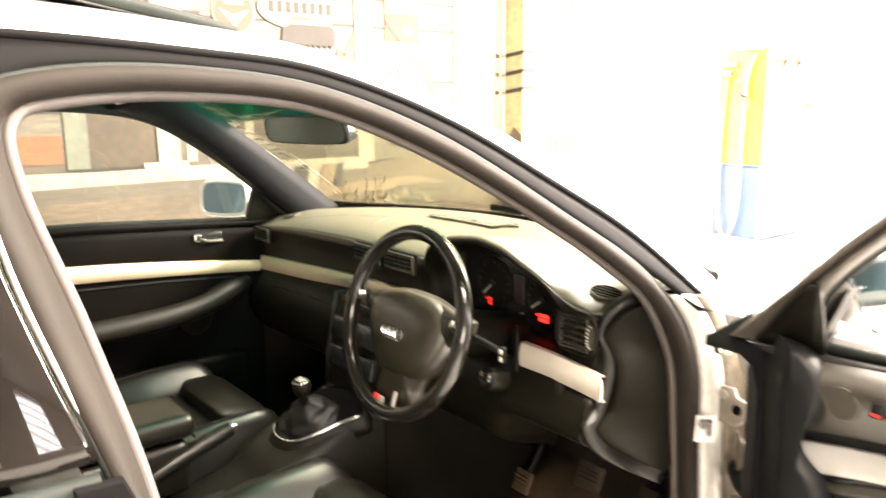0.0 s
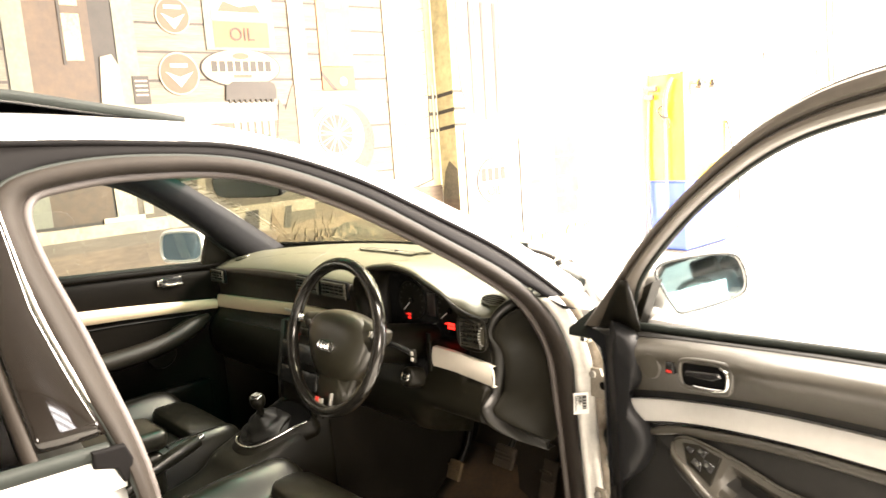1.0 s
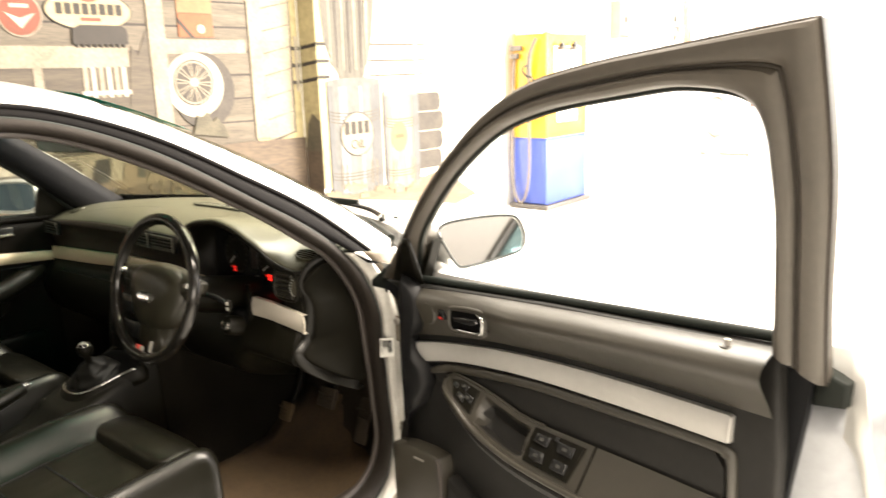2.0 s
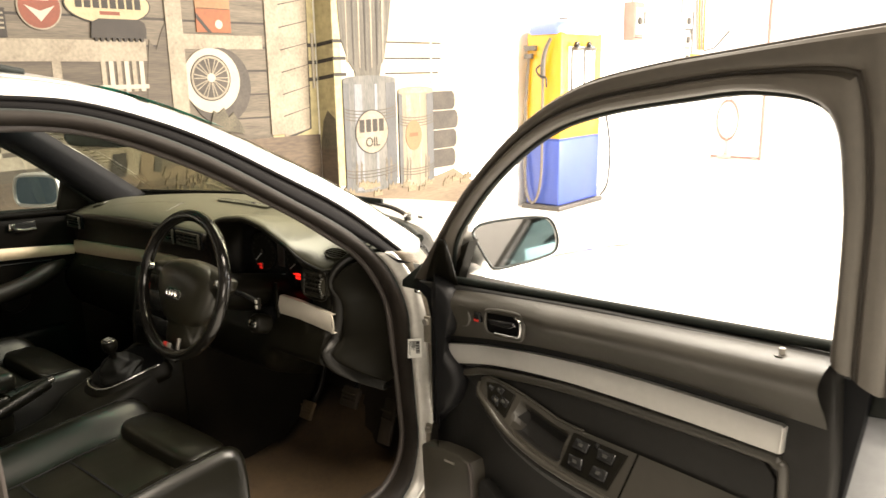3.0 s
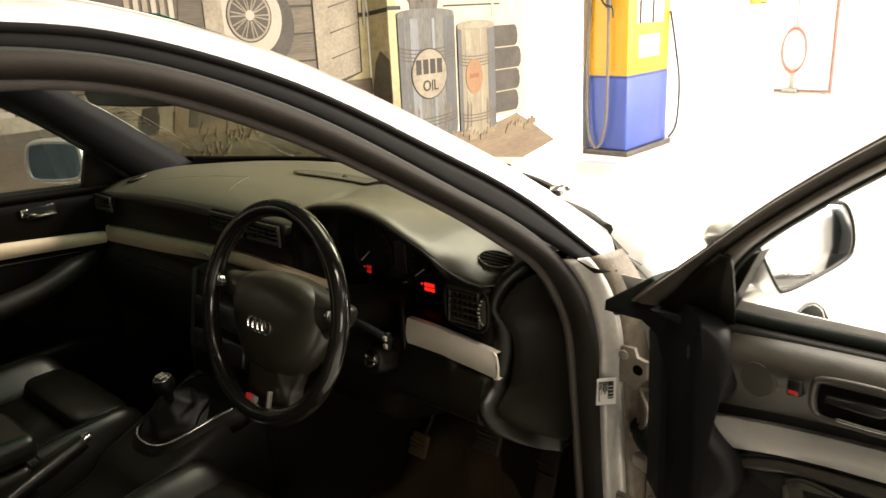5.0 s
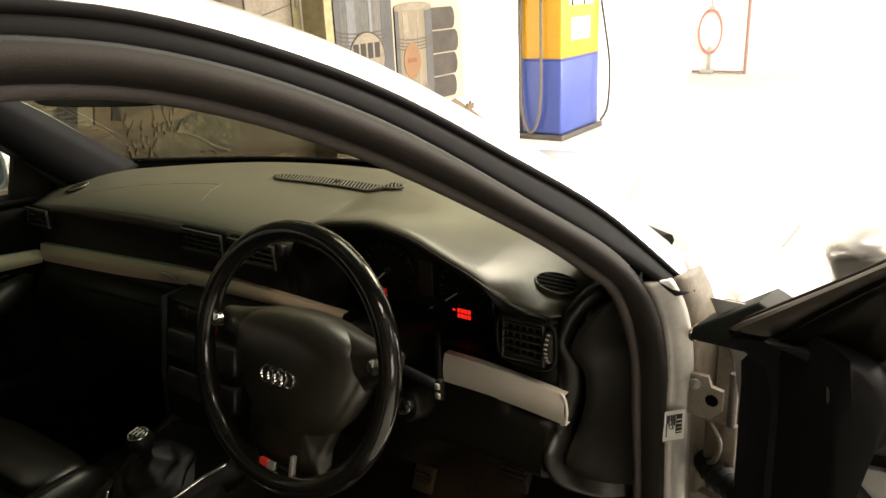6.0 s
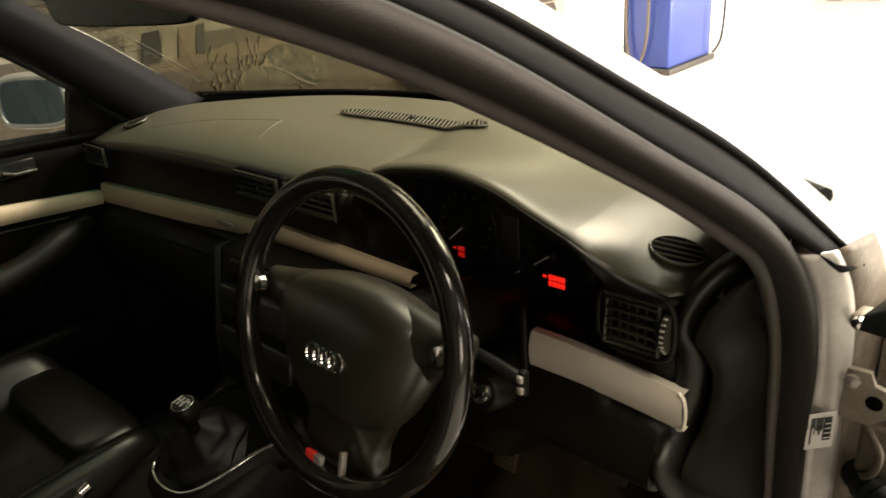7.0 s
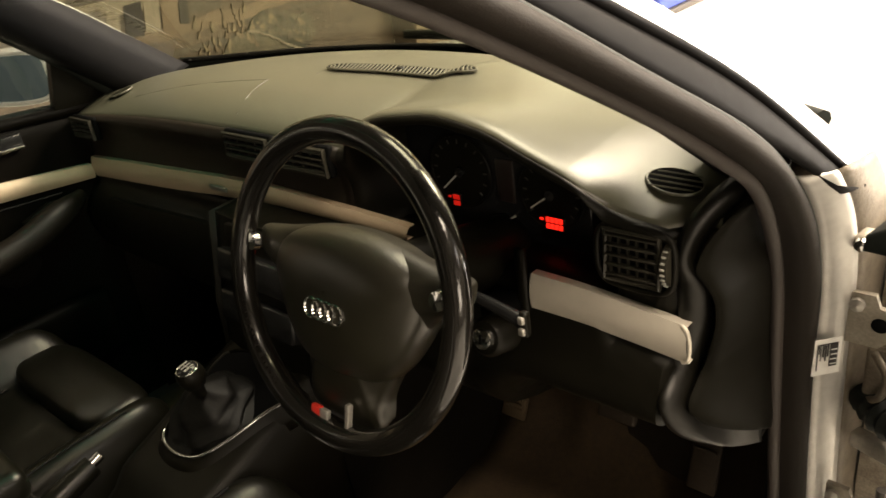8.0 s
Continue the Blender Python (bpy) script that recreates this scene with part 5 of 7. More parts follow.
def dash_profile(x):
    yb = 0.715 - 0.47 * x * x
    dz = -0.031 * min(1.2, abs(x) / 0.62) ** 2.5
    wgt = hood_w(x)
    stack = smooth((x + 0.17) / 0.03) * smooth((0.17 - x) / 0.03)
    plain = [(yb + 0.03, 1.006 + dz * 0.1), (yb - 0.03, 1.030 + dz * 0.45), (yb - 0.10, 1.047 + dz * 0.8), (0.42 + (yb - 0.61) * 0.4, 1.054 + dz), (0.36, 1.052 + dz), (0.305, 1.043 + dz), (0.262, 1.028 + dz), (0.236, 1.010 + dz * 0.8), (0.226, 0.996 + dz * 0.6), (0.232, 0.982 + dz * 0.4), (0.244, 0.955), (0.248, 0.925), (0.247, 0.885), (0.244, 0.835), (0.222, 0.812), (0.200, 0.775), (0.205, 0.715), (0.25, 0.655), (0.40, 0.600)]
    lz = lip_z(x)
    lo = 0.885
    hood_ = [(yb + 0.03, 1.006 + dz * 0.1), (yb - 0.03, 1.030 + dz * 0.45), (yb - 0.10, 1.050 + dz * 0.8), (0.43 + (yb - 0.61) * 0.4, 1.066 + dz), (0.345, 1.052 + 0.4 * (lz - 1.052)), (0.275, 1.048 + 0.8 * (lz - 1.048)), (0.222, lz), (0.208, lz - 0.006), (0.207, lz - 0.016), (0.222, lz - 0.020), (0.316, lz - 0.030), (0.318, 0.935), (0.316, lo), (0.250, lo - 0.004), (0.224, 0.812), (0.206, 0.775), (0.205, 0.715), (0.25, 0.655), (0.40, 0.600)]
    cut = smooth((x - 0.40) / 0.06)
    for prof_ in (plain, hood_):
        for i, (py, pz) in ((15, (0.206, 0.765)), (16, (0.215, 0.742)), (17, (0.26, 0.725)), (18, (0.40, 0.72))):
            prof_[i] = (prof_[i][0] * (1 - cut) + py * cut, prof_[i][1] * (1 - cut) + pz * cut)
    top = crown_w(x)
    share = [top] * 7 + [0.7 * top + 0.3 * wgt, 0.3 * top + 0.7 * wgt] + [wgt] * 10
    return [Vector((x, a[0] * (1 - w) + b[0] * w, a[1] * (1 - w) + b[1] * w)) for a, b, w in zip(plain, hood_, share)]


xs = sorted({round(-0.70 + 1.385 * k / 64, 4) for k in range(65)} | {0.15, 0.16, 0.17, 0.18, 0.19, 0.20, 0.535, 0.545, 0.55, 0.555, 0.56, 0.565, 0.57, 0.575, 0.585})
prof = [dash_profile(x) for x in xs]
fine = [spline(p, 3) for p in prof]
def in_car(q):
    """Keep the dash clear of the door seal."""
    return Vector((q.x, max(q.y, 0.266 if q.x > 0.652 else 0.0), q.z))


dash = skin("dashboard", [[in_car(q) for q in p[:22]] for p in fine], 0.004, DASH, car, "grained grey green dashboard", angle=60)
# same plastic as the dash top; shade and brown reflection are in the colour
FASCIADIM = mat("shaded_brown_fascia", (0.0110, 0.0075, 0.0043), 0.5, 0, 0.15, 8, bump=0.25, bscale=900, spec=0.3)
skin("passenger_fascia", [[in_car(q) for q in p[21:38]] for p in fine if p[0].x < 0.15], 0.004, FASCIADIM, dash, "passenger dashboard face with shade and brown reflection in its colour", angle=60)
# lower faces take the dark plastic in place of their shadow
skin("dash_face", [[in_car(q) for q in p[37:]] for p in fine if p[0].x < 0.15], 0.004, DARKP, dash, "lower dashboard face darkened for shade", angle=60)
skin("dash_face", [[in_car(q) for q in p[21:]] for p in fine if 0.12 < p[0].x < 0.675], 0.004, DARKP, dash, "dashboard face below the dials darkened for shade", angle=60)


skin("scuttle_trim", between(resample([p[0] + Vector((0, 0.0, -0.002)) for p in prof], 48), resample([v + Vector((0, -0.004, -0.004)) for v in ws_rows[-1]], 48), (0, 0, 0.002), 3), 0.003, DARKP, dash, "black trim between dashboard and windscreen")


def strip_part(name, top, bottom, y, proud, material, parent, label):
    """A bowed bar between an upper and a lower (x, z) line."""
    t, b = spline([(x, y, z) for x, z in top], 8), spline([(x, y, z) for x, z in bottom], 8)
    rows = [[p + Vector((0, 0.012, 0)) for p in t]] + between(t, b, (0, -proud, 0), 6) + [[p + Vector((0, 0.012, 0)) for p in b]]
    return part(name, bm_grid(rows), material, parent, label)


strip_part("trim_strip", [(-0.69, 0.886), (-0.40, 0.902), (-0.10, 0.917), (0.10, 0.914), (0.262, 0.908)], [(-0.69, 0.842), (-0.40, 0.860), (-0.10, 0.884), (0.10, 0.888), (0.255, 0.887)], 0.236, 0.004, ALUW, dash, "brushed aluminium trim strip")
strip_part("trim_strip", [(0.466, 0.889), (0.53, 0.887), (0.60, 0.881), (0.666, 0.8735)], [(0.463, 0.839), (0.53, 0.838), (0.60, 0.833), (0.668, 0.826)], 0.232, 0.005, ALU, dash, "brushed aluminium trim panel")
part("trim_end", bm_tube(spline([(0.660, 0.2315, 0.874), (0.6665, 0.2305, 0.867), (0.6695, 0.2300, 0.850), (0.6675, 0.2305, 0.832), (0.661, 0.2315, 0.827)], 5), 0.0024, 10), ALU, dash, "rounded end of the trim panel")
part("strip_badge", bm_box((-0.195, 0.2300, 0.894), (0.05, 0.004, 0.009), 0.001), STEEL, dash)

# vents
TICK = mat("dial_print", (0.035, 0.035, 0.03), 0.6, 0, 0.1, 30)
TICKM = mat("worn_grey_print", (0.30, 0.30, 0.27), 0.6, 0, 0.2, 30)
VENTP = mat("grey_black_vent_plastic", (0.022, 0.020, 0.014), 0.45, 0, 0.15, 8, spec=0.4)
def slat_vent(name, cx, cz, w, h, y, nh, nv, parent, wheel=False):
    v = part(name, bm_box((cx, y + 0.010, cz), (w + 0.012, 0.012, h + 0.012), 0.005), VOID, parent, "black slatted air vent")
    part("vent_frame", bm_tube([(cx - w / 2, y, cz - h / 2), (cx + w / 2, y, cz - h / 2), (cx + w / 2, y, cz + h / 2), (cx - w / 2, y, cz + h / 2)], 0.004, 6, True), VENTP, v)
    for k in range(nh):
        part("slat", bm_box((cx, y + 0.001, cz - h / 2 + h * (k + 0.5) / nh), (w, 0.008, 0.0028), 0.001), VENTP, v)
    for k in range(nv):
        part("slat", bm_box((cx - w / 2 + w * (k + 0.5) / nv, y + 0.004, cz), (0.0024, 0.006, h), 0.0), VENTP, v)
    if wheel:
        th = part("thumbwheel", bm_lathe([(0.0, -0.004), (0.026, -0.004), (0.026, 0.004), (0.0, 0.004)], axes((cx + w / 2 + 0.010, y + 0.012, cz), Vector((0, 1, 0)), Vector((0, 0, 1)), Vector((1, 0, 0))), 20), VENTP, v)
        for k in range(8):
            a = radians(-50 + 14 * k)
            part("thumbwheel_mark", bm_box((cx + w / 2 + 0.010, y + 0.012 - 0.027 * math.cos(a), cz + 0.027 * math.sin(a)), (0.005, 0.002, 0.0024), 0.0005), TICKM, v)
    return v


sv = slat_vent("side_vent", 0.603, 0.943, 0.064, 0.060, 0.229, 5, 6, car, True)
bez = [(0.606 + 0.046 * math.copysign(abs(math.cos(a)) ** 0.5, math.cos(a)), 0.231, 0.943 + 0.038 * math.copysign(abs(math.sin(a)) ** 0.6, math.sin(a))) for a in (2 * math.pi * k / 40 + 0.01 for k in range(40))]
part("vent_bezel", bm_tube(bez, 0.0038, 10, True), DARKP, sv, "rounded black vent bezel")
slat_vent("side_vent", -0.632, 0.962, 0.085, 0.036, 0.215, 4, 4, car)
slat_vent("centre_vent", -0.062, 0.988, 0.112, 0.038, 0.2195, 4, 5, car)
slat_vent("centre_vent", 0.072, 0.988, 0.112, 0.038, 0.2195, 4, 5, car)


def surf(x, y):
    """A point on the dash top at (x, y)."""
    p = spline(dash_profile(x), 6)[:44]
    for q, r in zip(p, p[1:]):
        if r.y <= y <= q.y:
            return q.lerp(r, (q.y - y) / max(1e-6, q.y - r.y))
    return p[20].copy()


for sx in (1, -1):
    c = surf(sx * 0.600, 0.303) if sx < 0 else surf(0.622, 0.293)
    nrm = Vector((sx * 0.16, -0.20, 1)).normalized()
    c = c + nrm * 0.0008
    ax = Vector((1, 0.10 * sx, -0.16 * sx)).normalized()
    ay = nrm.cross(ax)
    ringp = [c + ax * 0.031 * math.cos(a) + ay * 0.023 * math.sin(a) + nrm * 0.002 for a in (2 * math.pi * k / 28 for k in range(28))]
    ov = part("demist_vent", bm_prism([p - nrm * 0.001 for p in ringp], nrm * 0.002), VOID, car, "small oval demister vent", False)
    part("vent_ring", bm_tube(ringp, 0.0018, 6, True), DASH, ov)
    for k in range(4):
        b = -0.014 + 0.0093 * k
        hw = 0.031 * math.sqrt(max(0, 1 - (b / 0.023) ** 2)) * 0.95
        d2 = 0.35 * 0.012
        part("slat", bm_tube([c - ax * hw + ay * (b - d2) + nrm * 0.003, c + ax * hw + ay * (b + d2) + nrm * 0.003], 0.0013, 6), DASH, ov)
# long demister grille: two rows of slots with pointed ends
def grille_at(t, v, lift=0.0):
    w = 0.040 * min(1.0, math.sqrt(max(0.0, 4 * t * (1 - t))) * 1.5)
    p = surf(-0.106 + 0.336 * t, 0.461 + 0.004 * t - 0.010 * (2 * t - 1) ** 2 + w * v)
    return p + Vector((0, 0, 0.0056 + lift))


dg = part("demister_grille", bm_grid([[grille_at(k / 40, v) for k in range(41)] for v in (-0.5, -0.25, 0, 0.25, 0.5)]), VOID, car, "long slotted demister grille")
for k in range(38):
    t = (k + 1.2) / 39.6
    part("slat", bm_tube([grille_at(min(1.0, t + 0.034), -0.5, -0.0012), grille_at(t, 0, -0.0012), grille_at(max(0.0, t - 0.034), 0.5, -0.0012)], 0.0021, 8), DASH, dg)
for v, r in ((-0.5, 0.0018), (0.0, 0.0014), (0.5, 0.0018)):
    part("grille_bar", bm_tube([grille_at(k / 40, v, -0.0009) for k in range(41)], r, 6), DASH, dg)
part("sun_sensor", bm_lathe([(0.0, 0.0), (0.007, 0.0), (0.006, 0.003), (0.0, 0.004)], Matrix.Translation(grille_at(0.5, 0.0)), 16), GLOSSP, dg)
# faint cut line of the passenger air bag
part("airbag_seam", bm_tube([surf(x, y) + Vector((0, 0, 0.0002)) for x, y in ((-0.175, 0.369), (-0.165, 0.340), (-0.148, 0.299), (-0.125, 0.258), (-0.098, 0.222))], 0.0007, 5), FRAME, dash)
part("airbag_seam", bm_tube([surf(x, y) + Vector((0, 0, -0.0002)) for x, y in ((-0.506, 0.286), (-0.44, 0.306), (-0.368, 0.328), (-0.29, 0.346), (-0.229, 0.359), (-0.175, 0.369))], 0.0006, 5), MOULD, dash)
strip_part("glovebox", [(-0.60, 0.815), (-0.40, 0.822), (-0.16, 0.832)], [(-0.60, 0.70), (-0.40, 0.70), (-0.16, 0.70)], 0.206, 0.012, DARKP, dash, "dark glovebox lid")
# end cap on the door side
ridge = [(0.716, 0.325, 1.012), (0.702, 0.284, 1.003), (0.689, 0.259, 0.986), (0.679, 0.245, 0.964), (0.675, 0.240, 0.942), (0.682, 0.240, 0.923), (0.690, 0.243, 0.905), (0.690, 0.246, 0.870), (0.682, 0.250, 0.832), (0.674, 0.252, 0.802), (0.676, 0.252, 0.778), (0.690, 0.268, 0.752), (0.706, 0.325, 0.712), (0.714, 0.395, 0.672)]
rg = resample(spline(ridge, 8), 70)
roll = resample(spline([(0.706, 0.345, 1.036), (0.682, 0.292, 1.022), (0.665, 0.265, 1.003), (0.656, 0.252, 0.983), (0.648, 0.246, 0.952), (0.647, 0.244, 0.915), (0.648, 0.245, 0.885), (0.643, 0.241, 0.835), (0.641, 0.239, 0.803), (0.645, 0.240, 0.775), (0.654, 0.248, 0.745), (0.672, 0.270, 0.720), (0.698, 0.325, 0.684), (0.708, 0.395, 0.645)], 8), 70)
def forward(p):
    """The rolled border stands proud above and below the trim panel."""
    return p + Vector((0, -0.012 * smooth((p.z - 0.92) / 0.03) - 0.036 * smooth((0.815 - p.z) / 0.04), 0))


rg, roll = [forward(p) for p in rg], [forward(p) for p in roll]
cap_rows = [[p.lerp(Vector((0.703, 0.41, min(1.03, max(0.668, p.z)))), t) + Vector((0.008, -0.007, 0)) * (1 - math.exp(-t / 0.05)) * (1 - t ** 3) for t in ((k / 12) ** 1.6 for k in range(13))] for p in rg]
part("dash_end_cap", bm_grid(cap_rows), CAPM, dash, "dark plastic dashboard end cap", True, 80)
inner = [p + Vector((-0.006, 0.020, 0)) for p in rg]
rim_rows = [[p + Vector((-0.004, 0.03, 0)) for p in roll], [p + Vector((-0.003, 0.006, 0)) for p in roll]] + between([p + Vector((0.002, 0.0, 0)) for p in roll], inner, (0, -0.010, 0), 6)
skin("end_cap_border", rim_rows, 0.003, BORDERM, dash, "rolled black dashboard edge", angle=80)
skin("steering_side_panel", [[(x, 0.224 + 0.01 * math.cos(20 * (x - 0.46)), z) for x in (0.445, 0.452, 0.46)] for z in (0.92, 0.86, 0.80, 0.74)], 0.006, DARKP, dash)

# instruments
cl = part("instrument_panel", bm_box((0.352, 0.322, 0.958), (0.304, 0.012, 0.162), 0.004), GLOSSP, car, "black instrument cluster")


def gauge(cx, cz, r, needle):
    m = axes((cx, 0.3145, cz), Vector((1, 0, 0)), Vector((0, 0, 1)), Vector((0, -1, 0)))
    part("dial", bm_lathe([(0.0, 0.0), (r, 0.0), (r, 0.002), (0.0, 0.002)], m, 32), DARKP, cl, "round dial")
    part("dial_ring", bm_tube([m @ Vector((r * math.cos(a), r * math.sin(a), 0.003)) for a in (2 * math.pi * k / 36 for k in range(36))], 0.0016, 6, True), DARKP, cl)
    for k in range(13):
        a = radians(220 - 260 * k / 12)
        part("tick", bm_box(m @ Vector((0.84 * r * math.cos(a), 0.84 * r * math.sin(a), 0.003)), (0.0022, 0.001, 0.006), 0, m=Matrix.Rotation(math.pi / 2 - a, 4, "Y")), TICK, cl)
    a = radians(needle)
    part("needle", bm_tube([m @ Vector((0, 0, 0.005)), m @ Vector((0.8 * r * math.cos(a), 0.8 * r * math.sin(a), 0.005))], 0.0012, 5), WHITEMARK, cl)
    part("needle_cap", bm_lathe([(0.0, 0.002), (0.008, 0.002), (0.007, 0.007), (0.0, 0.008)], m, 14), GLOSSP, cl)


gauge(0.300, 0.968, 0.052, 222)
gauge(0.447, 0.958, 0.047, 216)
part("centre_display", bm_box((0.375, 0.3145, 0.965), (0.028, 0.003, 0.06), 0.001), mat("dim_display", (0.02, 0.014, 0.012), 0.3), cl)
for cx, cz, w in ((0.452, 0.920, 0.026), (0.290, 0.925, 0.012)):
    lit = REDGLOW if cx > 0.4 else REDFAINT
    d = part("trip_display", bm_box((cx, 0.3105, cz), (w + 0.006, 0.002, 0.021), 0.001), GLOSSP, cl, "lit red trip display")
    for r_ in range(2):
        for k in range(4):
            part("digit_bar", bm_box((cx - w / 2 + w * (k + 0.5) / 4, 0.3088, cz - 0.0045 + 0.009 * r_), (w / 5.2, 0.0016, 0.0068), 0.0003), lit, cl)
    part("warning_bar", bm_box((cx - w / 2 - 0.006, 0.3088, cz + 0.004), (0.005, 0.0016, 0.003), 0.0003), lit, cl)
part("reset_pin", bm_tube([(0.385, 0.316, 0.915), (0.385, 0.300, 0.915)], 0.002, 6), WHITEMARK, cl)

# centre stack
st = []
for z, y, hw in ((0.888, 0.232, 0.135), (0.885, 0.165, 0.135), (0.82, 0.150, 0.132), (0.74, 0.130, 0.125), (0.66, 0.115, 0.115), (0.62, 0.13, 0.11)):
    st.append([Vector((hw * u, y + 0.012 * abs(u) ** 3, z)) for u in (j / 6 - 1 for j in range(13))] )
stack = skin("console_tower", st, 0.006, DARKP, car, "dark centre console tower")
for sg in (-1, 1):
    skin("console_flank", [[(sg * hw, y, z), (sg * (hw + 0.005), 0.26, z)] for z, y, hw in ((0.888, 0.165, 0.135), (0.82, 0.150, 0.132), (0.74, 0.130, 0.125), (0.62, 0.115, 0.11))], 0.004, DARKP, stack)
part("hazard_switch", bm_box((0.089, 0.157, 0.872), (0.03, 0.010, 0.022), 0.003, m=pose(0, 0, 0, -8, 0, 0)), DARKP, stack)
part("hazard_triangle", bm_prism([(0.080, 0.1505, 0.864), (0.098, 0.1505, 0.864), (0.089, 0.1525, 0.881)], (0, -0.001, 0)), REDDIM, stack, "dim red hazard triangle", False)
for k in range(4):
    part("switch", bm_box((0.045 - 0.035 * k, 0.157, 0.872), (0.03, 0.010, 0.022), 0.003, m=pose(0, 0, 0, -8, 0, 0)), DARKP, stack)
part("radio", bm_box((0, 0.143, 0.815), (0.185, 0.02, 0.052), 0.004, m=pose(0, 0, 0, -12, 0, 0)), GLOSSP, stack, "black radio unit")
part("heater_panel", bm_box((0, 0.131, 0.745), (0.185, 0.02, 0.05), 0.004, m=pose(0, 0, 0, -12, 0, 0)), GLOSSP, stack)

# column, stalks, ignition
part("column_shroud", bm_tube([(0.362, 0.30, 0.862), (0.362, 0.17, 0.895), (0.362, 0.075, 0.920)], lambda t: 0.062 - 0.012 * t, 18, flat=0.8), DARKP, car, "black steering column shroud")
st_r = part("stalk", bm_tube(spline([(0.40, 0.115, 0.918), (0.47, 0.112, 0.922), (0.53, 0.107, 0.916), (0.548, 0.104, 0.912)], 5), lambda t: 0.006 + 0.002 * t, 10), GLOSSP, car, "black wiper stalk")
part("stalk_tip", bm_box((0.548, 0.104, 0.912), (0.010, 0.010, 0.030), 0.003), DARKP, st_r)
for k in range(2):
    part("stalk_switch", bm_box((0.548, 0.0980, 0.9055 + 0.0135 * k), (0.008, 0.005, 0.009), 0.002), STEEL, st_r, "small silver stalk switch")
part("stalk", bm_tube(spline([(0.33, 0.115, 0.918), (0.25, 0.112, 0.924), (0.19, 0.107, 0.92)], 5), lambda t: 0.007 + 0.004 * t, 10), GLOSSP, car, "black indicator stalk")
ig = axes((0.4385, 0.175, 0.822), Vector((1, 0, 0)), Vector((0, 0.28, 0.96)), Vector((0, -0.96, 0.28)))
lock = part("ignition_lock", bm_lathe([(0.0, -0.03), (0.026, -0.03), (0.026, 0.006), (0.021, 0.012), (0.0, 0.012)], ig, 20), DARKP, car, "ignition lock")
part("lock_barrel", bm_lathe([(0.0, 0.012), (0.0145, 0.012), (0.0135, 0.0185), (0.0105, 0.020), (0.0, 0.0205)], ig, 22), CHROME, lock, "chrome key barrel")
part("key_slot", bm_box((0, 0, 0), (0.0035, 0.012, 0.002), 0.0005, m=ig @ Matrix.Translation((0, 0, 0.0205))), VOID, lock)
# support blacked out to read as shade behind the lock
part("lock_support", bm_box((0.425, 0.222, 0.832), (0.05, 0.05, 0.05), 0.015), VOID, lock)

# ---- steering wheel ----
WC = Vector((0.362, 0.018, 0.948))
WX, WU, WN = Vector((1, 0, 0)), Vector((0, 0.278, 0.9606)), Vector((0, -0.9606, 0.278))
WM = axes(WC, WX, WU, WN)
wheel = part("steering_wheel", bm_tube([WM @ Vector((0.172 * math.cos(a), 0.172 * math.sin(a), 0)) for a in (2 * math.pi * k / 72 for k in range(72))], 0.0150, 14, True), RIML, car, "black leather three spoke steering wheel")


def wheel_loft(name, outline, depth, lo, top, power, material, label="", rings=14):
    """A domed pad over an outline in the wheel's plane."""
    pts = spline([(x, u, 0) for x, u in outline], 6, True)
    rows = [[WM @ Vector((p.x * 0.96, p.y * 0.96, -depth)) for p in pts]]
    for k in range(rings + 1):
        t = k / rings * math.pi / 2
        f = math.cos(t * 0.995) ** power
        rows.append([WM @ Vector((p.x * f, p.y * f, lo + (top - lo) * math.sin(t) ** power)) for p in pts])
    return part(name, bm_grid(rows, True), material, wheel, label)


def mirrored(half):
    return half + [(-x, u) for x, u in reversed(half) if x > 0.0001]


wheel_loft("spoke_cover", mirrored([(0.0, 0.064), (0.04, 0.061), (0.08, 0.054), (0.125, 0.045), (0.160, 0.040), (0.164, 0.026), (0.158, 0.010), (0.128, -0.008), (0.106, -0.034), (0.088, -0.065), (0.070, -0.095), (0.058, -0.125), (0.056, -0.155), (0.030, -0.166), (0.0, -0.168)]), 0.045, -0.030, 0.003, 0.85, HUBM, "black three spoke wheel cover")
wheel_loft("airbag_pad", mirrored([(0.0, 0.064), (0.045, 0.061), (0.085, 0.051), (0.112, 0.034), (0.122, 0.010), (0.117, -0.018), (0.102, -0.050), (0.082, -0.080), (0.055, -0.101), (0.024, -0.109), (0.0, -0.110)]), 0.050, -0.034, 0.019, 0.78, PADM, "black domed air bag pad")
for sg in (1, -1):
    part("spoke_button", bm_lathe([(0.0, 0.0), (0.011, 0.0), (0.010, 0.008), (0.0, 0.010)], WM @ Matrix.Translation((sg * 0.148, 0.024, -0.002)), 14), CHROME, wheel, "small chrome spoke button")
part("red_badge", bm_box((0, 0, 0), (0.015, 0.014, 0.006), 0.0005, m=WM @ Matrix.Translation((-0.026, -0.153, 0.001))), RED, wheel, "small red badge")
part("badge_plate", bm_box((0, 0, 0), (0.013, 0.014, 0.006), 0.0005, m=WM @ Matrix.Translation((-0.012, -0.154, 0.001))), STEEL, wheel)
part("spoke_insert", bm_box((0, 0, 0), (0.006, 0.036, 0.008), 0.001, m=WM @ Matrix.Translation((0.026, -0.146, 0.000))), STEEL, wheel)
for k in range(4):
    part("emblem_ring", bm_tube([WM @ Vector((-0.0190 + 0.0127 * k + 0.0112 * math.cos(a), -0.022 + 0.0112 * math.sin(a), 0.0190)) for a in (2 * math.pi * j / 20 for j in range(20))], 0.0018, 6, True), CHROME, wheel, "chrome ring of the emblem")
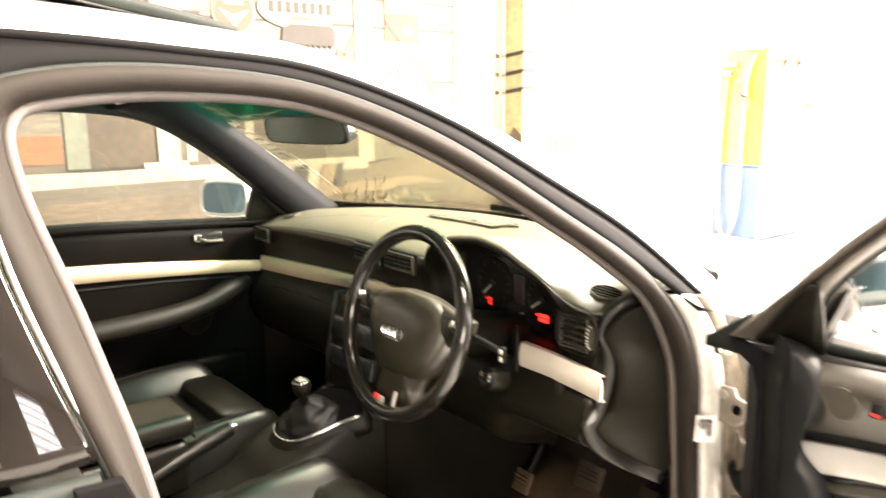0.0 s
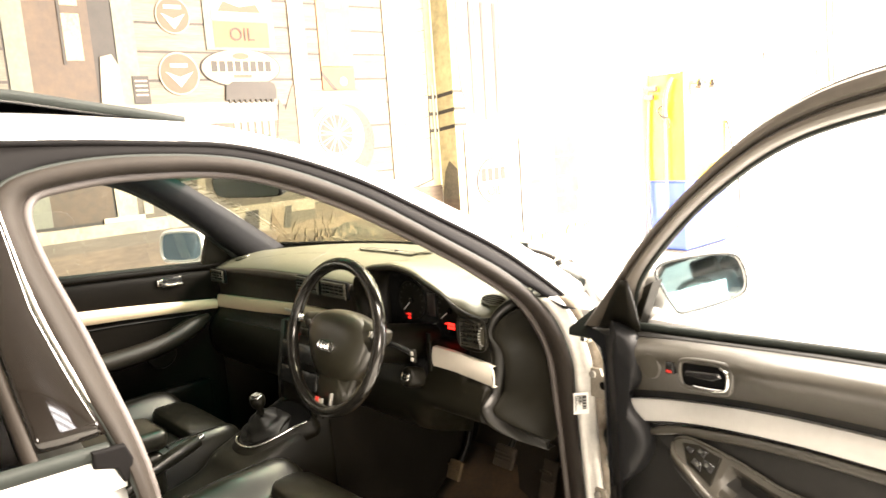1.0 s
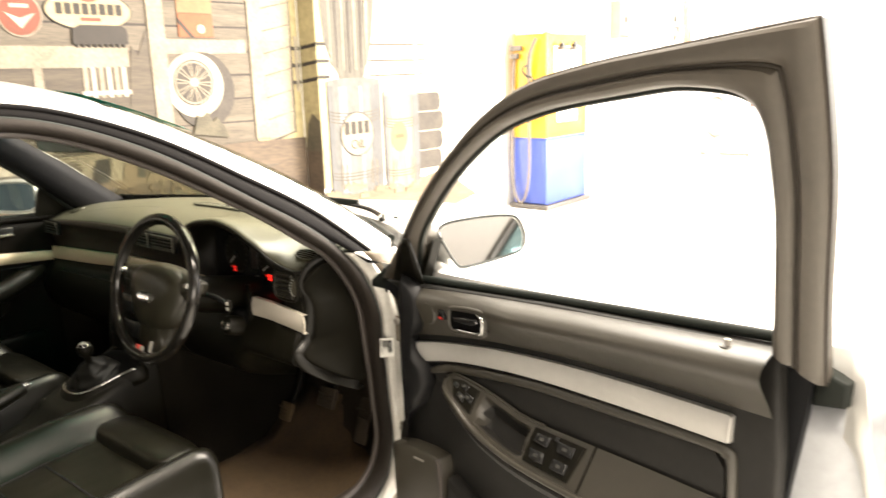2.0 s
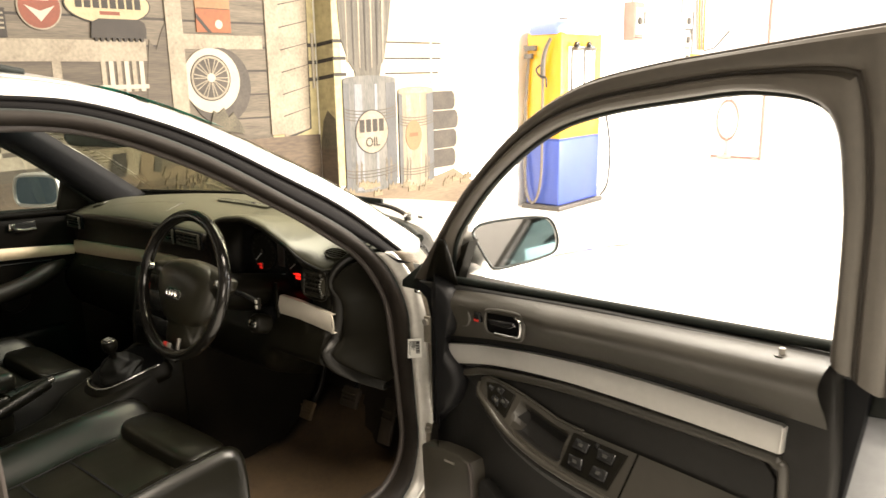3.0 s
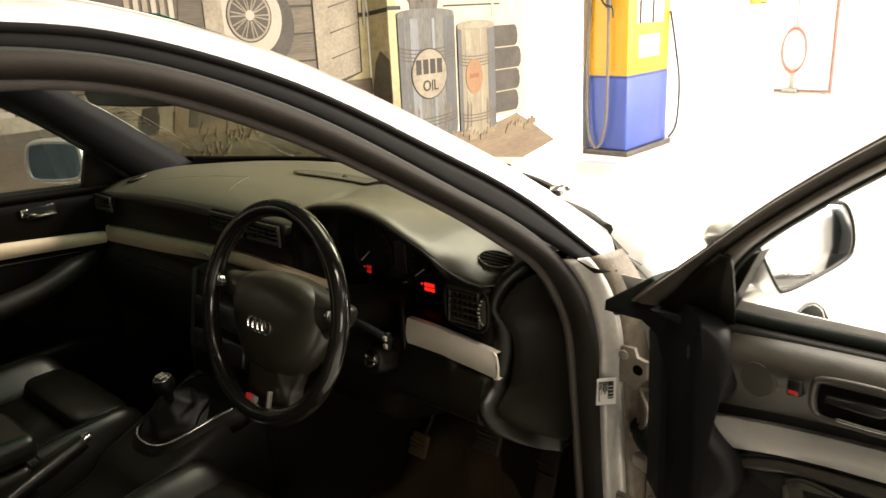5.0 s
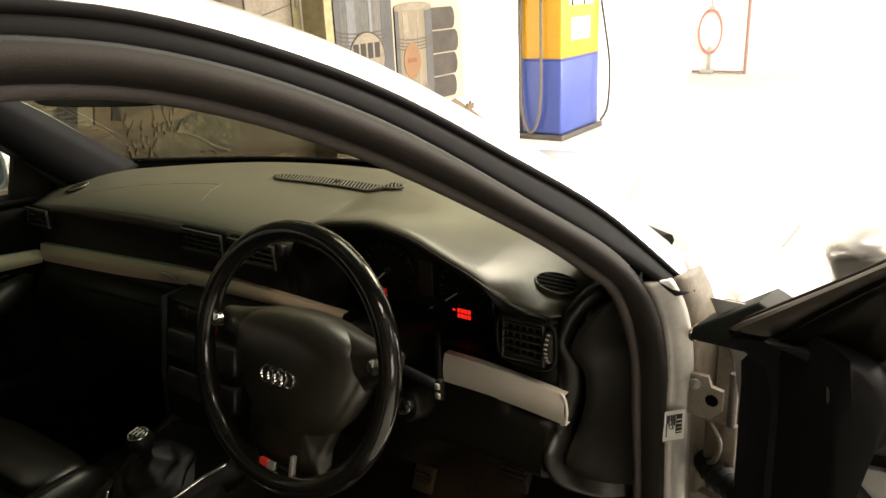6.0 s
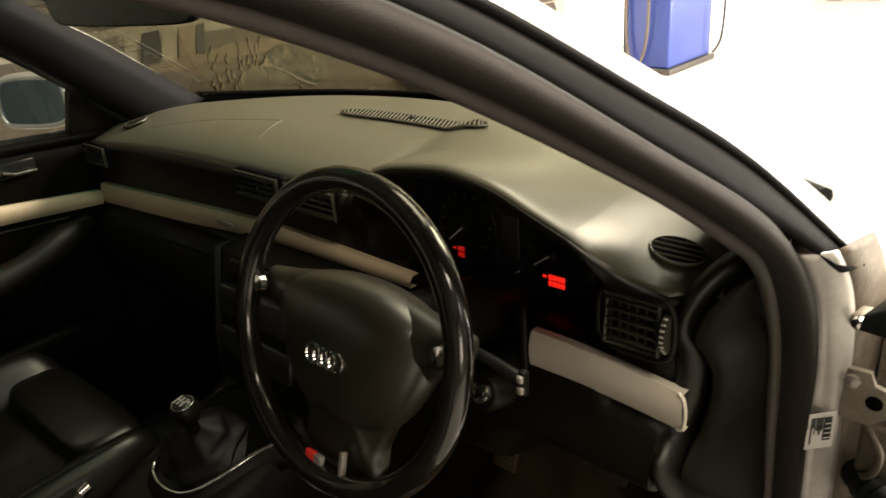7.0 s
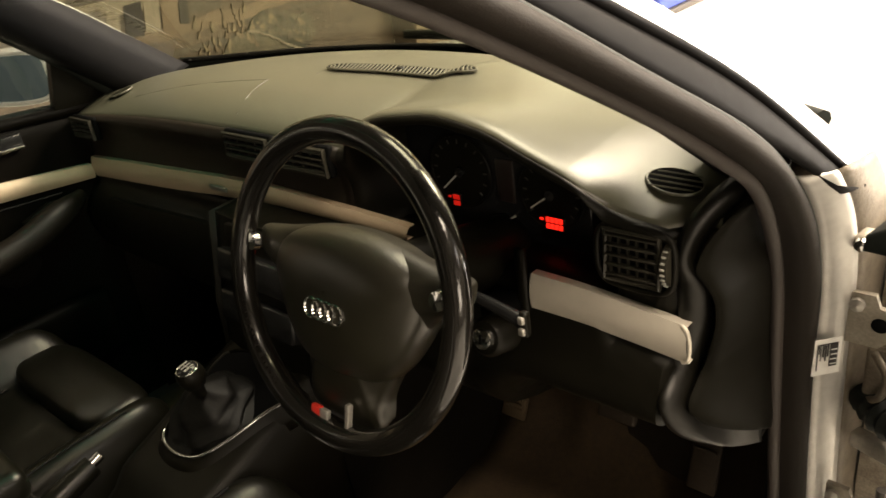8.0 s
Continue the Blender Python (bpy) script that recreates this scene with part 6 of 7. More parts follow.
for k in range(16):
    a = radians(198 + 2.6 * k)
    part("stitch", bm_tube([WM @ Vector((r * math.cos(a), r * math.sin(a), 0.0118)) for r in (0.160, 0.167)], 0.0009, 4), SEAL, wheel)

# ---- seats ----
def seat(cx, label, lift=0.0):
    base_ = part("seat", bm_box((cx, -0.27, 0.37), (0.46, 0.50, 0.16), 0.04, 3), DARKP, car, label)

    def top(u, y):
        """Height of the cushion: a hollow middle between two broad bolsters."""
        a = abs(u)
        z = 0.520 + 0.030 * smooth((y + 0.50) / 0.42) + 0.056 * smooth((a - 0.44) / 0.34)
        z += 0.0022 * noise.noise(Vector((cx + u * 3.1, y * 13, 0.3))) + 0.0012 * noise.noise(Vector((u * 11, y * 31, cx)))
        return z + lift - 0.15 * smooth((a - 0.80) / 0.20) ** 1.6

    rows = []
    for k in range(30):
        row = []
        for j in range(49):
            u = j / 24 - 1
            front = 0.030 - 0.050 * abs(u) ** 3
            lip = front - 0.060
            if k < 20:
                y = -0.58 + (lip + 0.58) * k / 20
                z = top(u, y)
            else:
                f = (k - 20) / 6
                turn = min(1.0, f) * math.pi / 2
                y = lip + 0.060 * math.sin(turn)
                z = top(u, lip) - 0.050 * (1 - math.cos(turn)) - 0.11 * max(0.0, f - 1)
            row.append(Vector((cx + 0.285 * u * (1 - 0.012 * smooth((k - 18) / 8)), y, z)))
        rows.append(row)
    part("cushion", bm_grid(rows), LEATHER, base_, "black leather seat cushion", True, 70)
    rings = []
    for f, dz in ((1.0, -0.060), (1.012, -0.040), (1.012, -0.020), (0.995, -0.008), (0.96, -0.001), (0.88, 0.003), (0.6, 0.006), (0.3, 0.007), (0.02, 0.007)):
        ring = []
        for k in range(48):
            c, s_ = math.cos(2 * math.pi * k / 48), math.sin(2 * math.pi * k / 48)
            px, py = 0.172 * f * math.copysign(abs(c) ** 0.36, c), 0.064 * f * math.copysign(abs(s_) ** 0.42, s_)
            px *= 1 - 0.10 * smooth((py + 0.02) / -0.06)
            ring.append(Vector((cx + px, -0.050 + py, 0.578 + lift + dz - 0.26 * max(0.0, py - 0.028) + 0.0015 * noise.noise(Vector((px * 22, py * 22, cx))))))
        rings.append(ring)
    part("thigh_pad", bm_grid(rings, True), LEATHER, base_, "raised leather thigh pad", True, 70)
    for y in (-0.245, -0.36, -0.47):
        part("cushion_seam", bm_tube([(cx + 0.125 * u, y, top(0.44 * u, y) + 0.0005) for u in (j / 6 - 1 for j in range(13))], 0.0032, 6), GLOSSP, base_)
    for sg in (1, -1):
        part("bolster_seam", bm_tube([(cx + sg * 0.285 * 0.47, y, top(0.47, y) + 0.0008) for y in (-0.56 + 0.043 * j for j in range(11))], 0.0026, 6), GLOSSP, base_)
        part("bolster_seam", bm_tube([(cx + sg * 0.285 * 0.80, y, top(0.80, y) + 0.0005) for y in (-0.56 + 0.045 * j for j in range(12))], 0.0018, 6), GLOSSP, base_)
    rows = []
    for z, y, d in ((0.52, -0.50, 0.12), (0.70, -0.58, 0.11), (0.90, -0.66, 0.10), (1.05, -0.72, 0.08), (1.10, -0.75, 0.05)):
        rows.append([Vector((cx + 0.26 * math.cos(a), y + (0.06 * abs(math.cos(a)) ** 3 if math.sin(a) > 0 else 0) + d * math.sin(a) * 0.6, z)) for a in (2 * math.pi * k / 32 for k in range(32))])
    part("backrest", bm_grid([spline(c, 4) for c in zip(*rows)] + [spline([r[0] for r in rows], 4)]), LEATHER, base_, "black leather backrest", True, 70)
    part("headrest", bm_box((cx, -0.78, 1.20), (0.24, 0.09, 0.16), 0.04, 3), LEATHER, base_)
    part("seat_valance", bm_box((cx, -0.02, 0.40), (0.46, 0.03, 0.12), 0.012), DARKP, base_)
    for sg in (1, -1):
        part("side_shield", bm_box((cx + sg * 0.262, -0.30, 0.40), (0.022, 0.46, 0.11), 0.009, 3), DARKP, base_)
    return base_


seat(0.360, "black leather driver seat with raised bolsters")
seat(-0.372, "black leather passenger seat with raised bolsters", 0.020)

# ---- centre console ----
con = []
for y, z, hw in ((-0.62, 0.50, 0.085), (-0.30, 0.52, 0.088), (-0.16, 0.545, 0.092), (-0.115, 0.578, 0.100), (-0.07, 0.594, 0.106), (0.0, 0.620, 0.110), (0.08, 0.652, 0.112), (0.15, 0.680, 0.114)):
    con.append([Vector((hw * a, y, zz)) for a, zz in ((-1.16, 0.30), (-1.08, z - 0.07), (-1.02, z - 0.018), (-0.94, z - 0.003), (-0.8, z), (-0.4, z), (0.4, z), (0.8, z), (0.94, z - 0.003), (1.02, z - 0.018), (1.08, z - 0.07), (1.16, 0.30))])
console = skin("centre_console", [spline(r, 1) for r in zip(*[spline(c, 3) for c in zip(*con)])], 0.004, DARKP, car, "dark centre console", angle=60)
loop = [(-0.074, 0.10), (-0.076, 0.03), (-0.072, -0.020), (-0.055, -0.053), (-0.020, -0.066), (0.024, -0.063), (0.050, -0.048), (0.069, -0.018), (0.091, 0.034), (0.110, 0.088), (0.02, 0.120)]
zc = lambda y: 0.632 + 0.385 * y
ring = spline([(x, y, zc(y)) for x, y in loop], 6, True)
lower = [Vector((p.x * 1.13, p.y * 1.20 - 0.004, p.z - 0.022)) for p in ring]
skin("gear_frame", [list(r) + [r[0]] for r in ([p + Vector((-0.04 * p.x, 0, -0.006)) for p in ring], ring, [p.lerp(q, 0.45) + Vector((0, 0, 0.003)) for p, q in zip(ring, lower)], lower, [p + Vector((0, 0, -0.02)) for p in lower])], 0.002, DARKP, console, "black moulded gear lever frame")
part("gear_surround", bm_tube([p + Vector((0, 0, 0.002)) for p in ring if p.y < 0.078 and (p.x > -0.03 or p.y < -0.045)], 0.0032, 8, up=(0, 0, 1)), CHROME, console, "chrome gear lever surround")
part("gear_well", bm_prism([p * 1 + Vector((-0.03 * p.x, -0.03 * p.y, -0.005)) for p in ring], (0, 0, 0.001)), VOID, console, "", False)
boot = []
for k in range(15):
    t = k / 14
    rr = 0.074 * (1 - t) ** 0.62 * (1 + 0.10 * math.sin(19 * t)) + 0.010
    boot.append([Vector((-0.004 * t + min(rr, 0.078) * math.cos(a) * (1 + 0.10 * math.sin(5 * a + 6 * t)), 0.012 - 0.014 * t + min(rr, 0.078) * 0.95 * math.sin(a) * (1 + 0.10 * math.cos(4 * a + 8 * t)), zc(0.95 * min(rr, 0.075) * math.sin(a)) - 0.004 + 0.056 * t ** 1.5)) for a in (2 * math.pi * j / 44 for j in range(44))])
part("gear_gaiter", bm_grid(boot, True), BOOT, console, "creased black leather gaiter", True, 70)
GK = Matrix.Translation((0.012, -0.008, 0.694)) @ pose(0, 0, 0, 10, 0, 0)
kn = part("gear_knob", bm_lathe([(0.0, -0.010), (0.009, -0.010), (0.010, 0.006), (0.0165, 0.012), (0.0205, 0.022), (0.0215, 0.030), (0.0200, 0.038), (0.0160, 0.0435), (0.0, 0.0445)], GK, 28), DARKP, car, "round black and chrome gear knob")
part("knob_ring", bm_tube([GK @ Vector((0.0165 * math.cos(a), 0.0165 * math.sin(a), 0.0425)) for a in (2 * math.pi * k / 28 for k in range(28))], 0.0014, 8, True), CHROME, kn)
part("knob_cap", bm_lathe([(0.0, 0.0425), (0.0155, 0.0425), (0.0125, 0.0460), (0.007, 0.0478), (0.0, 0.0483)], GK, 28), GLOSSP, kn, "dark shift pattern cap")
for a, b in (((-0.008, 0.008), (-0.008, -0.008)), ((0.0, 0.008), (0.0, -0.008)), ((0.008, 0.008), (0.008, -0.008)), ((-0.008, 0.0), (0.008, 0.0))):
    part("gate_line", bm_tube([GK @ Vector((*a, 0.0470)), GK @ Vector((*b, 0.0470))], 0.0017, 6), STEEL, kn)
part("handbrake", bm_tube(spline([(-0.024, -0.172, 0.655), (-0.022, -0.24, 0.635), (-0.018, -0.33, 0.605), (-0.015, -0.42, 0.56)], 6), lambda t: 0.016 + 0.003 * math.sin(5 * t), 12), LEATHER, console, "black leather handbrake lever")
part("handbrake_button", bm_tube([(-0.025, -0.176, 0.656), (-0.0255, -0.158, 0.662)], 0.008, 12), CHROME, console, "chrome handbrake button")
part("cubby", bm_box((0.045, -0.30, 0.535), (0.05, 0.18, 0.02), 0.006), GLOSSP, console)
ar = part("armrest", bm_box((-0.085, -0.42, 0.690), (0.155, 0.34, 0.052), 0.020, 5), LEATHER, car, "black leather centre armrest")
part("armrest_seam", bm_tube([(-0.155, -0.256, 0.664), (-0.085, -0.2525, 0.664), (-0.012, -0.256, 0.664)], 0.003, 6), GLOSSP, ar)
part("armrest_base", bm_box((-0.085, -0.425, 0.60), (0.142, 0.32, 0.115), 0.018, 3), LEATHER, ar)

# ---- rear-view mirror ----
RM = axes((0.01, 0.025, 1.298), Vector((0.94, 0.34, 0)), Vector((0.095, -0.263, 0.96)), Vector((0.326, -0.902, -0.28)))
ol = [(-0.115, -0.024), (-0.09, -0.032), (0.0, -0.034), (0.09, -0.032), (0.112, -0.022), (0.116, 0.004), (0.105, 0.028), (0.05, 0.034), (-0.06, 0.034), (-0.108, 0.028), (-0.118, 0.0)]
rvm = part("rear_view_mirror", bm_prism([RM @ Vector((p.x, p.y, -0.03)) for p in spline([(a, b, 0) for a, b in ol], 4, True)], RM.to_3x3() @ Vector((0, 0, 0.035)), 0.006), GLOSSP, car, "black rear view mirror")
part("mirror_glass", bm_prism([RM @ Vector((p.x * 0.93, p.y * 0.85, 0.0055)) for p in spline([(a, b, 0) for a, b in ol], 4, True)], RM.to_3x3() @ Vector((0, 0, 0.001))), MIRRORG, rvm, "", False)
part("mirror_stem", bm_tube([RM @ Vector((0, 0.0, -0.02)), (0.0, 0.10, 1.345), (0.0, 0.125, 1.372)], 0.010, 8), GLOSSP, rvm)

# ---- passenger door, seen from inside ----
# driver's door trim again, darkened for the shade on the far side
DIMCARD = mat("shaded_door_card", (0.0030, 0.0024, 0.0016), 0.5, 0, 0.2, 7, bump=0.1, bscale=500, spec=0.07)
CARDDIM = mat("shaded_door_plastic", (0.0085, 0.0070, 0.0048), 0.42, 0, 0.15, 7, bump=0.12, bscale=700, spec=0.35)
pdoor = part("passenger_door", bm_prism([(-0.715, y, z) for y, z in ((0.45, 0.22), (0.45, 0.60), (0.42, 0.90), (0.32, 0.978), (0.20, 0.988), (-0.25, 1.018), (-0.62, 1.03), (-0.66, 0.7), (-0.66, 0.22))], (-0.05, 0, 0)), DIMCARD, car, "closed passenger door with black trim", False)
pd_t = spline([(-0.700, 0.235, 0.868), (-0.704, 0.0, 0.895), (-0.704, -0.25, 0.918), (-0.70, -0.60, 0.938)], 8)
pd_b = spline([(-0.700, 0.235, 0.836), (-0.704, 0.0, 0.855), (-0.704, -0.25, 0.872), (-0.70, -0.60, 0.888)], 8)
part("trim_strip", bm_grid([[p + Vector((-0.014, 0, 0)) for p in pd_t]] + between(pd_t, pd_b, (0.008, 0, 0), 5) + [[p + Vector((-0.014, 0, 0)) for p in pd_b]]), ALUW, pdoor, "brushed aluminium trim strip")
pu_t = resample(spline([(-0.716, 0.30, 0.978), (-0.716, 0.18, 0.986), (-0.716, -0.25, 1.012), (-0.716, -0.60, 1.024)], 8), 24)
pu_b = resample(spline([(-0.714, 0.25, 0.868), (-0.714, 0.0, 0.893), (-0.714, -0.25, 0.916), (-0.714, -0.60, 0.936)], 8), 24)
part("upper_pad", bm_grid([[p.lerp(q, t) + Vector((w, 0, 0)) for p, q in zip(pu_t, pu_b)] for t, w in ((0, -0.004), (0.1, 0.004), (0.3, 0.007), (0.6, 0.005), (0.9, 0.003), (0.99, 0.002))]), DIMCARD, pdoor, "black padded upper trim darkened for shade", True, 70)
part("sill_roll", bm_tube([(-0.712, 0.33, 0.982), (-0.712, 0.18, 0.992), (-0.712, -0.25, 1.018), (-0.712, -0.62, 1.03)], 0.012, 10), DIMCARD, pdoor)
part("belt_seal", bm_tube([(-0.735, 0.33, 0.99), (-0.735, -0.25, 1.027), (-0.735, -0.62, 1.038)], 0.008, 8), RUBBER, pdoor)
part("handle_cup", bm_box((-0.712, 0.085, 0.958), (0.012, 0.075, 0.034), 0.005), GLOSSP, pdoor)
part("door_pull", bm_tube([(-0.700, 0.055, 0.957), (-0.698, 0.075, 0.949), (-0.700, 0.118, 0.948)], 0.0035, 8), CHROME, pdoor, "chrome inner door handle")
part("lock_button", bm_box((-0.704, 0.042, 0.962), (0.008, 0.02, 0.022), 0.003), CHROME, pdoor)
arm_u = spline([(-0.690, 0.19, 0.815), (-0.665, 0.13, 0.800), (-0.650, 0.0, 0.762), (-0.650, -0.20, 0.745), (-0.655, -0.55, 0.74)], 6)
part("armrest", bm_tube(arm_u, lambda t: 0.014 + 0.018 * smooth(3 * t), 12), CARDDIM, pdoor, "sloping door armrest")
part("pull_bezel", bm_prism([(-0.704, y, z) for y, z in ((0.20, 0.812), (0.12, 0.822), (0.06, 0.800), (0.10, 0.785))], (0.012, 0, 0), 0.003), DARKP, pdoor, "", False)
part("trim_groove", bm_tube([(-0.7135, 0.16, 0.826), (-0.7135, -0.1, 0.845), (-0.7135, -0.60, 0.866)], 0.003, 6), GLOSSP, pdoor)
part("speaker", bm_lathe([(0.0, 0.0), (0.055, 0.0), (0.05, 0.008), (0.0, 0.010)], axes((-0.714, 0.02, 0.72), Vector((0, 1, 0)), Vector((0, 0, 1)), Vector((1, 0, 0))), 24), DARKP, pdoor)
part("map_pocket", bm_box((-0.69, -0.10, 0.52), (0.05, 0.55, 0.16), 0.02), DIMCARD, pdoor)
wf = spline([(-0.69, 0.335, 1.0), (-0.655, 0.20, 1.12), (-0.61, 0.04, 1.235), (-0.575, -0.12, 1.32), (-0.56, -0.30, 1.35), (-0.555, -0.58, 1.355), (-0.57, -0.66, 1.32), (-0.70, -0.62, 1.04)], 8)
part("window_frame", bm_tube(wf, 0.016, 8), RUBBER, pdoor, "black window frame")
pg = part("window_glass", bm_prism([(p.x - 0.012, p.y, p.z) for p in wf], (-0.004, 0, 0)), CLEAR, pdoor, "", False)
pg.visible_shadow = False
part("mirror_sail", bm_prism([(-0.705, 0.34, 0.985), (-0.705, 0.20, 0.99), (-0.665, 0.21, 1.10)], (-0.02, 0, 0)), DARKP, pdoor, "", False)
for sg in (-1,):
    skin("rear_pillar_inner", [[(-0.72, -0.64, 0.40), (-0.72, -0.78, 0.40)], [(-0.72, -0.66, 1.0), (-0.72, -0.80, 1.0)], [(-0.57, -0.68, 1.36), (-0.57, -0.82, 1.36)]], 0.02, GREYTRIM, car)


def wing_mirror(origin, across, normal, parent, gmat, w, h, stem, label, shape=None):
    up = Vector((0, 0, 1))
    nrm, acr = Vector(normal).normalized(), Vector(across).normalized()
    acr = (acr - nrm * acr.dot(nrm)).normalized()
    up = acr.cross(nrm) if acr.cross(nrm).z > 0 else nrm.cross(acr)
    m = axes(origin, acr, up, nrm)
    out = spline([(-w, -0.75 * h, 0), (-0.4 * w, -h, 0), (0.6 * w, -0.95 * h, 0), (0.95 * w, -0.6 * h, 0), (w, 0.1 * h, 0), (0.92 * w, 0.8 * h, 0), (0.5 * w, h, 0), (-0.5 * w, h, 0), (-0.95 * w, 0.7 * h, 0)], 5, True)
    out = spline([(a, b, 0) for a, b in shape], 5, True) if shape else out
    rows = []
    for s_, d in ((0.86, 0.002), (0.98, 0.006), (1.06, -0.004), (1.10, -0.025), (1.05, -0.060), (0.85, -0.085), (0.45, -0.10), (0.02, -0.105)):
        rows.append([m @ Vector((p.x * s_, p.y * s_, d)) for p in out])
    hsg = part("wing_mirror", bm_grid(rows, True), SILVER, parent, label)
    part("mirror_glass", bm_prism([m @ Vector((p.x * 0.90, p.y * 0.90, 0.003)) for p in out], m.to_3x3() @ Vector((0, 0, 0.0015))), gmat, hsg if parent is car else parent, "mirror glass", False)
    part("mirror_rim", bm_tube([m @ Vector((p.x * 0.95, p.y * 0.95, 0.005)) for p in out], 0.006 if parent is car else 0.003, 8, True), SILVER if parent is car else RUBBER, hsg if parent is car else parent)
    part("mirror_stem", bm_tube(spline([m @ Vector((0, -0.5 * h, -0.04)), *stem], 5), lambda t: 0.026 + 0.004 * t, 10, flat=0.7), SILVER, hsg if parent is car else parent)
    return hsg


wing_mirror((-0.930, 0.232, 1.043), (0.83, 0.56, 0), (0.56, -0.83, 0.02), car, MIRRORB, 0.088, 0.058, [(-0.83, 0.30, 1.00), (-0.74, 0.285, 1.005)], "silver door mirror with blue tinted glass")

# ---- driver's door, wide open ----
DH, DD, DN = Vector((0.803, 0.300, 0.0)), Vector((0.984, -0.179, 0.0)), Vector((-0.179, -0.984, 0.0))


def D(s_, w, z):
    return DH + DD * s_ + DN * w + Vector((0, 0, z))


def fw(z):
    return -0.05 + 0.465 * (z - 0.96)


def dprism(name, pts, w0, w1, material, parent, label="", bevel=0.0):
    return part(name, bm_prism([D(a, w0, b) for a, b in pts], DN * (w1 - w0), bevel), material, parent, label, bool(bevel))


DARKSHEET = mat("blue_black_door_sheet", (0.0044, 0.0050, 0.0066), 0.55, 0, 0.2, 8, bump=0.1, bscale=60, spec=0.25)
# outer skin with rounded rear edge
osk = []
for z, x in zip(ZS[1:], XS[1:]):
    off = -0.155 + (0.866 - x) * 1.0
    osk.append([D(a, off + 0.020 * max(0, (a - 1.02) / 0.10) ** 2, z) for a in (0.03, 0.2, 0.4, 0.6, 0.8, 1.0, 1.06, 1.10, 1.125)])
osk.append([D(a, -0.065, 1.0 + 0.06 * a) for a in (0.0, 0.2, 0.4, 0.6, 0.8, 1.0, 1.05, 1.08, 1.10)])
door = skin("driver_door", osk, 0.003, SILVER, car, "open silver driver door with black trim", offset=1)
dprism("door_inner_sheet", [(0.112, 0.34), (1.000, 0.34), (1.022, 0.80), (1.045, 0.97), (1.050, 1.03), (1.0, 1.03), (0.19, 0.985), (0.055, 0.978), (0.060, 0.958), (0.095, 0.940), (0.108, 0.90)], -0.045, -0.030, DARKSHEET, door, "blue black inner door sheet")
skin("door_front_edge", [[D(0.085 + 0.026 * k / 4, -0.15 + 0.118 * k / 4, z) for k in range(5)] for z in (0.34, 0.5, 0.7, 0.9, 0.94)], 0.003, DARKSHEET, door)
skin("door_rear_edge", [[D((0.985 + 0.06 * (z - 0.34)) + 0.11 * t, -0.042 - 0.020 * t - 0.085 * t ** 4, z) for t in (k / 8 for k in range(9))] for z in (0.34, 0.5, 0.7, 0.85, 0.93, 0.985)], 0.003, SHUT, door, "silver shut face of the door")
dprism("door_latch", [(1.05, 0.70), (1.08, 0.70), (1.08, 0.79), (1.05, 0.79)], -0.07, -0.045, STEEL, door)
# frame
F_OUT = [(0.036, 0.975), (0.18, 1.09), (0.308, 1.195), (0.45, 1.295), (0.583, 1.375), (0.70, 1.424), (0.82, 1.449), (0.957, 1.467), (1.121, 1.487), (1.112, 1.328), (1.085, 1.15), (1.068, 1.02)]
F_IN = [(0.175, 1.0), (0.24, 1.098), (0.325, 1.175), (0.457, 1.270), (0.598, 1.348), (0.715, 1.386), (0.861, 1.41), (0.963, 1.42), (1.040, 1.398), (1.046, 1.30), (1.028, 1.18), (1.005, 1.06)]


def fpath(pts, n=6, sharp=None):
    pts = [(a, b, 0) for a, b in pts]
    if sharp is None:
        return [(p.x, p.y) for p in spline(pts, n)]
    return [(p.x, p.y) for p in spline(pts[:sharp + 1], n)][:-1] + [(p.x, p.y) for p in spline(pts[sharp:], n)]


fo, fi = fpath(F_OUT, 6, 8), fpath(F_IN, 6)
fr_rows = []
for (a, b), (c, d) in zip(fo, fi):
    row = []
    for t, dw in ((0, -0.028), (0, -0.004), (0.03, 0.004), (0.10, 0.009), (0.25, 0.012), (0.40, 0.012), (0.47, 0.009), (0.52, 0.004), (0.56, 0.005), (0.62, 0.012), (0.70, 0.016), (0.82, 0.017), (0.92, 0.013), (0.98, 0.006), (1.0, -0.004), (1.0, -0.028)):
        s_, z = a + (c - a) * t, b + (d - b) * t
        row.append(D(s_, fw(z) + dw, z))
    fr_rows.append(row)
part("window_frame", bm_grid(fr_rows, True), FRAME, door, "grey brown window frame with rubber seal, lightened for haze", angle=30)
part("frame_seal", bm_tube([D(a + (c - a) * 0.53, fw(b + (d - b) * 0.53) + 0.004, b + (d - b) * 0.53) for (a, b), (c, d) in zip(fo, fi)], 0.0035, 8), FRAMED, door)
part("frame_outer_lip", bm_tube([D(a, fw(b) - 0.006, b) for a, b in fo], 0.003, 8), FRAMED, door)
part("glass_channel", bm_tube([D(c, fw(d) - 0.012, d) for c, d in fi], 0.006, 6), RUBBER, door)
dprism("mirror_sail", [(0.045, 0.968), (0.20, 0.995), (0.245, 1.10), (0.18, 1.06), (0.10, 1.02)], -0.055, -0.03, DARKP, door, "black triangular mirror panel")
dprism("frame_end_cap", [(-0.012, 0.944), (-0.010, 0.962), (0.075, 1.022), (0.13, 1.0), (0.12, 0.968), (0.06, 0.948)], -0.100, -0.038, RUBBER, door, "black rubber end of the window frame", 0.004)
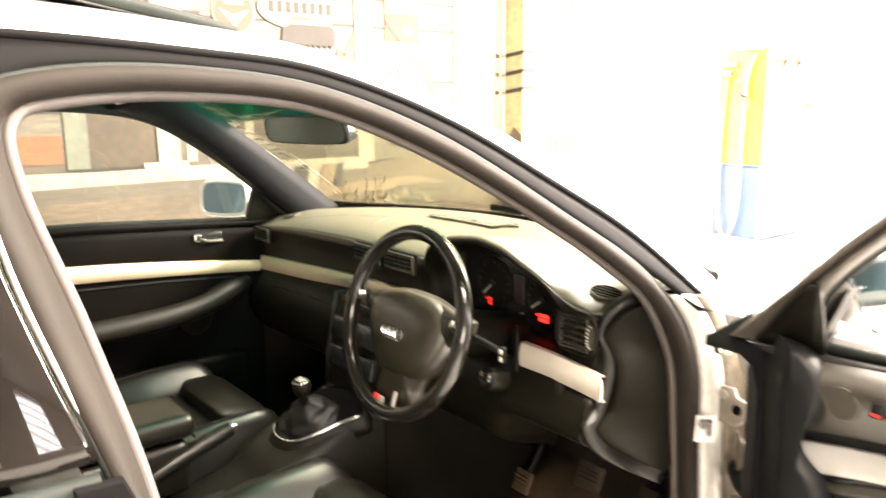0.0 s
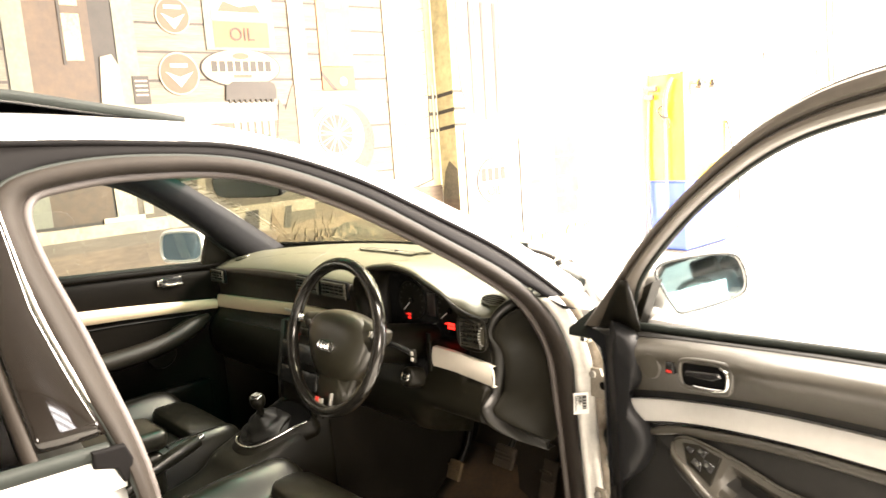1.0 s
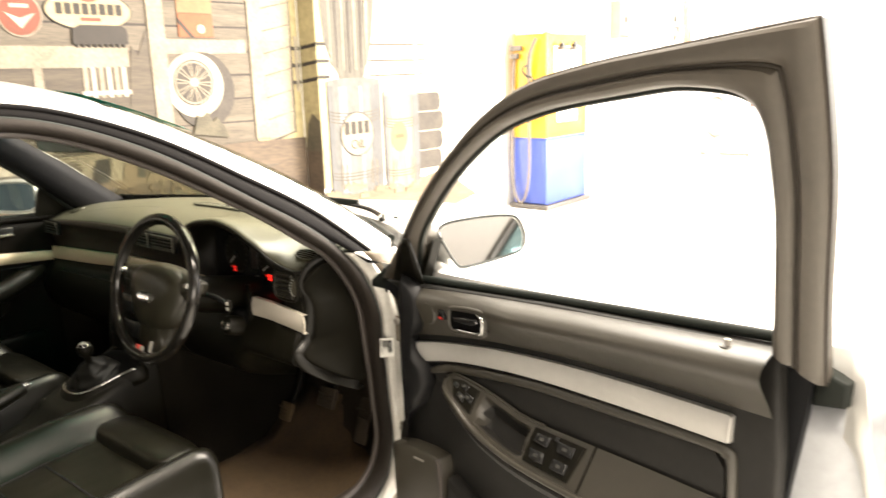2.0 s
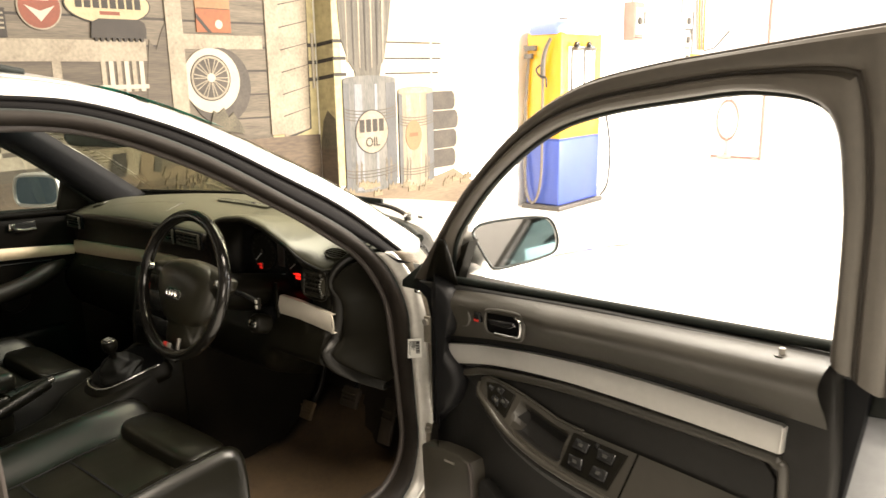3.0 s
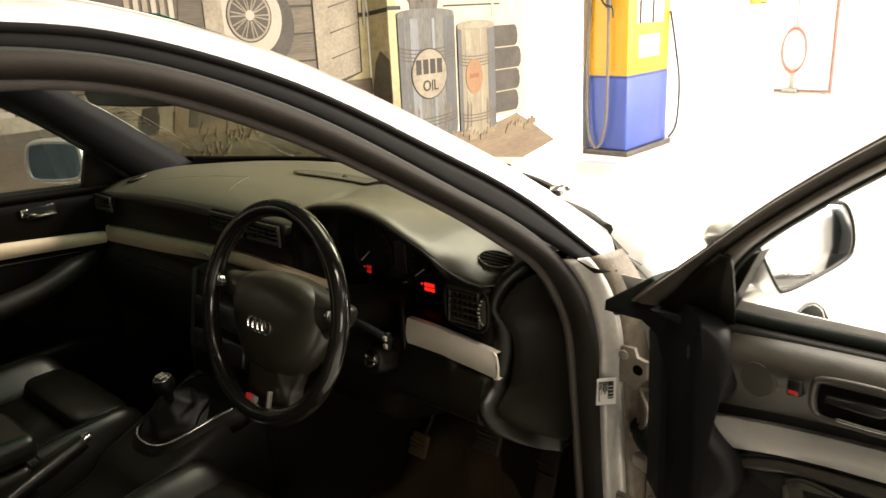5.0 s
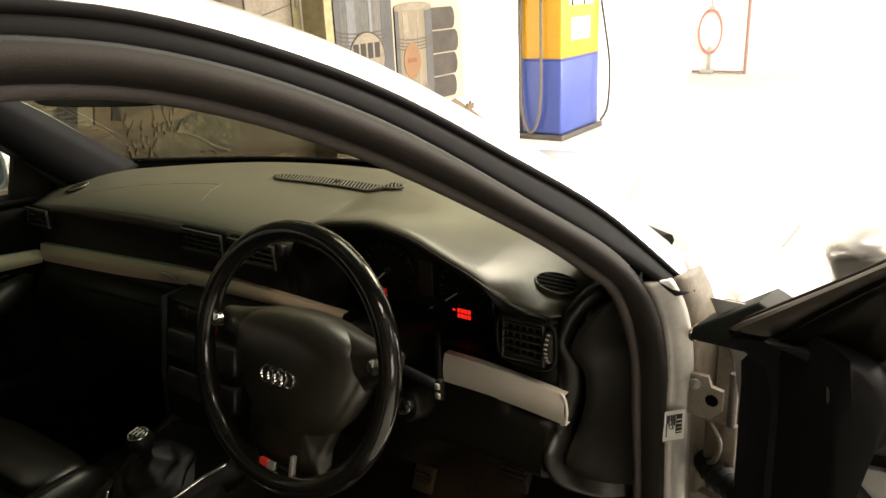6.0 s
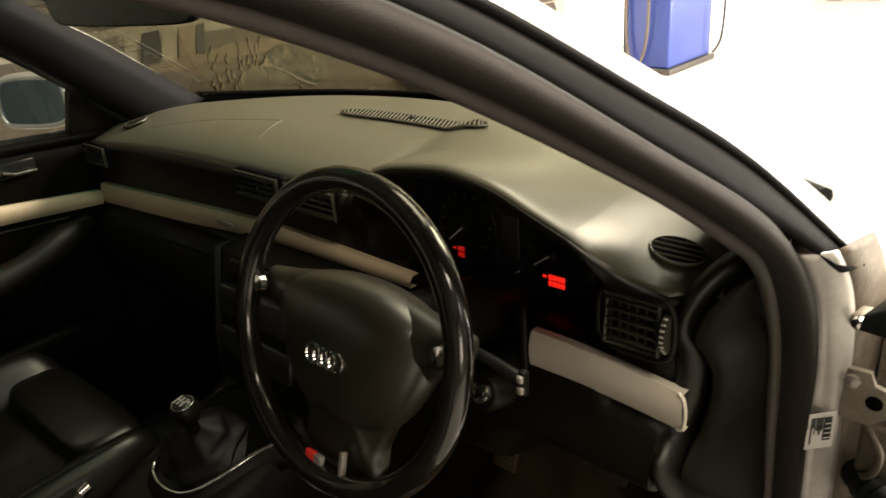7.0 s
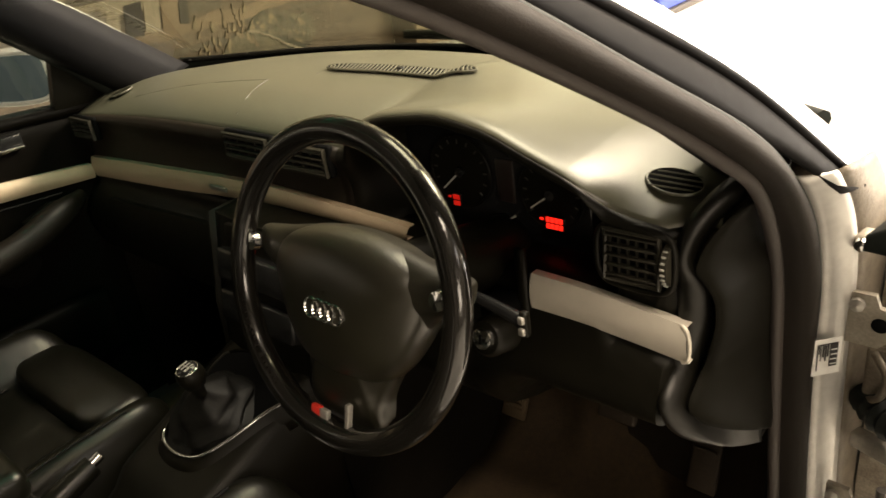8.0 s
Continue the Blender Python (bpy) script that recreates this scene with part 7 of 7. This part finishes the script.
skin("sail_panel", [[D(a + (b - a) * u, fw(z) + 0.019, z) for u in (0, 0.35, 0.7, 1)] for z, a, b in ((0.990, 0.112, 0.226), (1.02, 0.140, 0.234), (1.06, 0.178, 0.242), (1.095, 0.214, 0.247), (1.112, 0.232, 0.248))], 0.004, DARKP, door, "black inner mirror panel")
# trim card
COVERM = mat("soft_black_moulded_cover", (0.0066, 0.0067, 0.0072), 0.55, 0, 0.2, 8, bump=0.1, bscale=300, spec=0.2)
CARD = [(0.10, 0.988), (0.185, 0.972), (0.215, 0.93), (0.212, 0.87), (0.238, 0.80), (0.225, 0.73), (0.14, 0.655), (0.12, 0.56), (0.13, 0.40), (0.30, 0.385), (0.98, 0.40), (1.02, 0.50), (1.025, 0.90), (1.012, 1.064), (0.60, 1.037), (0.22, 1.002)]
dprism("trim_card", CARD, -0.030, 0.0, INSERT, door, "grey black door trim card", 0.006)
ctop = resample(spline([D(a, -0.004, b) for a, b in ((0.182, 0.988), (0.30, 1.006), (0.60, 1.034), (1.012, 1.064))], 8), 40)
cbot = resample(spline([D(a, 0.001, b) for a, b in ((0.205, 0.876), (0.35, 0.906), (0.541, 0.933), (0.754, 0.948), (1.012, 0.953))], 8), 40)
swell = [1 + 0.45 * smooth((k / 39 - 0.30) / 0.12) for k in range(40)]
crow = [[p.lerp(q, t) + DN * (w * s_ if w > 0 else w) for p, q, s_ in zip(ctop, cbot, swell)] for t, w in ((0, -0.02), (0.0, 0.0), (0.05, 0.014), (0.11, 0.024), (0.19, 0.031), (0.28, 0.033), (0.38, 0.030), (0.52, 0.022), (0.68, 0.012), (0.85, 0.003), (1.0, -0.005))]
part("card_upper", bm_grid(crow), DOORCARD, door, "padded upper door trim", True, 70)
part("card_ledge", bm_tube(spline([D(a, 0.003, b) for a, b in ((0.235, 0.806), (0.30, 0.833), (0.36, 0.848), (0.545, 0.874), (0.76, 0.886), (0.925, 0.892), (0.950, 0.886), (0.960, 0.866), (0.962, 0.72), (0.958, 0.50))], 8), lambda t: 0.010 * min(1, 0.25 + 8 * t), 10, flat=0.7), DOORCARD, door, "moulded ledge round the insert")
part("belt_seal", bm_tube([D(a, -0.022, b) for a, b in ((0.19, 1.006), (0.60, 1.042), (1.01, 1.074))], 0.009, 8), RUBBER, door, "black belt seal")
dprism("belt_end_block", [(1.0, 1.04), (1.055, 1.045), (1.06, 1.085), (1.0, 1.08)], -0.05, -0.005, RUBBER, door, "", 0.004)
dprism("outer_belt_cap", [(1.045, 0.978), (1.090, 0.986), (1.092, 1.022), (1.050, 1.036)], -0.078, -0.040, RUBBER, door, "black rubber belt cap", 0.006)
t_top = spline([D(a, 0.010, b) for a, b in ((0.196, 0.868), (0.35, 0.902), (0.541, 0.929), (0.754, 0.944), (0.955, 0.949))], 8)
t_bot = spline([D(a, 0.010, b) for a, b in ((0.206, 0.824), (0.35, 0.863), (0.542, 0.889), (0.757, 0.900), (0.952, 0.904))], 8)
part("trim_strip", bm_grid([[p - DN * 0.012 for p in t_top]] + between(t_top, t_bot, DN * 0.0045, 6) + [[p - DN * 0.012 for p in t_bot]]), ALUD, door, "brushed aluminium trim strip")
dprism("strip_end", [(0.950, 0.905), (0.956, 0.906), (0.958, 0.947), (0.953, 0.948)], -0.004, 0.0125, ALUD, door, "", 0.002)
part("card_groove", bm_tube(spline([D(a, 0.001, b) for a, b in ((0.235, 0.820), (0.36, 0.862), (0.545, 0.887), (0.76, 0.899), (0.955, 0.903))], 6), 0.004, 6), GLOSSP, door)
dprism("lower_card", [(0.26, 0.815), (0.40, 0.848), (0.56, 0.868), (0.76, 0.880), (0.93, 0.884), (0.950, 0.86), (0.950, 0.74), (0.60, 0.74), (0.40, 0.76)], -0.004, 0.006, INSERT, door, "black leather insert", 0.003)
part("tweeter_grille", bm_lathe([(0.0, 0.0), (0.024, 0.0), (0.022, 0.004), (0.0, 0.005)], axes(D(0.287, 0.026, 0.958), DD, Vector((0, 0, 1)), DN), 24), DOORCARD, door)
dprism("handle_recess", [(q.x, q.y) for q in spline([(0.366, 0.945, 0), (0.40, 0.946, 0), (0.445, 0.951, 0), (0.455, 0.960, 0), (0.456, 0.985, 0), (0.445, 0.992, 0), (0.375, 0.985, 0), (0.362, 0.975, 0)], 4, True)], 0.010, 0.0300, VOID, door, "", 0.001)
part("handle_rim", bm_tube(spline([D(a, 0.029, b) for a, b in ((0.362, 0.942), (0.405, 0.943), (0.450, 0.948), (0.461, 0.960), (0.461, 0.987), (0.447, 0.997), (0.372, 0.989), (0.357, 0.975))], 5, True), 0.0042, 8, True), DOORCARD, door, "moulded rim round the handle")
part("handle_bezel", bm_tube(spline([D(a, 0.0315, b) for a, b in ((0.388, 0.946), (0.425, 0.949), (0.450, 0.954), (0.4555, 0.966), (0.4545, 0.983), (0.442, 0.990))], 5), 0.0032, 8), CHROME, door, "chrome handle bezel")
part("inner_handle", bm_prism([D(0.372, 0.0305, 0.962), D(0.432, 0.0305, 0.966), D(0.446, 0.0305, 0.974), D(0.440, 0.0305, 0.981), D(0.374, 0.0305, 0.972)], DN * 0.007, 0.003, 3), GLOSSP, door, "dark pull lever")
dprism("lock_mark", [(0.330, 0.958), (0.341, 0.9585), (0.341, 0.963), (0.330, 0.9625)], 0.034, 0.0346, RED, door)
dprism("lock_switch", [(0.327, 0.955), (0.344, 0.957), (0.344, 0.978), (0.327, 0.976)], 0.015, 0.034, GLOSSP, door, "", 0.001)
AU = resample(spline([D(a, w, z) for a, w, z in ((0.328, 0.012, 0.826), (0.352, 0.014, 0.838), (0.395, 0.015, 0.838), (0.454, 0.014, 0.830), (0.504, 0.013, 0.819), (0.558, 0.012, 0.809), (0.70, 0.012, 0.810), (0.83, 0.012, 0.812), (0.955, 0.012, 0.812))], 10), 81)
AL = resample(spline([D(a, w, z) for a, w, z in ((0.330, 0.020, 0.822), (0.348, 0.040, 0.812), (0.385, 0.052, 0.800), (0.436, 0.057, 0.771), (0.493, 0.060, 0.752), (0.568, 0.062, 0.739), (0.676, 0.062, 0.733), (0.80, 0.060, 0.732), (0.955, 0.045, 0.742))], 10), 81)
face_out = (DN + Vector((0, 0, 0.9))).normalized()


def on_arm(a, t, lift=0.0):
    """A point of the armrest's upper face: a along the door, t from the card to the rim."""
    i = min(range(81), key=lambda k: abs((AU[k].lerp(AL[k], t) - DH).dot(DD) - a))
    return AU[i].lerp(AL[i], t) + face_out * lift


def in_cup(k, t):
    a = (AU[k].lerp(AL[k], t) - DH).dot(DD)
    return smooth((a - 0.448) / 0.012) * smooth((0.572 - a) / 0.012) * smooth((t - 0.14) / 0.12) * smooth((0.86 - t) / 0.12)


NT = 22
face = [[AU[k].lerp(AL[k], j / NT) - face_out * (0.032 * in_cup(k, j / NT)) for j in range(NT + 1)] for k in range(81)]
for name, want, material, label in (("armrest", False, DOORCARD, "padded door armrest with switches"), ("pull_cup", True, INSERT, "dark recessed door pull")):
    bm = bmesh.new()
    vs = [[bm.verts.new(p) for p in row] for row in face]
    for k in range(80):
        for j in range(NT):
            if (in_cup(k, j / NT) > 0.25 and in_cup(k + 1, (j + 1) / NT) > 0.25) == want:
                bm.faces.new((vs[k][j], vs[k][j + 1], vs[k + 1][j + 1], vs[k + 1][j]))
    bmesh.ops.delete(bm, geom=[v for v in bm.verts if not v.link_faces], context="VERTS")
    part(name, bm, material, door, label, True, 40)
skin("armrest_underside", [AL, [p + DN * 0.004 + Vector((0, 0, -0.012)) for p in AL], [p - DN * 0.010 + Vector((0, 0, -0.032)) for p in AL], [p - DN * 0.030 + Vector((0, 0, -0.048)) for p in AL], [p - DN * 0.060 + Vector((0, 0, -0.056)) for p in AL]], 0.002, INSERT, door, "black underside of the armrest")
part("armrest_rim", bm_tube([p + face_out * 0.001 for p in AL], lambda t: 0.0065 * min(1.0, 0.5 + 6 * t), 10), DOORCARD, door, "raised rim of the armrest")
part("armrest_rim", bm_tube([AU[k] for k in range(0, 36)], 0.0028, 8), DOORCARD, door)
part("armrest_joint", bm_tube([on_arm(0.715, t, 0.001) for t in (0.0, 0.3, 0.6, 1.0)], 0.0018, 6), VOID, door)
part("switch_panel", bm_prism([on_arm(a, t, 0.001) for a, t in ((0.582, 0.10), (0.700, 0.10), (0.690, 0.84), (0.586, 0.84))], face_out * 0.004, 0.002), DARKP, door, "black window switch panel")
for k in range(4):
    a, t = 0.612 + 0.052 * (k % 2), 0.30 + 0.34 * (k // 2)
    quad = [on_arm(a + da, t + dt, 0.0045) for da, dt in ((-0.017, -0.11), (0.017, -0.11), (0.016, 0.11), (-0.016, 0.11))]
    part("window_switch", bm_prism(quad, face_out * 0.007, 0.003, 3), GLOSSP, door, "window switch")
    part("switch_mark", bm_prism([p.lerp(sum(quad, Vector()) / 4, 0.72) + face_out * 0.0072 for p in quad], face_out * 0.0004), TICK, door)
part("lock_switch", bm_prism([on_arm(a, t, 0.0045) for a, t in ((0.634, 0.12), (0.648, 0.12), (0.647, 0.22), (0.634, 0.22))], face_out * 0.004, 0.001), GLOSSP, door)
part("mirror_switch_plate", bm_prism([on_arm(a, t, 0.001) for a, t in ((0.356, 0.30), (0.385, 0.10), (0.436, 0.12), (0.430, 0.80), (0.385, 0.82))], face_out * 0.003, 0.001), DARKP, door, "dark mirror switch plate")
for a, t in ((0.378, 0.40), (0.400, 0.28), (0.402, 0.62), (0.420, 0.48)):
    part("mirror_button", bm_prism([on_arm(a + 0.008 * c, t + 0.10 * s_, 0.003) for c, s_ in ((-1, -1), (1, -1), (1, 1), (-1, 1))], face_out * 0.004, 0.0015), GLOSSP, door, "mirror button")
    part("button_mark", bm_prism([on_arm(a + 0.003 * c, t + 0.04 * s_, 0.0075) for c, s_ in ((-1, -1), (1, -1), (1, 1), (-1, 1))], face_out * 0.0004), TICK, door)
lobes = spline([(a, b, 0) for a, b in ((0.118, 1.006), (0.150, 1.016), (0.185, 1.015), (0.217, 1.009), (0.237, 0.996), (0.250, 0.980), (0.257, 0.957), (0.252, 0.926), (0.236, 0.902), (0.218, 0.886), (0.224, 0.866), (0.240, 0.850), (0.260, 0.830), (0.272, 0.802), (0.266, 0.776), (0.240, 0.734), (0.205, 0.702), (0.178, 0.667), (0.165, 0.630))], 4)
mid = (0.232, 0.84)


def cover_ring(w, grow):
    """The cover's outline at depth w: its hinge side slopes back, its card side is lobed."""
    lead = 0.117 + 1.33 * (w + 0.03)
    hem = [(lead + 0.004, 0.645), (lead + 0.002, 0.76), (lead, 0.88), (lead - 0.006, 0.955), (lead - 0.002, 0.985)]
    return [(max(lead + 0.004, p.x - grow), p.y - 0.4 * grow) for p in lobes] + hem


rows = [[D(a, w, b) for a, b in cover_ring(w, g)] for w, g in ((-0.085, 0.030), (-0.028, 0.012), (0.0, 0.002), (0.018, 0.0), (0.030, 0.003), (0.036, 0.008))]
for f, w in ((0.7, 0.0375), (0.05, 0.038)):
    rows.append([D(mid[0] + (a - mid[0]) * f, w, mid[1] + (b - mid[1]) * f) for a, b in cover_ring(0.036, 0.008)])
part("front_cover", bm_grid(rows, True), COVERM, door, "black moulded cover at the hinge side", True, 60)
dprism("map_pocket", [(0.150, 0.618), (0.20, 0.632), (0.27, 0.640), (0.315, 0.638), (0.322, 0.62), (0.325, 0.52), (0.33, 0.41), (0.16, 0.40)], 0.0, 0.040, DOORCARD, door, "grey door speaker panel", 0.008)
dprism("door_bin", [(0.335, 0.600), (0.45, 0.555), (0.60, 0.535), (0.92, 0.53), (0.93, 0.42), (0.335, 0.41)], 0.0, 0.036, INSERT, door, "lower door pocket", 0.012)
dprism("speaker_badge", [(0.235, 0.612), (0.268, 0.615), (0.268, 0.620), (0.235, 0.617)], 0.040, 0.0415, STEEL, door)
part("pocket_edge", bm_tube(spline([D(a, 0.040, b) for a, b in ((0.312, 0.636), (0.321, 0.615), (0.325, 0.53), (0.330, 0.42))], 5), 0.005, 8), LIP, door)
part("lock_pin", bm_tube([D(0.945, 0.010, 1.045), D(0.945, 0.010, 1.064)], 0.0042, 10), STEEL, door, "chrome lock pin")
part("lock_pin_collar", bm_tube([D(0.945, 0.010, 1.048), D(0.945, 0.010, 1.054)], 0.011, 14), DOORCARD, door)
wing_mirror((1.058, 0.446, 1.070), (0.17, 0.985, 0), (0.985, -0.19, 0.175), door, MIRRORG, 0.13, 0.055, [(1.02, 0.36, 1.02), (0.945, 0.33, 1.005)], "silver door mirror", [(-0.136, 0.040), (-0.105, 0.056), (0.0, 0.055), (0.085, 0.047), (0.120, 0.034), (0.136, 0.0), (0.132, -0.032), (0.105, -0.048), (0.0, -0.054), (-0.078, -0.052), (-0.100, -0.036), (-0.125, 0.010)])

# ---- a second car across the bay, seen in the door mirror ----
PCLEAR = glass("blue_green_glass", (0.80, 0.90, 0.92), graze=0.15)
CABIN = mat("teal_grey_cabin_trim", (0.10, 0.125, 0.135), 0.7, 0, 0.15, 8, bump=0.1, bscale=200)
PALEC = mat("pale_seat_cover", (0.70, 0.71, 0.70), 0.8, 0, 0.08, 6, bump=0.2, bscale=60)


def parked_car(m):
    c = thing("parked_car", "pale silver car parked across the garage floor", "car")
    def sk(name, secs, material, label=""):
        rows = [[m @ Vector((hw * u, y, z + cr * (1 - u * u))) for u in (k / 6 - 1 for k in range(13))] for y, z, hw, cr in secs]
        return skin(name, rows, 0.006, material, c, label)
    sk("bonnet", [(-2.1, 0.62, 0.66, 0.06), (-1.9, 0.74, 0.74, 0.05), (-1.3, 0.80, 0.78, 0.05), (-0.82, 0.85, 0.78, 0.05)], SILVER)
    sk("scuttle", [(-0.82, 0.85, 0.74, 0.05), (-0.75, 0.93, 0.72, 0.05)], RUBBER, "black scuttle panel")
    sk("windscreen", [(-0.75, 0.93, 0.72, 0.05), (-0.35, 1.15, 0.64, 0.04), (-0.02, 1.33, 0.56, 0.04)], PCLEAR, "pale windscreen")
    sk("roof", [(-0.02, 1.33, 0.56, 0.05), (0.5, 1.40, 0.56, 0.05), (1.2, 1.38, 0.54, 0.05), (1.5, 1.30, 0.52, 0.04)], SILVER)
    for x0, x1 in ((0.72, 0.56), (-0.72, -0.56)):
        part("screen_pillar", bm_tube([m @ Vector(p) for p in ((x0, -0.75, 0.935), (0.5 * x0 + 0.5 * x1, -0.36, 1.15), (x1, -0.02, 1.335))], 0.048, 10), DARKP, c)
    part("screen_header", bm_tube([m @ Vector((0.56 * u, -0.03, 1.345 + 0.03 * (1 - u * u))) for u in (-1, -0.5, 0, 0.5, 1)], 0.03, 8), DARKP, c)
    part("dash_top", bm_box((0, 0, 0), (1.30, 0.40, 0.06), 0.02, m=m @ Matrix.Translation((0, -0.42, 0.92))), DARKP, c)
    part("rear_view_mirror", bm_lathe([(0.0, -0.02), (0.10, -0.016), (0.12, 0.0), (0.10, 0.016), (0.0, 0.02)], m @ Matrix.Translation((0, -0.02, 1.25)) @ axes((0, 0, 0), Vector((1, 0, 0)), Vector((0, 0, 0.42)), Vector((0, -1, 0))), 24), DARKP, c, "dark oval mirror")
    for sx in (0.36, -0.36):
        part("front_seat", bm_box((0, 0, 0), (0.46, 0.16, 0.62), 0.06, 3, m=m @ Matrix.Translation((sx, 0.55, 0.90))), CABIN, c, "teal grey seat")
        part("seat_headrest", bm_box((0, 0, 0), (0.24, 0.10, 0.16), 0.04, 3, m=m @ Matrix.Translation((sx, 0.60, 1.27))), DARKP, c)
    part("rear_bench", bm_box((0, 0, 0), (1.15, 0.14, 0.55), 0.05, 3, m=m @ Matrix.Translation((0, 1.40, 0.86))), CABIN, c, "teal grey rear bench")
    part("cabin_floor", bm_box((0, 0, 0), (1.3, 2.2, 0.04), 0.01, m=m @ Matrix.Translation((0, 0.35, 0.45))), DARKP, c)
    part("steering_wheel", bm_tube([m @ Vector((0.36 + 0.19 * math.cos(a), 0.02 + 0.05 * math.sin(a), 1.0 + 0.18 * math.sin(a))) for a in (2 * math.pi * k / 28 for k in range(28))], 0.020, 8, True), DARKP, c)
    part("sun_shade", bm_box((0, 0, 0), (0.50, 0.012, 0.22), 0.004, m=m @ Matrix.Translation((0.32, -0.30, 1.03)) @ pose(0, 0, 0, -32, 0, 0)), PALEC, c, "white card on the dashboard")
    sk("rear_screen", [(1.5, 1.30, 0.52, 0.04), (1.95, 0.98, 0.62, 0.04)], DARKGLASS)
    sk("boot_lid", [(1.95, 0.98, 0.64, 0.03), (2.35, 0.95, 0.64, 0.03), (2.4, 0.4, 0.64, 0.0)], SILVER)
    for sg in (1, -1):
        skin("body_side", [[m @ Vector((sg * x, y, z)) for y in (-2.05, -1.7, -1.0, 0.0, 1.0, 1.8, 2.38)] for x, z in ((0.78, 0.25), (0.86, 0.45), (0.86, 0.65), (0.80, 0.92))], 0.006, SILVER, c)
        skin("side_glass", [[m @ Vector((sg * 0.79, y, 0.93)) for y in (-0.7, 0.0, 0.8, 1.9)], [m @ Vector((sg * 0.56, y, z)) for y, z in ((-0.02, 1.33), (0.3, 1.38), (0.9, 1.38), (1.45, 1.31))]], 0.006, PCLEAR, c)
        for y in (-1.35, 1.3):
            part("wheel", bm_lathe([(0.03, -0.09), (0.27, -0.10), (0.31, -0.07), (0.31, 0.07), (0.27, 0.10), (0.03, 0.09)], m @ axes((sg * 0.77, y, 0.31), Vector((0, 1, 0)), Vector((0, 0, 1)), Vector((1, 0, 0))), 24), TYRE, c)
        part("headlamp", bm_box((0, 0, 0), (0.30, 0.06, 0.12), 0.02, m=m @ Matrix.Translation((sg * 0.50, -2.04, 0.62))), CHROME, c)
    part("bumper", bm_box((0, 0, 0), (1.5, 0.14, 0.34), 0.05, 3, m=m @ Matrix.Translation((0, -2.1, 0.42))), SILVER, c)


parked_car(pose(4.40, 3.35, 0, 0, 0, 50 - 90))
